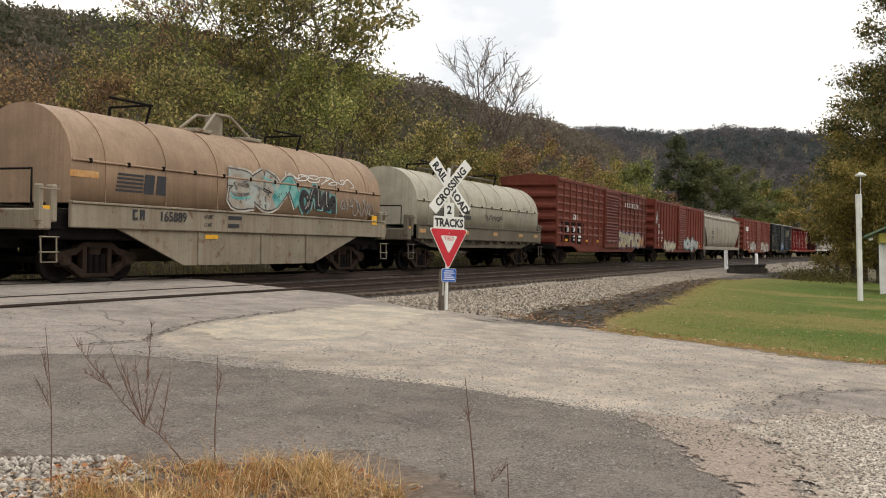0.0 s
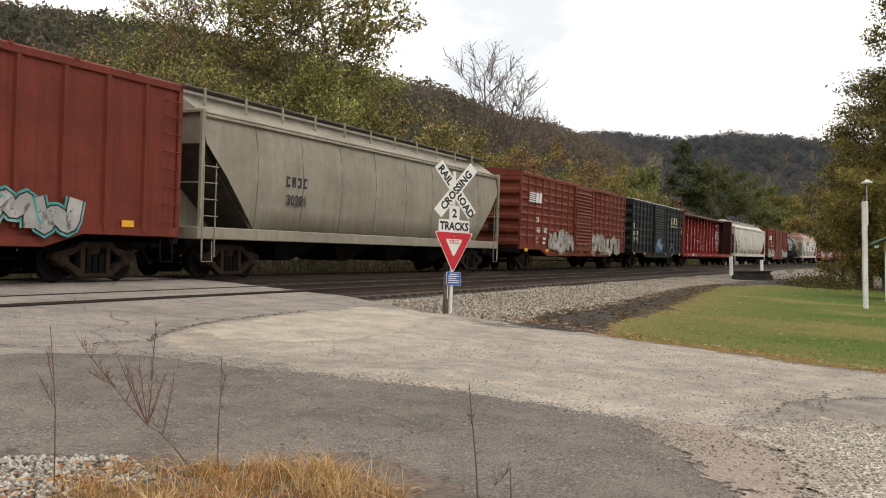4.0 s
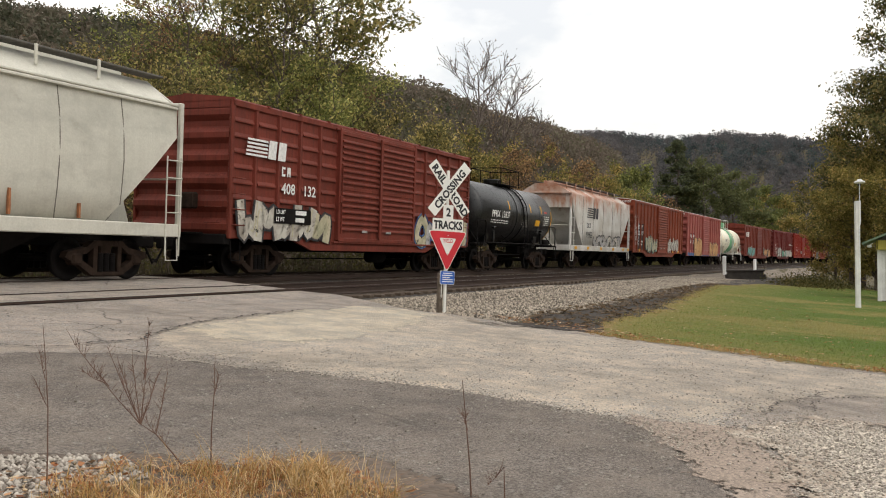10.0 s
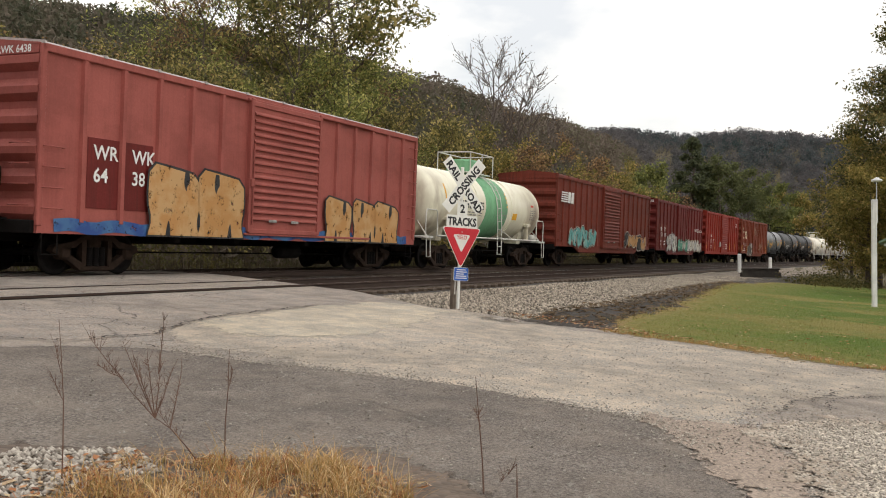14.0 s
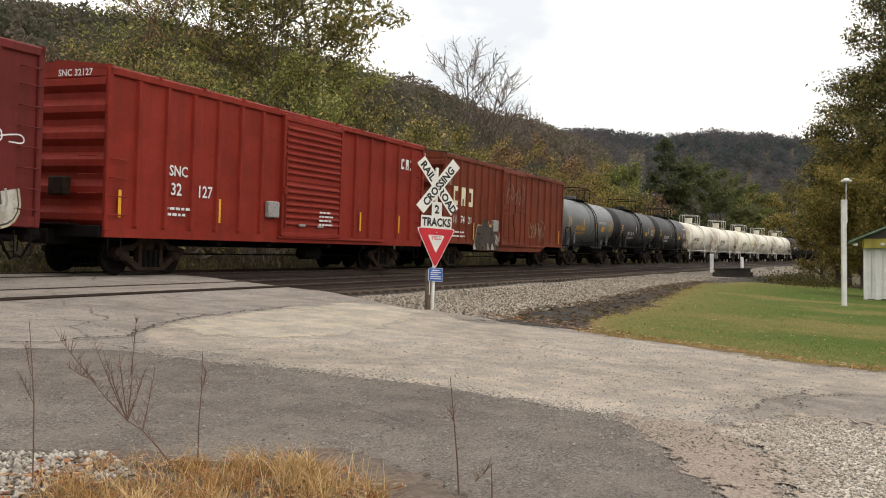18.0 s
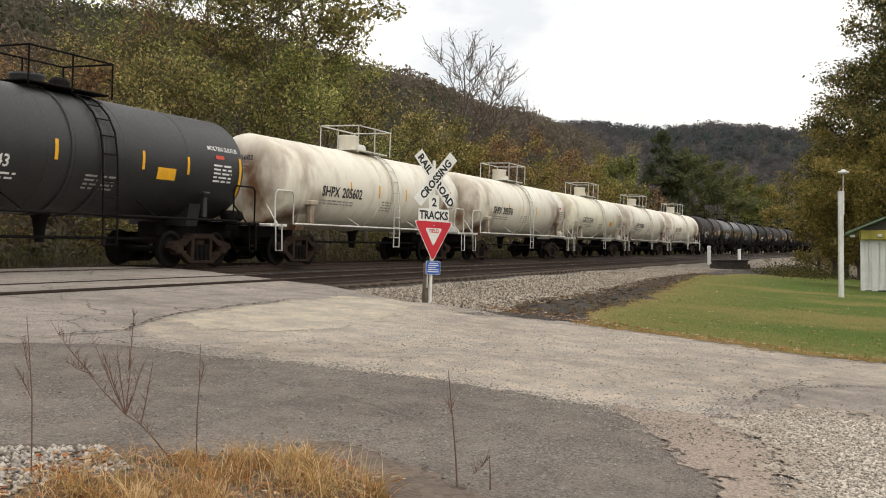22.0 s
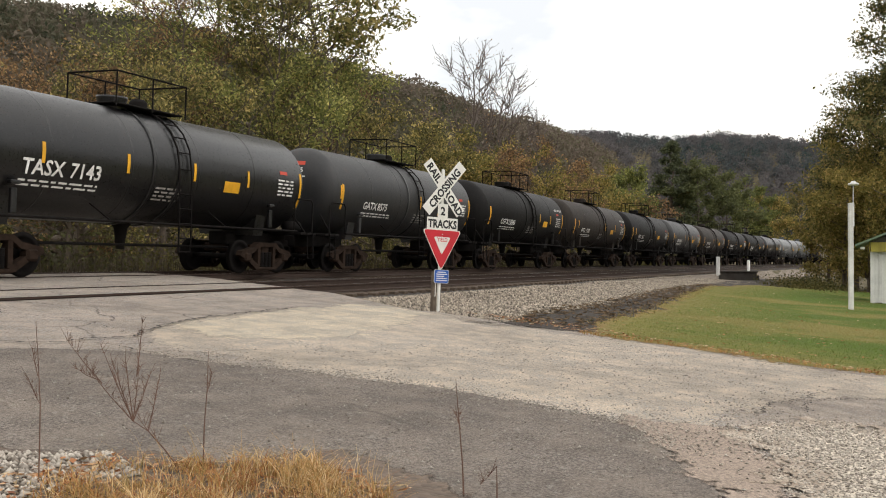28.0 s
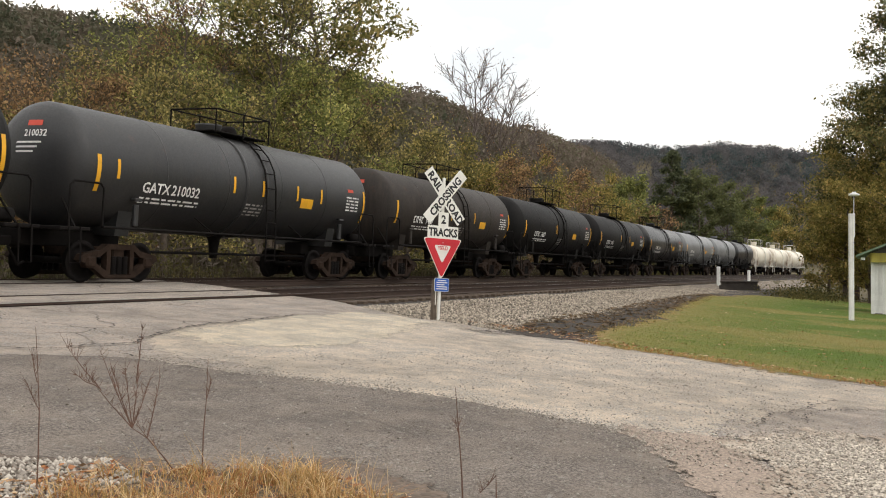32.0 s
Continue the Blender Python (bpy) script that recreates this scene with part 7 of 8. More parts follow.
    for i in range(3 if L < 16 else 4):
        nb = 3 if L < 16 else 4
        cx = (i - (nb - 1) / 2) * (L - 2 * slope - 2.0) / nb
        w = (L - 2 * slope - 2.0) / nb / 2 - 0.05
        bay = Shape().rings([[(cx - w, -1.3, 1.2), (cx + w, -1.3, 1.2), (cx + w, 1.3, 1.2), (cx - w, 1.3, 1.2)], [(cx - 0.3, -0.7, 0.45), (cx + 0.3, -0.7, 0.45), (cx + 0.3, 0.7, 0.45), (cx - 0.3, 0.7, 0.45)]], True, True, False)
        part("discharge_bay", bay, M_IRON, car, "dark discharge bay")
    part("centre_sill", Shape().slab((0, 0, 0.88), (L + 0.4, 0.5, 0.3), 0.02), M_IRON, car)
    running_gear(car, h, 1.85)
    return car


def coil_car(label, hood, base, L=14.6, round_top=3.78, frame=True, belly=True):
    """A coil car: a deep trough frame with a long round-topped hood."""
    car = thing("coil_car", label, "rail car")
    h = L / 2
    for s in (-1, 1):
        part("side_sill", Shape().slab((0.25, s * 1.50, 1.40), (L - 1.1, 0.10, 0.50), 0.02), base, car)
        part("sill_lip", Shape().slab((0.25, s * 1.53, 1.67), (L - 1.1, 0.12, 0.05), 0.01), base, car)
        if belly:
            b = [(-h + 2.2, 1.16), (-2.9, 0.34), (2.8, 0.34), (h - 1.9, 1.16)]
            part("belly_plate", Shape().prism(b, "y", s * 1.44 - 0.03, s * 1.44 + 0.03), base, car)
            for x in (-2.4, 0.2, 2.4):
                part("belly_rib", Shape().slab((x, s * 1.49, 0.75), (0.07, 0.05, 0.8), 0.01), base, car)
        else:
            b = [(-h + 0.6, 1.16), (-h + 2.4, 0.86), (h - 2.4, 0.86), (h - 0.6, 1.16)]
            part("belly_plate", Shape().prism(b, "y", s * 1.30 - 0.03, s * 1.30 + 0.03), base, car)
            for i in range(14):
                part("belly_rib", Shape().slab((-h + 1.2 + i * 0.95, s * 1.46, 1.12), (0.08, 0.14, 0.18), 0.02), base, car)
    hl = [-h + 0.9, h - 0.35]
    sec = [(-1.42, 1.66), (-1.42, 2.5)] + [(-1.42 * math.cos(a), 2.5 + (round_top - 2.5) * math.sin(a)) for a in [math.pi * i / 14 for i in range(1, 14)]] + [(1.42, 2.5), (1.42, 1.66)]
    part("hood", Shape().prism(sec[::-1], "x", hl[0], hl[1], True), hood, car, "long round-topped hood")
    for i in range(7):
        x = hl[0] + (hl[1] - hl[0]) * (i + 0.5) / 7
        o = [(y * 1.006, 2.5 + (z - 2.5) * 1.01 if z > 2.5 else z) for y, z in sec]
        part("hood_band", Shape().tube([(x, y, z) for y, z in o], 0.014, 4), hood, car)
    part("hood_seam", Shape().tube([(hl[0], -1.44, 2.55), (hl[1], -1.44, 2.55)], 0.028, 5), hood, car)
    for i in range(12):
        part("hood_clip", Shape().slab((hl[0] + 0.5 + i * 1.12, -1.45, 2.56), (0.07, 0.06, 0.10), 0.012), M_IRON, car)
    for x in (-3.3, 3.2):
        for y in (-0.55, 0.55):
            part("stand", Shape().tube([(x, y, round_top - 0.22), (x + 0.1, y * 1.15, round_top + 0.34)], 0.035, 6), M_IRON, car)
        part("stand_bar", Shape().tube([(x - 1.2, -0.6, round_top + 0.34), (x + 0.2, -0.6, round_top + 0.34)], 0.03, 5), M_IRON, car)
        part("stand_bar", Shape().tube([(x + 0.1, -0.62, round_top + 0.34), (x + 0.1, 0.62, round_top + 0.34)], 0.03, 5), M_IRON, car)
    if frame:
        for y in (-0.5, 0.5):
            part("lifting_leg", Shape().tube([(-1.2, y, round_top - 0.15), (-0.35, y * 0.6, round_top + 0.52), (0.3, y * 0.6, round_top + 0.52), (1.25, y, round_top - 0.15)], 0.045, 6), base, car, "pale lifting bracket")
        part("lifting_eye", Shape().slab((0, 0, round_top + 0.2), (0.16, 0.5, 0.72), 0.03), base, car)
        for x in (-1.1, 1.1):
            part("lifting_foot", Shape().slab((x, 0, round_top - 0.02), (0.7, 1.1, 0.10), 0.02), base, car)
    else:
        part("lifting_eye", Shape().tube([(-0.5, -0.1, round_top), (-0.4, -0.1, round_top + 0.5), (0.4, -0.1, round_top + 0.5), (0.5, -0.1, round_top)], 0.05, 6), base, car)
        part("walkway", Shape().slab((0, -0.25, round_top + 0.12), (7.5, 0.3, 0.06), 0.01), base, car)
    for s in (-1, 1):
        part("end_beam", Shape().slab((s * (h - 0.2), 0, 1.3), (0.3, 3.0, 0.42), 0.03), base, car)
        part("end_deck", Shape().slab((s * (h - 0.5), 0, 1.14), (0.8, 2.7, 0.06), 0.01), M_IRON, car)
        part("end_post", Shape().slab((s * (h - 0.40), -1.42, 1.62), (0.16, 0.2, 0.75), 0.03), base, car)
        part("end_post", Shape().slab((s * (h - 0.08), -1.42, 1.62), (0.10, 0.2, 0.75), 0.03), base, car)
        part("end_number_plate", Shape().slab((s * (h - 0.24), -1.45, 1.42), (0.3, 0.05, 0.3), 0.01), M_TAG, car, "yellow reflective plate")
        rungs(car, s * (h - 0.25), -1.5, (0.65, 0.95, 1.9), 0.42, base)
        stirrup(car, s * (h - 0.25), base)
        part("hand_rail", Shape().tube([(s * (h - 0.1), -1.2, 1.4), (s * (h - 0.1), -1.2, 2.3), (s * (h - 0.1), 0.6, 2.3)], 0.025, 5), M_IRON, car)
    part("trough", Shape().slab((0, 0, 1.2), (L - 0.8, 2.6, 0.6), 0.05), M_IRON, car)
    part("centre_sill", Shape().slab((0, 0, 0.88), (L + 0.4, 0.5, 0.34), 0.02), M_IRON, car)
    running_gear(car, h, 2.0)
    return car


def centre_beam(label, L, mat, dark):
    """A centre-beam flat car: a pierced wall of plates down the middle between two bulkheads."""
    car = thing("centre_beam_car", label, "rail car")
    h = L / 2
    part("deck", Shape().slab((0, 0, 1.08), (L, 2.9, 0.12), 0.02), mat, car)
    for s in (-1, 1):
        part("side_sill", Shape().slab((0, s * 1.46, 0.98), (L, 0.08, 0.34), 0.015), mat, car)
    for i in range(int(L / 1.2)):
        part("winch", Shape().slab((-h + 0.9 + i * 1.2, -1.55, 0.86), (0.22, 0.14, 0.14), 0.03), M_IRON, car)
    part("centre_sill", Shape().slab((0, 0, 0.84), (L + 0.4, 0.5, 0.4), 0.02), M_IRON, car)
    n, x0, x1 = 13, -h + 1.6, h - 2.4
    w = (x1 - x0) / n
    z0, z1 = 1.14, 4.45
    hole = Shape()
    ov, rc = [], []
    for k in range(32):
        a = 2 * math.pi * (k + 0.5) / 32
        c, s = math.cos(a), math.sin(a)
        ov.append((0.40 * c, 2.76 + 0.86 * math.copysign(abs(s) ** 0.8, s)))
        t = min(w / 2 / max(abs(c), 1e-6), (z1 - z0) / 2 / max(abs(s), 1e-6))
        rc.append((t * c, (z0 + z1) / 2 + t * s))
    v = [(x, y, z) for y in (-0.05, 0.05) for x, z in ov + rc]
    f = [(k, 32 + k, 32 + (k + 1) % 32, (k + 1) % 32) for k in range(32)]
    f += [(64 + k, 64 + (k + 1) % 32, 96 + (k + 1) % 32, 96 + k) for k in range(32)]
    f += [(k, (k + 1) % 32, 64 + (k + 1) % 32, 64 + k) for k in range(32)]
    hole.add(v, f)
    hole = hole.mesh("pierced_plate")
    post = Shape().prism([(-0.10, -0.05), (-0.06, -0.24), (0.06, -0.24), (0.10, -0.05)], "z", z0, z1).mesh("riser_post")
    for i in range(n):
        part("pierced_plate", hole, mat, car, "plate with an oval hole", pose(x0 + (i + 0.5) * w, 0, 0))
    peel = [Shape() for _ in range(4)]
    for j, sh in enumerate(peel):
        rng = random.Random(50 + j)
        z = 1.5
        while z < 4.2:
            d = rng.uniform(0.04, 0.28)
            a = rng.uniform(-0.062, 0.03)
            sh.prism(blob(rng, a, z + d / 2, rng.uniform(0.05, 0.15), d, 8)[::-1], "y", -0.248, -0.2415)
            z += d * rng.uniform(0.45, 1.15) + rng.choice((0.0, 0.0, 0.0, 0.05, 0.25))
    peel = [s.mesh("peeling_strip") for s in peel]
    for i in range(n + 1):
        part("riser_post", post, mat, car, "", pose(x0 + i * w, 0, 0))
        part("peeling_strip", peel[i % 4], M_WHITE, car, "white peeling padding strip", pose(x0 + i * w, 0, 0), "stuff")
    for i in range(5):
        part("riser_post", post, mat, car, "", pose(x1 + 0.35 * (i + 1), 0, 0))
        part("peeling_strip", peel[(i + 1) % 4], M_WHITE, car, "white peeling padding strip", pose(x1 + 0.35 * (i + 1), 0, 0), "stuff")
    for a, b in ((-h + 0.35, x0), (x1, h - 0.35)):
        part("solid_plate", Shape().box(a, b, -0.05, 0.05, z0, z1), mat, car)
    part("top_chord", Shape().prism([(-0.62, z1 + 0.02), (0.62, z1 + 0.02), (0.4, z1 + 0.16), (-0.4, z1 + 0.16)], "x", -h + 0.3, h - 0.3), dark, car, "dark top chord")
    part("chord_lip", Shape().slab((0, -0.62, z1 - 0.02), (L - 0.6, 0.05, 0.14), 0.01), dark, car)
    for s in (-1, 1):
        part("bulkhead", Shape().slab((s * (h - 0.25), 0, 2.72), (0.14, 2.9, 3.5), 0.02), dark, car, "dark ribbed end bulkhead")
        for y in (-1.38, -0.7, 0.0, 0.7, 1.38):
            part("bulkhead_rib", Shape().slab((s * (h - 0.08), y, 2.72), (0.22, 0.14, 3.5), 0.02), mat if abs(y) > 1 else dark, car)
            part("bulkhead_rib", Shape().slab((s * (h - 0.42), y, 2.72), (0.22, 0.14, 3.5), 0.02), dark, car)
        part("bulkhead_cap", Shape().slab((s * (h - 0.25), 0, 4.48), (0.55, 3.0, 0.1), 0.02), dark, car)
        rungs(car, s * (h - 0.25), -1.48, (1.4, 1.8, 2.2, 2.6, 3.0, 3.4), 0.42, mat)
        stirrup(car, s * (h - 0.35))
    part("cable", Shape().tube([(-1.6, -0.5, 2.3), (-1.0, -0.6, 2.35), (0.2, -0.7, 1.9), (0.8, -0.6, 1.4)], 0.03, 6), M_GREY, car, "loose tie-down cable")
    tags(car, [-h + 2 + i * 3.2 for i in range(7)], -1.505, 0.93)
    running_gear(car, h, 2.0)
    return car


# paints
P_SOU = paint("oxide_brown_paint", (0.165, 0.042, 0.027), 0.30, 0.45)
P_NS = paint("oxide_red_paint", (0.19, 0.046, 0.027), 0.28, 0.5)
P_NS2 = paint("dark_oxide_paint", (0.185, 0.039, 0.025), 0.25, 0.55)
P_NSR = paint("dull_red_paint", (0.17, 0.036, 0.023), 0.28, 0.4)
P_CSX = paint("black_green_paint", (0.01744, 0.0204, 0.02059), 0.10, 0.45)
P_CB = paint("crimson_paint", (0.225, 0.021, 0.017), 0.35, 0.6)
P_CBD = paint("dark_crimson_paint", (0.051, 0.015, 0.0136), 0.15, 0.4)
P_BK = paint("rust_brown_paint", (0.25, 0.056, 0.027), 0.30, 0.4)
P_PINK = paint("faded_pink_red_paint", (0.34, 0.095, 0.078), 0.1, 0.18)
P_BK2 = paint("maroon_paint", (0.15, 0.022, 0.019), 0.22, 0.4)
P_RED = paint("bright_red_paint", (0.25, 0.026, 0.015), 0.12, 0.3)
P_KCS = paint("orange_brown_paint", (0.205, 0.044, 0.021), 0.6, 0.75)
P_HOPT = paint("tan_grey_paint", (0.32, 0.286, 0.224), 0.12, 0.5, (0.14, 0.11, 0.08))
P_HOPW = paint("pale_grey_paint", (0.56, 0.54, 0.465), 0.12, 0.14, (0.3, 0.26, 0.2))


def rusting_white(name):
    """White hopper paint, with orange rust washed down from the roof in long smears."""
    k = Nodes(name, 0.6, 0, 0.2)
    sep = k.n.new("ShaderNodeSeparateXYZ")
    k.l.new(k.co, sep.inputs[0])
    c = k.mix(k.noise(0.8, 5, 0.6, None, 0.4, 0.7), (0.66, 0.64, 0.60), (0.48, 0.44, 0.38))
    streak = k.noise(1.0, 6, 0.65, k.scaled((2.5, 2.5, 0.3)), 0.3, 0.7)
    reach = k.math("ADD", sep.outputs[2], k.math("MULTIPLY", streak, 1.1))
    smear = k.math("MULTIPLY", k.ramp(reach, 3.75, 4.35), k.noise(0.5, 5, 0.6, None, 0.36, 0.56))
    rust = k.mix(k.noise(3, 6, 0.65, None, 0.35, 0.65), (0.36, 0.12, 0.055), (0.46, 0.27, 0.19))
    c = k.mix(k.math("MULTIPLY", smear, 0.95), c, rust)
    c = k.mix(k.math("MULTIPLY", k.noise(2.2, 8, 0.7, None, 0.6, 0.68), 0.8), c, (0.24, 0.10, 0.05))
    c = k.mix(k.math("MULTIPLY", k.noise(1.0, 5, 0.7, k.scaled((12, 12, 0.6)), 0.55, 0.78), 0.4), c, (0.26, 0.21, 0.16))
    k.colour(c)
    return k.bump(k.noise(6, 5), 0.15, 0.012).m


P_HOPN = rusting_white("rust_stained_white_paint")
P_TANK = paint("black_tank_paint", (0.0055, 0.0055, 0.006), 0.05, 0.30, (0.022, 0.019, 0.016), 0.34)
P_TANKG = paint("charcoal_tank_paint", (0.018, 0.018, 0.019), 0.12, 0.4, (0.035, 0.03, 0.025), 0.50)
P_TANKB = paint("brown_black_tank_paint", (0.032, 0.027, 0.024), 0.16, 0.5, (0.07, 0.055, 0.043), 0.60)
P_TANKM = paint("matte_black_tank_paint", (0.0095, 0.009, 0.0088), 0.06, 0.35, (0.024, 0.02, 0.017), 0.58)
P_TANKL = paint("light_grey_tank_paint", (0.15, 0.157, 0.160), 0.10, 0.5, (0.09, 0.08, 0.07), 0.40)


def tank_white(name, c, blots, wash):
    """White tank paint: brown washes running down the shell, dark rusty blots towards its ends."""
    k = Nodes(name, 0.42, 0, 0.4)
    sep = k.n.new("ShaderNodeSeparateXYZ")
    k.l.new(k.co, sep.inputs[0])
    run = k.noise(1.0, 6, 0.65, k.scaled((2.2, 2.2, 0.25)), 0.52, 0.80)
    col = k.mix(k.math("MULTIPLY", run, wash), c, (0.42, 0.32, 0.20))
    drip = k.noise(1.0, 6, 0.7, k.scaled((7.0, 7.0, 0.4)), 0.60, 0.80)
    col = k.mix(k.math("MULTIPLY", drip, 0.5 * wash), col, (0.22, 0.14, 0.08))
    old = k.noise(0.55, 6, 0.7, None, 0.46, 0.72)
    col = k.mix(k.math("MULTIPLY", old, 0.7 * wash), col, (0.46, 0.38, 0.26))
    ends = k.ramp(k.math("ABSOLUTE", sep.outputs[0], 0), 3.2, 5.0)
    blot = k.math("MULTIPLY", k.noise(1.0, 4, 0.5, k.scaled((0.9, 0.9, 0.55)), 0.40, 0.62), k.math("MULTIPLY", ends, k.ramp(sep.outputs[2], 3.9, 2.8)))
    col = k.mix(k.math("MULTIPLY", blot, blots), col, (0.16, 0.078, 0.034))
    col = k.mix(k.math("MULTIPLY", k.noise(5, 8, 0.7, None, 0.66, 0.74), 0.7 * wash), col, (0.25, 0.12, 0.06))
    k.colour(col)
    k.rough(k.math("ADD", 0.36, k.math("MULTIPLY", run, 0.3)))
    k.bump(k.noise(3, 4), 0.08, 0.02)
    return k.m


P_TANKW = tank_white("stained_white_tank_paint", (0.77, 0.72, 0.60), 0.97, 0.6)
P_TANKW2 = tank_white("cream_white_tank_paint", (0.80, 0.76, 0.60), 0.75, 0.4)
P_WTRIM = paint("white_rail_paint", (0.70, 0.68, 0.62), 0.2, 0.4)
P_GREEN = paint("mint_green_paint", (0.21, 0.45, 0.25), 0.1, 0.3)
P_HOODT = paint("tan_hood_paint", (0.33, 0.225, 0.148), 0.25, 0.5, (0.13, 0.085, 0.06))
P_BASET = paint("grey_tan_paint", (0.27, 0.235, 0.175), 0.95, 0.6, (0.17, 0.085, 0.05))
P_HOODW = paint("pale_hood_paint", (0.40, 0.37, 0.29), 0.2, 0.5, (0.16, 0.12, 0.08))
P_BASED = paint("dull_grey_paint", (0.15, 0.128, 0.095), 0.4, 0.6, (0.06, 0.045, 0.03))

TRAIN = []  # each car with the place of its middle on the line at the start


def roll(car, a, b):
    TRAIN.append((car, (a + b) / 2))
    return car


# 0 coil cars
c = roll(coil_car("tan coil car with a round hood, graffiti and rust streaks", P_HOODT, P_BASET), 13.75, 28.35)
herald(c, -5.15, 1.95, 0.44, -1.43, M_NAVY)
number(c, "165889", 0.23, -3.9, -1.565, 1.36, M_NAVY)
mark(c, -4.75, -1.565, 1.36, 2, 0.23, M_NAVY)
load_data(c, -2.3, -1.562, 1.48, M_NAVY, 0.09)
graffiti(c, -1.2, 2.0, 1.75, 2.85, -1.44, 3, G_TAUPE, G_WHITE, 3, G_TEAL)
graffiti(c, 2.1, 4.0, 1.75, 2.6, -1.452, 4, G_BLACK, G_TEAL, 4, G_WHITE)
scrawl(c, 4.3, 6.4, 1.75, 2.4, -1.44, M_GREY, 5)
scrawl(c, 1.4, 5.2, 2.62, 2.95, -1.42, M_WHITE, 6, 22)
tags(c, [6.3], -1.565, 1.55, 0.34, 0.3)
tags(c, [-1.9], -1.48, 0.98, 0.5, 0.1)
tags(c, [-6.05], -1.43, 2.2, 0.8, 0.14, G_GOLD)
c = roll(coil_car("pale grey coil car with a round hood", P_HOODW, P_BASED, 14.6, 3.78, False, False), 29.9, 44.5)
herald(c, -5.0, 1.95, 0.40, -1.43, M_NAVY)
bars(c, -2.6, -1.43, 2.2, 1.1, 1, M_NAVY, 0.2, 0.16, 2)
bars(c, -2.6, -1.43, 1.98, 1.3, 1, M_NAVY, 0.2, 0.16, 3)
mark(c, -5.0, -1.565, 1.36, 2, 0.25, M_NAVY)
number(c, "164060", 0.25, -4.4, -1.565, 1.34, M_NAVY)
scrawl(c, 0.2, 2.2, 1.95, 2.3, -1.43, M_NAVY, 8)
scrawl(c, 3.6, 6.2, 2.0, 2.9, -1.43, M_GREY, 9)
tags(c, [-6.2, -2.2, 1.0, 4.2, 6.3], -1.565, 1.38, 0.5, 0.14, G_GOLD)
roll(copy_thing(c, Matrix()), -2.6, 12.0)

# boxcars and covered hoppers
Y = -1.535
c = roll(boxcar("long brown boxcar with white lettering and yellow graffiti", 20.0, P_SOU, (9.0, 12.2), (8, 7), 7), 46.8, 66.8)
mark(c, -7.2, Y - 0.05, 2.45, 3, 0.28, M_WHITE)
part("number_panel", Shape().box(-9.2, -5.1, Y - 0.006, Y - 0.001, 1.15, 2.3), M_IRON, c, "black number panel")
for i, (t, x) in enumerate((("56", -8.45), ("54", -7.35), ("71", -6.25))):
    number(c, t, 0.30, x, Y - 0.07, 1.78, M_WHITE)
mark(c, 3.9, Y - 0.08, 3.6, 8, 0.30, M_WHITE, 0.85)
graffiti(c, 2.2, 9.0, 0.9, 2.15, Y - 0.085, 7, G_CREAM, G_PURPLE, 12, G_GOLD)
load_data(c, -7.3, Y - 0.07, 1.5, M_WHITE, 0.11)
tags(c, [-8.4, -4.6, -2.3], Y - 0.05, 1.28, 0.4, 0.12)
c = roll(boxcar("brown-red boxcar with a corrugated door and teal graffiti", 19.3, P_NSR, (8.0, 11.2), (8, 7), 0, end_text="463334"), 69.7, 89.0)
graffiti(c, 0.6, 6.4, 0.85, 2.0, Y - 0.15, 6, G_GREY, G_TEAL, 13, G_BLACK)
graffiti(c, -6.6, -2.6, 0.8, 1.7, Y - 0.09, 6, G_CREAM, G_GREY, 14)
mark(c, -8.45, Y - 0.02, 2.55, 2, 0.24, M_WHITE)
number(c, "463", 0.26, -8.48, Y - 0.02, 2.1, M_WHITE)
number(c, "334", 0.26, -7.5, Y - 0.02, 2.1, M_WHITE)
tags(c, [-8.4, -0.9, 8.0], Y - 0.05, 1.2, 0.36, 0.14)
load_data(c, -8.45, Y - 0.02, 1.75, M_WHITE, 0.10)
scrawl(c, -9.4, -8.75, 2.7, 3.9, Y - 0.06, M_WHITE, 61, 7, 0.014)
c = roll(hopper("tan-grey covered hopper with rounded sides", 19.6, P_HOPT, 4.62, 8), 89.8, 109.4)
number(c, "30281", 0.30, -6.2, -1.56, 2.0, M_NAVY)
mark(c, -6.2, -1.56, 2.5, 4, 0.28, M_NAVY)
c = roll(boxcar("oxide red boxcar with white emblem and pale graffiti", 18.9, P_NS, (8.1, 11.3), (8, 8), 8), 112.0, 130.9)
herald(c, -8.5, 3.2, 0.48, Y - 0.085, M_WHITE)
mark(c, -7.4, Y - 0.05, 2.3, 2, 0.25, M_WHITE)
number(c, "463", 0.26, -7.25, Y - 0.045, 1.82, M_WHITE)
number(c, "472", 0.26, -6.2, Y - 0.045, 1.82, M_WHITE)
graffiti(c, -5.4, -1.6, 0.85, 2.1, Y - 0.09, 5, G_WHITE, G_CREAM, 15, G_GREY)
graffiti(c, 1.9, 8.0, 0.8, 2.05, Y - 0.09, 7, G_WHITE, G_CREAM, 16, M_GREY)
load_data(c, -7.4, Y - 0.06, 1.5, M_WHITE, 0.10)
tags(c, [-8.6, -5.6, 0.2, 1.9, 4.2, 8.2], Y - 0.05, 0.92, 0.42, 0.14)
c = roll(boxcar("black-green boxcar with faded yellow lettering and blue graffiti", 15.9, P_CSX, (6.0, 9.2), (6, 6), 6, roofmat=plain("silver_roof", (0.52, 0.51, 0.49), 0.5, 0.3)), 132.9, 148.8)
mark(c, 3.7, Y - 0.08, 3.25, 3, 0.52, M_CREAM, 0.75)
mark(c, -7.55, Y - 0.02, 2.2, 2, 0.26, M_CREAM, 0.4)
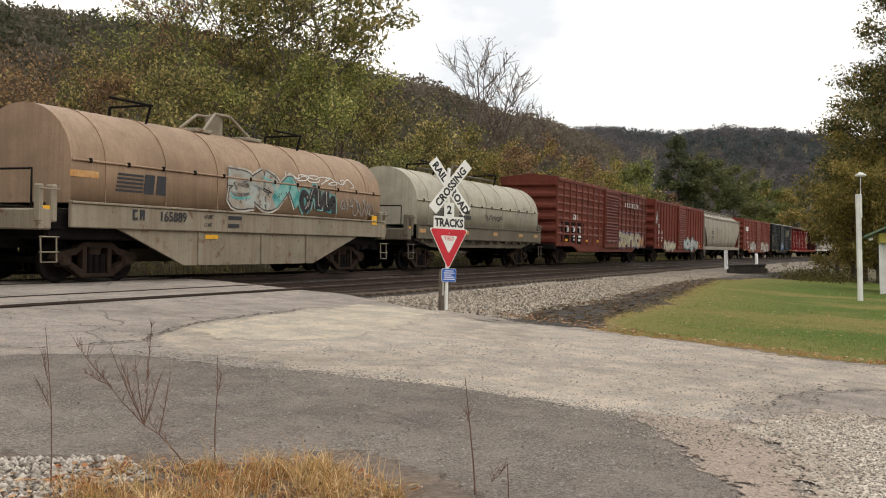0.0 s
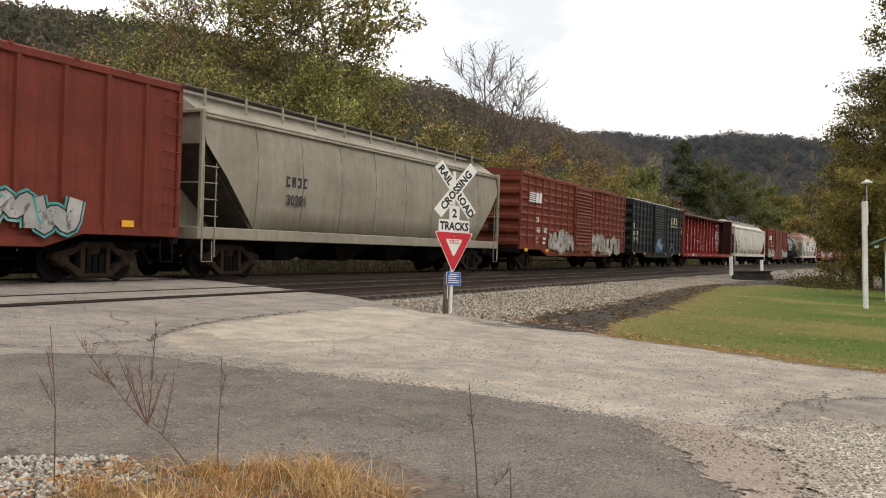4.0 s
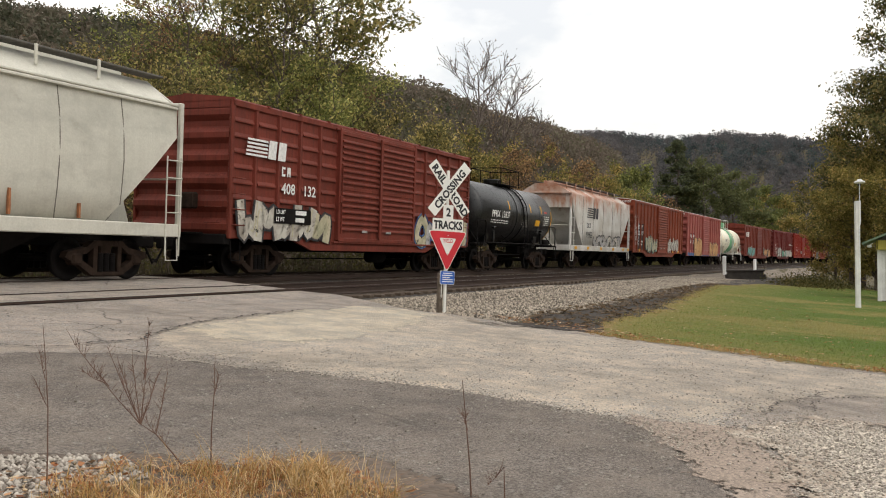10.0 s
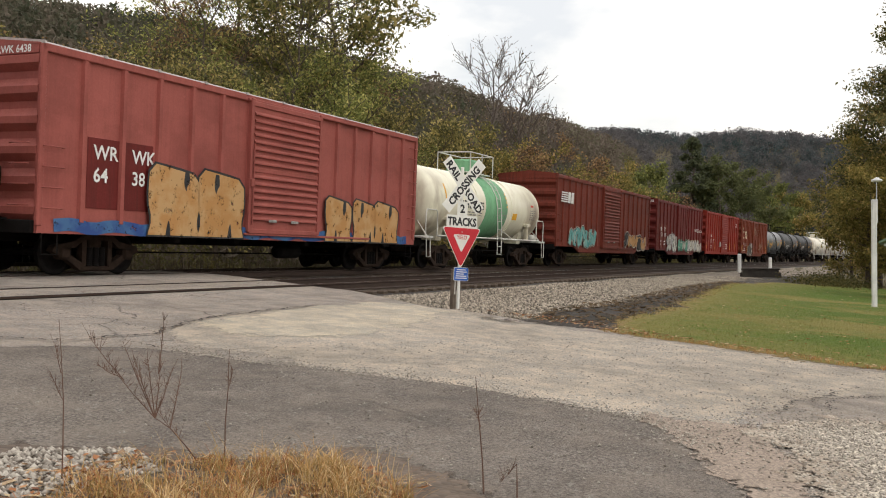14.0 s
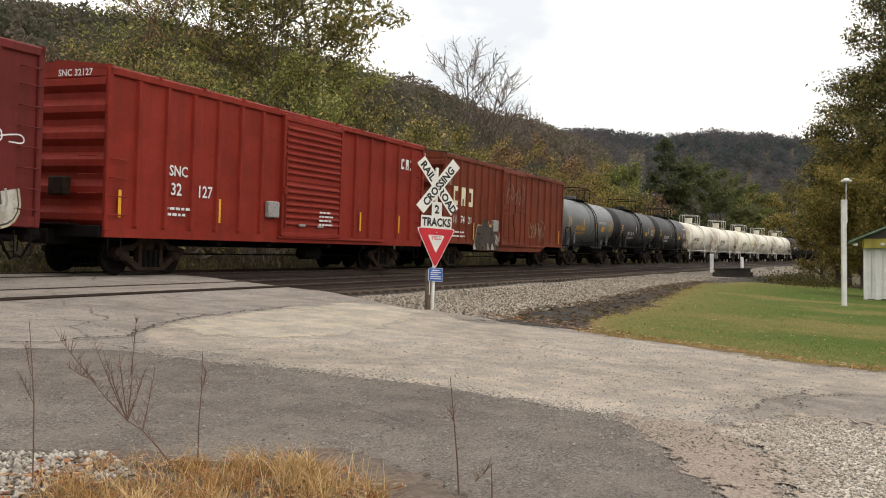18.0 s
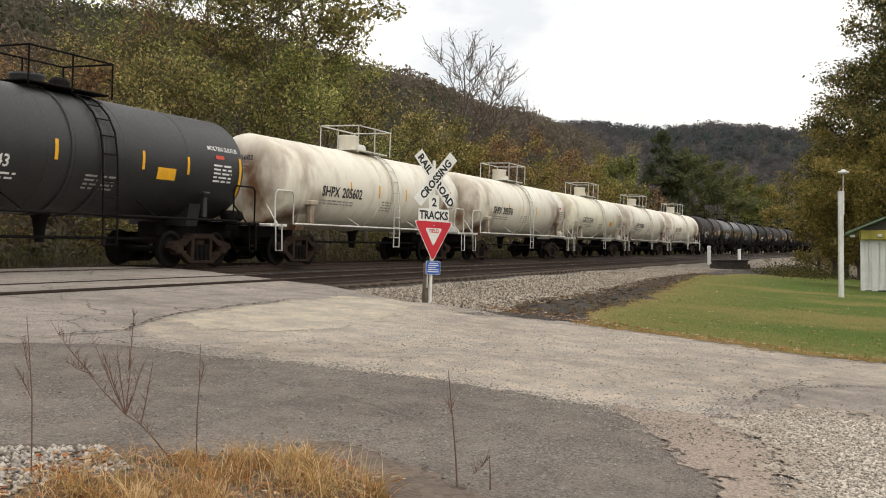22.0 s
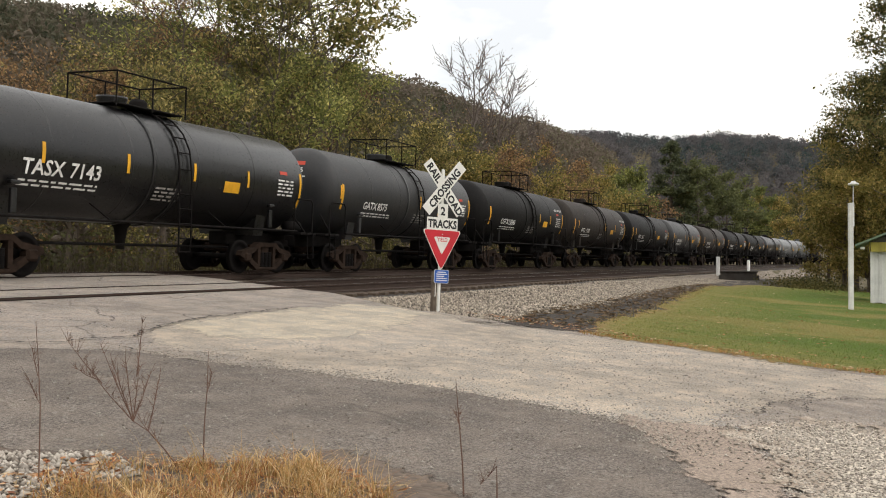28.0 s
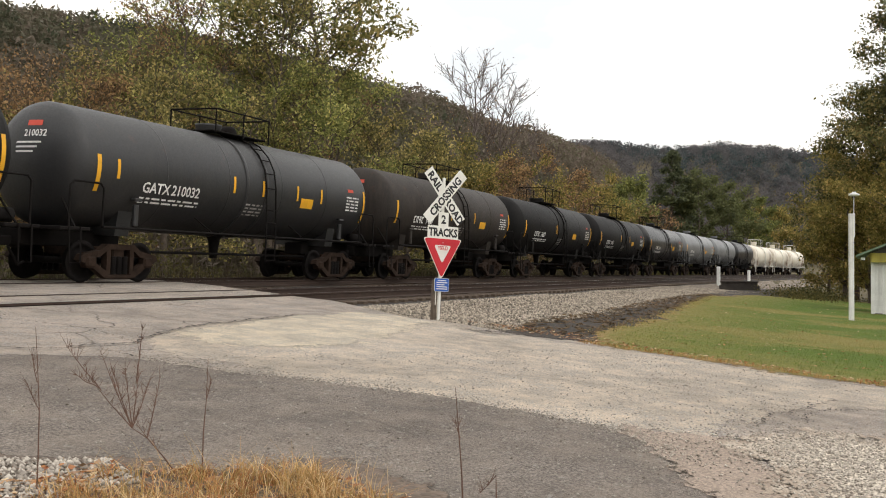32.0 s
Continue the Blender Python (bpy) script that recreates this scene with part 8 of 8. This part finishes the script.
mark(c, -6.8, Y - 0.02, 2.2, 2, 0.26, M_CREAM, 0.4)
number(c, "136", 0.26, -7.55, Y - 0.02, 1.82, M_CREAM)
number(c, "793", 0.26, -6.8, Y - 0.02, 1.82, M_CREAM)
rng = random.Random(17)
for i, (mx, mz, mw, mh, mm) in enumerate(((-0.5, 1.6, 2.0, 1.0, G_BLUE), (-1.2, 1.45, 0.9, 0.6, G_BLUE), (0.35, 1.5, 0.9, 0.5, G_BLUE), (-0.75, 1.75, 0.7, 0.45, G_CREAM), (-0.1, 1.5, 0.6, 0.4, G_CREAM), (-0.5, 1.95, 0.6, 0.18, G_TEAL), (3.0, 1.3, 0.25, 0.5, G_BLUE), (4.2, 1.35, 0.25, 0.6, G_BLUE))):
    part("graffiti_mist", Shape().prism(blob(rng, mx, mz, mw, mh, 22)[::-1], "y", Y - 0.152 - 0.0012 * i, Y - 0.149), mm, c, "misted patch of spray paint")
for i in range(3):
    part("emblem_bar", Shape().box(3.7 + 0.78 * i, 4.06 + 0.78 * i, Y - 0.084, Y - 0.08, 3.05, 3.14), M_CREAM, c, "underline of an owner's mark")
tags(c, [-7.3, -4.4, -1.2, 2.2, 4.4, 7.2], Y - 0.05, 0.92, 0.42, 0.14)
tags(c, [-7.6, 7.6], Y - 0.06, 2.6, 0.14, 0.35, M_CREAM)
bars(c, 4.2, Y - 0.03, 1.75, 0.4, 3, M_WHITE, 0.14, 0.06, 7)
c = roll(centre_beam("crimson centre-beam flat car with pierced plates", 23.4, P_CB, P_CBD), 150.1, 173.5)
number(c, "600566", 0.22, -8.2, -1.51, 0.92, M_WHITE)
c = roll(hopper("long pale grey covered hopper with curved sides", 19.9, P_HOPW, 4.66, 10), 174.8, 194.7)
number(c, "8044", 0.31, -7.95, -1.545, 1.92, M_NAVY)
number(c, "STLX", 0.28, -7.95, -1.555, 2.42, M_NAVY)
bars(c, -7.95, -1.50, 1.65, 1.2, 2, M_GREY, 0.14, 0.06, 8)
for i in range(9):
    part("rust_streak", Shape().box(-7.2 + 1.75 * i, -7.15 + 1.75 * i, -1.53, -1.47, 1.32, 1.42 + 0.2 * ((i * 5) % 3)), M_STAIN, c, "rust streak at a seam")
c = roll(boxcar("dark red boxcar with wide corrugated doors and silver graffiti", 15.5, P_NS2, (5.3, 10.4), (5, 5), 7), 196.5, 212.0)
herald(c, -7.2, 3.15, 0.50, Y - 0.085, M_WHITE)
mark(c, -5.5, Y - 0.06, 2.75, 2, 0.26, M_WHITE)
number(c, "408", 0.30, -5.5, Y - 0.06, 2.28, M_WHITE, 1.1)
number(c, "132", 0.30, -4.42, Y - 0.06, 2.28, M_WHITE, 1.1)
load_data(c, -5.8, Y - 0.12, 1.72, M_WHITE, 0.12, M_IRON)
graffiti(c, -7.4, -3.0, 0.75, 2.2, Y - 0.09, 5, G_WHITE, G_BLACK, 18, G_CREAM)
graffiti(c, 3.0, 7.4, 0.8, 2.15, Y - 0.09, 4, G_GREY, G_BLUE, 19, G_CREAM)

R, ZC0 = 1.36, 2.54


def stripes(c, xs, a=8, b=26, w=0.10, mat=None, r=R, zc=ZC0):
    for x in xs:
        on_shell(c, r, zc, x - w / 2, x + w / 2, a, b, mat or M_TAG, "reflector", "yellow reflective stripe")


def dress(c, L, text, blocks, seed, ink=None, r=R, zc=ZC0, x=None, a=-12, size=0.30, panel=True):
    """The usual stencils of a tank: mark and number, small print, a yellow panel, stripes."""
    ink = ink or M_WHITE
    x = -L / 2 + 1.9 if x is None else x
    if isinstance(blocks, str):
        shell_text(c, r, zc, blocks, size, x, a, ink)
        blocks = len(blocks)
    else:
        shell_text(c, r, zc, "", size, x, a, ink, blocks)
    shell_text(c, r, zc, text, size, x + blocks * size * 0.85 + 0.15, a, ink)
    h0 = L / 2
    head_text(c, h0, r, zc, text, 0.15, 0.15, zc + 0.55, ink)
    for k in range(3):
        head_patch(c, h0, r, zc, 0.35, -0.35 + 0.1 * k, zc + 0.40 - 0.10 * k, zc + 0.44 - 0.10 * k, ink if ink is not M_NAVY else M_GREY, "stencil", "line of small print")
    if ink is M_WHITE:
        head_patch(c, h0, r, zc, 0.1, -0.3, zc + 0.78, zc + 0.90, M_PLACARD, "placard", "small red placard")
    shell_bars(c, r, zc, x, 2.1, a - 7, 2, ink if ink is not M_NAVY else M_GREY, seed)
    shell_bars(c, r, zc, x + 3.9, 0.9, a - 2, 4, M_GREY, seed + 1)
    if panel:
        on_shell(c, r, zc, 2.2, 2.85, -18, -6, M_TAG, "panel", "yellow notice panel")
    shell_bars(c, r, zc, L / 2 - 1.2, 0.75, 2, 5, ink if ink is not M_NAVY else M_GREY, seed + 2)
    on_shell(c, r, zc, L / 2 - 1.1, L / 2 - 0.75, 10, 14, M_PLACARD, "placard", "small red placard")


L = 9.3
c = roll(tank_car("black tank car with white stencils and yellow stripes", L, P_TANK, R, ZC0), 214.1, 223.4)
dress(c, L, "13637", "PPRX", 1, None, R, ZC0, -3.6, -8)
stripes(c, (-1.4, 1.5, 3.1))
on_shell(c, R, ZC0, L / 2 - 0.12, L / 2 - 0.02, -55, 15, M_TAG, "reflector", "yellow reflective stripe")
L = 13.1
c = roll(hopper("white covered hopper with orange rust smears and graffiti", L, P_HOPN, 4.60, 5, "hopper_car", 2.3, False, P_HOPN), 226.2, 239.3)
herald(c, -3.4, 2.85, 0.62, -1.525, M_NAVY)
number(c, "91955", 0.34, -3.5, -1.525, 1.75, M_NAVY)
mark(c, -3.4, -1.525, 2.3, 3, 0.28, M_NAVY)
graffiti(c, -1.9, 4.2, 1.2, 1.95, -1.525, 8, G_GREY, G_BLACK, 20, G_WHITE)
tags(c, [-5.6, -3.2, -0.4, 2.4, 4.9, 6.2], -1.575, 1.08, 0.45, 0.16)
c = roll(boxcar("rust brown boxcar with white number and colourful graffiti", 16.7, P_BK, (7.1, 10.5), (7, 6), 0, roofmat=plain("weathered_zinc_roof", (0.50, 0.47, 0.43), 0.6, 0.2), end_text="BKTY 150107"), 240.4, 257.1)
for x in (-7.15, -6.13):
    part("number_panel", Shape().box(x - 0.1, x + 0.8, Y - 0.006, Y - 0.001, 1.2, 3.0), P_CBD, c, "dark number panel")
number(c, "150", 0.30, -7.15, Y - 0.02, 2.2, M_WHITE)
number(c, "107", 0.30, -6.12, Y - 0.02, 2.2, M_WHITE)
number(c, "BK", 0.28, -7.12, Y - 0.02, 2.62, M_WHITE)
number(c, "TY", 0.28, -6.1, Y - 0.02, 2.62, M_WHITE)
load_data(c, -7.12, Y - 0.014, 1.72, M_WHITE)
graffiti(c, -4.9, -1.4, 0.9, 2.35, Y - 0.09, 4, G_CREAM, G_TEAL, 21, G_GREY)
graffiti(c, 2.2, 6.3, 1.1, 2.2, Y - 0.09, 6, G_WHITE, G_GREY, 22, G_GREY)
scrawl(c, -8.2, -6.9, 1.3, 3.9, Y - 0.02, M_WHITE, 23, 22, 0.010)
tags(c, [-6.6, -3.9, 0.4, 4.5, 6.6], Y - 0.05, 1.08, 0.42, 0.16)
c = roll(boxcar("faded pink-red boxcar with ochre graffiti", 16.0, P_PINK, (6.6, 9.8), (6, 6), 0, belly=False, roofmat=plain("grey_roof_sheet", (0.42, 0.38, 0.36), 0.6, 0.2), end_text="WRWK 6438"), 259.1, 275.1)
part("graffiti_smear", ribbon(rounded_off([(-7.6 + 0.5 * i, 1.02 + 0.06 * math.sin(i * 2.3)) for i in range(31)], 1), 0.13, Y - 0.0535, Y - 0.048), G_BLUE, c, "dull blue sprayed smear along the sill", kind="stuff")
wide_graffiti(c, 2.2, 6.7, 0.9, 2.15, Y - 0.085, 3, G_GOLD, 24)
wide_graffiti(c, -5.0, -1.6, 0.9, 2.45, Y - 0.085, 2, G_GOLD, 25)
part("number_panel", Shape().box(-6.75, -4.85, Y - 0.006, Y - 0.001, 1.4, 2.85), P_BK2, c, "darker red number panel")
number(c, "WR", 0.3, -6.6, Y - 0.02, 2.42, M_WHITE)
number(c, "WK", 0.3, -5.5, Y - 0.02, 2.42, M_WHITE)
number(c, "64", 0.30, -6.6, Y - 0.02, 1.95, M_WHITE)
number(c, "38", 0.30, -5.5, Y - 0.02, 1.95, M_WHITE)
L = 11.4
RG, ZG = 1.36, 2.5
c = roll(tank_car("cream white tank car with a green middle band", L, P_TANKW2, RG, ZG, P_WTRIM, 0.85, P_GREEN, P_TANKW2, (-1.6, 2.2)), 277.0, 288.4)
part("green_band", Shape().turned([(-1.15, RG), (-1.15, RG + 0.008), (1.25, RG + 0.008), (1.25, RG)], "x", 44, (0.4, 0, ZG), False), P_GREEN, c, "mint green band")
part("green_dome", Shape().slab((-0.1, 0, ZG + RG + 0.3), (1.2, 1.1, 0.6), 0.08), P_GREEN, c, "green valve housing")
dress(c, L, "36175", 4, 5, M_NAVY, RG, ZG, -3.2, -6, 0.30)
stripes(c, (-4.6, 1.6), 0, 30, 0.1, None, RG, ZG)
c = roll(boxcar("dark oxide boxcar with white emblem and teal graffiti", 19.3, P_NS2, (8.0, 11.6), (8, 7), 0), 290.4, 309.7)
herald(c, -9.2, 3.2, 0.55, Y - 0.085, M_WHITE)
graffiti(c, -7.6, -3.2, 0.9, 2.2, Y - 0.09, 4, G_TEAL, G_WHITE, 26, G_BLACK)
graffiti(c, 3.2, 8.4, 0.95, 2.1, Y - 0.09, 5, G_BLACK, G_WHITE, 27, G_GOLD)
c = roll(boxcar("maroon boxcar with plug door and pale graffiti", 16.2, P_BK2, (6.5, 9.7), (6, 6), 0, True, end_text="BKTY 151615"), 311.8, 328.0)
number(c, "151", 0.28, -6.8, Y - 0.05, 2.0, M_WHITE)
number(c, "615", 0.28, -5.72, Y - 0.05, 2.0, M_WHITE)
part("number_panel", Shape().box(-7.25, -4.9, Y - 0.012, Y - 0.001, 1.1, 2.85), P_NS, c, "brighter red number panel")
number(c, "BK", 0.26, -6.78, Y - 0.02, 2.4, M_WHITE)
number(c, "TY", 0.26, -5.7, Y - 0.02, 2.4, M_WHITE)
load_data(c, -6.75, Y - 0.014, 1.62, M_WHITE, 0.09)
graffiti(c, -5.0, -1.8, 0.9, 2.3, Y - 0.09, 5, G_WHITE, G_GREY, 28, G_GREY)
graffiti(c, -1.7, 1.8, 1.0, 1.9, Y - 0.17, 4, G_GREEN, G_GREEN, 29, G_WHITE)
graffiti(c, 2.2, 7.4, 0.95, 2.0, Y - 0.09, 6, G_WHITE, G_CREAM, 30, G_GREY)
scrawl(c, 4.5, 7.6, 2.5, 2.9, Y - 0.09, M_WHITE, 31)
c = roll(boxcar("clean bright red boxcar with corrugated door", 16.1, P_RED, (6.75, 9.95), (7, 6), 0, belly=False, end_text="SNC 32127"), 329.8, 345.9)
number(c, "SNC", 0.25, -6.02, Y - 0.03, 2.35, M_WHITE)
number(c, "32", 0.29, -5.95, Y - 0.03, 1.9, M_WHITE)
number(c, "127", 0.29, -4.98, Y - 0.03, 1.9, M_WHITE)
mark(c, 6.2, Y - 0.03, 3.55, 3, 0.36, M_WHITE)
bars(c, -6.1, Y - 0.03, 1.55, 0.9, 2, M_WHITE, 0.14, 0.06, 9)
bars(c, 0.6, Y - 0.15, 1.75, 0.8, 4, M_WHITE, 0.12, 0.05, 10)
tags(c, [-7.65, -4.1, -0.9, 3.3, 6.1], Y - 0.06, 1.3, 0.09, 0.6)
part("meter_box", Shape().slab((-1.75, Y - 0.06, 1.75), (0.55, 0.14, 0.45), 0.03), M_GREY, c, "grey equipment box")
c = roll(boxcar("orange-brown boxcar with large cream letters and plug door", 16.0, P_KCS, (6.4, 9.6), (8, 6), 0, True, ends=5, roofmat=plain("dark_brown_roof", (0.045, 0.020, 0.015)), end_text="117421"), 347.9, 363.9)
mark(c, -7.08, Y - 0.02, 2.55, 3, 0.75, M_CREAM, 0.317)
for i, t in enumerate(("11", "74", "21")):
    number(c, t, 0.30, -7.05 + 0.8 * i, Y - 0.02, 1.85, M_WHITE)
G_UMBER = spray("umber_spray", (0.038, 0.029, 0.021), (0.060, 0.045, 0.034))
body = rounded_off([(-5.0, 0.78), (-4.75, 1.35), (-4.55, 1.85), (-4.1, 1.75), (-3.85, 2.12), (-3.4, 2.05), (-3.1, 1.70), (-2.75, 1.95), (-2.3, 1.70), (-2.05, 1.25), (-1.95, 0.78)], 2)
blot = part("graffiti_shape", Shape().prism(body, "y", Y - 0.094, Y - 0.091), G_UMBER, c, "dark sprayed graffiti shape")
part("graffiti_rim", ribbon([(a, b + 0.03) for a, b in body[3:15]], 0.022, Y - 0.0975, Y - 0.0955), G_WHITE, blot, "white sprayed outline")
part("graffiti_rim", ribbon([(a + 0.03, b + 0.03) for a, b in body[22:30]], 0.022, Y - 0.0975, Y - 0.0955), G_WHITE, blot, "white sprayed outline")
for a, w in ((-4.95, 0.35), (-3.35, 0.28), (-2.85, 0.42)):
    part("graffiti_cut", Shape().prism(rounded_off([(a, 0.80), (a + w, 0.80), (a + 0.6 * w, 0.92), (a + 0.2 * w, 1.12), (a, 0.98)], 1), "y", Y - 0.099, Y - 0.097), G_WHITE, blot, "white sprayed patch")
scrawl(c, -2.5, -1.85, 0.95, 1.75, Y - 0.096, G_WHITE, 35, 9, 0.016)
scrawl(c, -7.75, -7.35, 1.1, 1.5, Y - 0.08, G_CREAM, 36, 9, 0.008)
scrawl(c, -7.75, -7.4, 3.1, 3.9, Y - 0.08, G_CREAM, 37, 9, 0.008)
scrawl(c, 2.2, 4.6, 1.2, 2.5, Y - 0.08, G_CREAM, 33, 18, 0.010)
scrawl(c, -1.2, 1.2, 2.7, 4.0, Y - 0.14, G_CREAM, 34, 16, 0.008)
bars(c, -7.1, Y - 0.05, 1.45, 1.3, 2, M_WHITE, 0.16, 0.06, 11)
tags(c, [-7.7, -4.9, -3.0, 7.3], Y - 0.06, 1.2, 0.10, 0.7)
part("meter_box", Shape().slab((-2.4, Y - 0.06, 1.85), (0.6, 0.14, 0.5), 0.03), M_GREY, c, "grey equipment box")

# tank cars
TANKS = [
    (365.8, 376.1, "light grey tank car with yellow stripes", P_TANKL, 0.75, "60686", "UTLX", (-4.6, -1.9, 0.9, 3.1), "t"),
    (378.3, 389.1, "dark grey tank car with pale stripes", P_TANKG, 0.75, "13694", "PPRX", (-4.9, -0.9, 0.9, 3.2), "w"),
    (391.3, 402.3, "charcoal tank car with yellow stripes", P_TANKG, 0.75, "60243", "GATX", (-4.9, -0.9, 1.7, 3.3), "w"),
    (404.5, 417.3, "stained white tank car with rusty streaks", P_TANKW, 0.85, "205602", "SHPX", (-2.6, -0.6, 1.5), "n"),
    (419.5, 432.8, "stained white tank car with rusty streaks", P_TANKW, 0.85, "205576", "SHPX", (-2.6, -0.6, 1.5), "n"),
    (435.0, 446.7, "cream white tank car with yellow stripes", P_TANKW2, 0.85, "15541", "GATX", (-1.3, 0.95, 3.2, 4.6), "n"),
    (448.9, 462.0, "stained white tank car with rusty streaks", P_TANKW, 0.85, "205669", "SHPX", (-2.6, -0.6, 1.5), "n"),
    (464.2, 477.3, "stained white tank car with rusty streaks", P_TANKW, 0.85, "203579", "SHPX", (-2.6, -0.6, 1.5), "n"),
    (479.5, 490.0, "brown-black tank car with pale stencils", P_TANKB, 0.75, "7160", "TASX", (-0.9, 0.9, 3.0), "w"),
    (492.2, 503.8, "black tank car with large white number", P_TANK, 0.75, "7143", "TASX", (-3.7, -1.3, 1.0, 3.2), "w"),
    (506.0, 516.6, "charcoal grey tank car with yellow end stripe", P_TANKG, 0.75, "8575", "GATX", (-5.2, 0.6), "w"),
    (518.8, 529.7, "dull black tank car with white number", P_TANKM, 0.75, "13840", "CGTX", (-5.2, -0.4, 1.6, 3.3), "w"),
    (531.9, 543.8, "brown-grey tank car with worn stencils", P_TANKB, 0.75, "3338", "PPTX", (-5.0, 0.9, 3.3), "w"),
    (546.0, 558.2, "black tank car with white placards", P_TANKM, 0.75, "3653", "PPTX", (-5.0, 1.2), "w"),
    (560.4, 572.4, "charcoal grey tank car with yellow stripes", P_TANKG, 0.6, "210032", "GATX", (-5.2, -1.0, 0.3, 2.0, 3.3), "w"),
    (574.6, 586.1, "black tank car with white stencils", P_TANKB, 0.6, "1487", 4, (-0.8, 1.6), "w"),
    (588.3, 600.1, "dull black tank car with white stencils", P_TANKM, 0.8, "3407", 4, (-0.8,), "w"),
    (602.3, 614.2, "black tank car with white stencils", P_TANKM, 0.8, "1066", 4, (-0.8, 1.6), "w"),
    (616.4, 628.5, "black tank car with white stencils", P_TANK, 0.75, "2210", 4, (1.6,), "w"),
    (630.7, 644.3, "light grey tank car", P_TANKL, 0.0, "4410", 4, (1.6,), "w"),
    (646.5, 657.4, "light grey tank car", P_TANKL, 0.0, "4418", 4, (1.6,), "w"),
    (659.6, 670.0, "black tank car with white stencils", P_TANK, 0.75, "1071", 4, (1.6,), "w"),
    (672.2, 685.0, "stained white tank car", P_TANKW, 0.85, "205590", 4, (), "n"),
    (687.2, 700.0, "stained white tank car", P_TANKW, 0.85, "205591", 4, (), "n"),
    (702.2, 715.0, "stained white tank car", P_TANKW, 0.85, "205592", 4, (), "n"),
]
for i, (a, b, label, mat, rh, text, nb, st, ink) in enumerate(TANKS):
    white = mat in (P_TANKW, P_TANKW2)
    L = b - a
    r, zc = (1.36, 2.46) if white else (R, ZC0)
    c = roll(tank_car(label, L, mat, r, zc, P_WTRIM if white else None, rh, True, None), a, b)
    if a > 640:
        continue
    inkm = {"w": M_WHITE, "n": M_NAVY, "t": M_TAG}[ink]
    dress(c, L, text, nb, 100 + i, inkm, r, zc, -L / 2 + (2.0 if L > 12 or text == "13694" else 1.6), -20 if not white else -14, 0.27 if text == "60686" else 0.32 if white or nb == "TASX" else 0.25, not white or mat is P_TANKW2)
    if text in ("60243", "3338", "13840"):
        shell_text(c, r, zc, "MOLTEN SULFUR", 0.118, L / 2 - 1.4, 19, M_WHITE)
    if text == "60686":
        shell_text(c, r, zc, "MOLTEN SULFUR", 0.15, 1.5, 1, M_WHITE)
    stripes(c, st, -10, 8, 0.09, M_WHITE if (ink == "w" and i == 1) else None, r, zc)
    if not white:
        on_shell(c, r, zc, L / 2 - 0.12, L / 2 - 0.02, -30, 14, M_TAG, "reflector", "yellow reflective stripe")
        on_shell(c, r, zc, -L / 2 + 0.15, -L / 2 + 0.27, -24, 10, M_TAG, "reflector", "yellow reflective stripe")


def run_out(t):
    """How far the train has rolled after t seconds: it slows a little."""
    return 17.968 * t - 0.0293 * t * t


def motions():
    for car, u in TRAIN:
        rows = []
        for k in range(33):
            x, y, h = rail_at(u - run_out(k))
            rows.append((k, pose(x, y, 0.03) @ pose(0, 0, 0, 0, 0, math.degrees(h)) @ pose(0, 0, 0, BANK, 0, 0)))
        walk(car, rows)


motions()
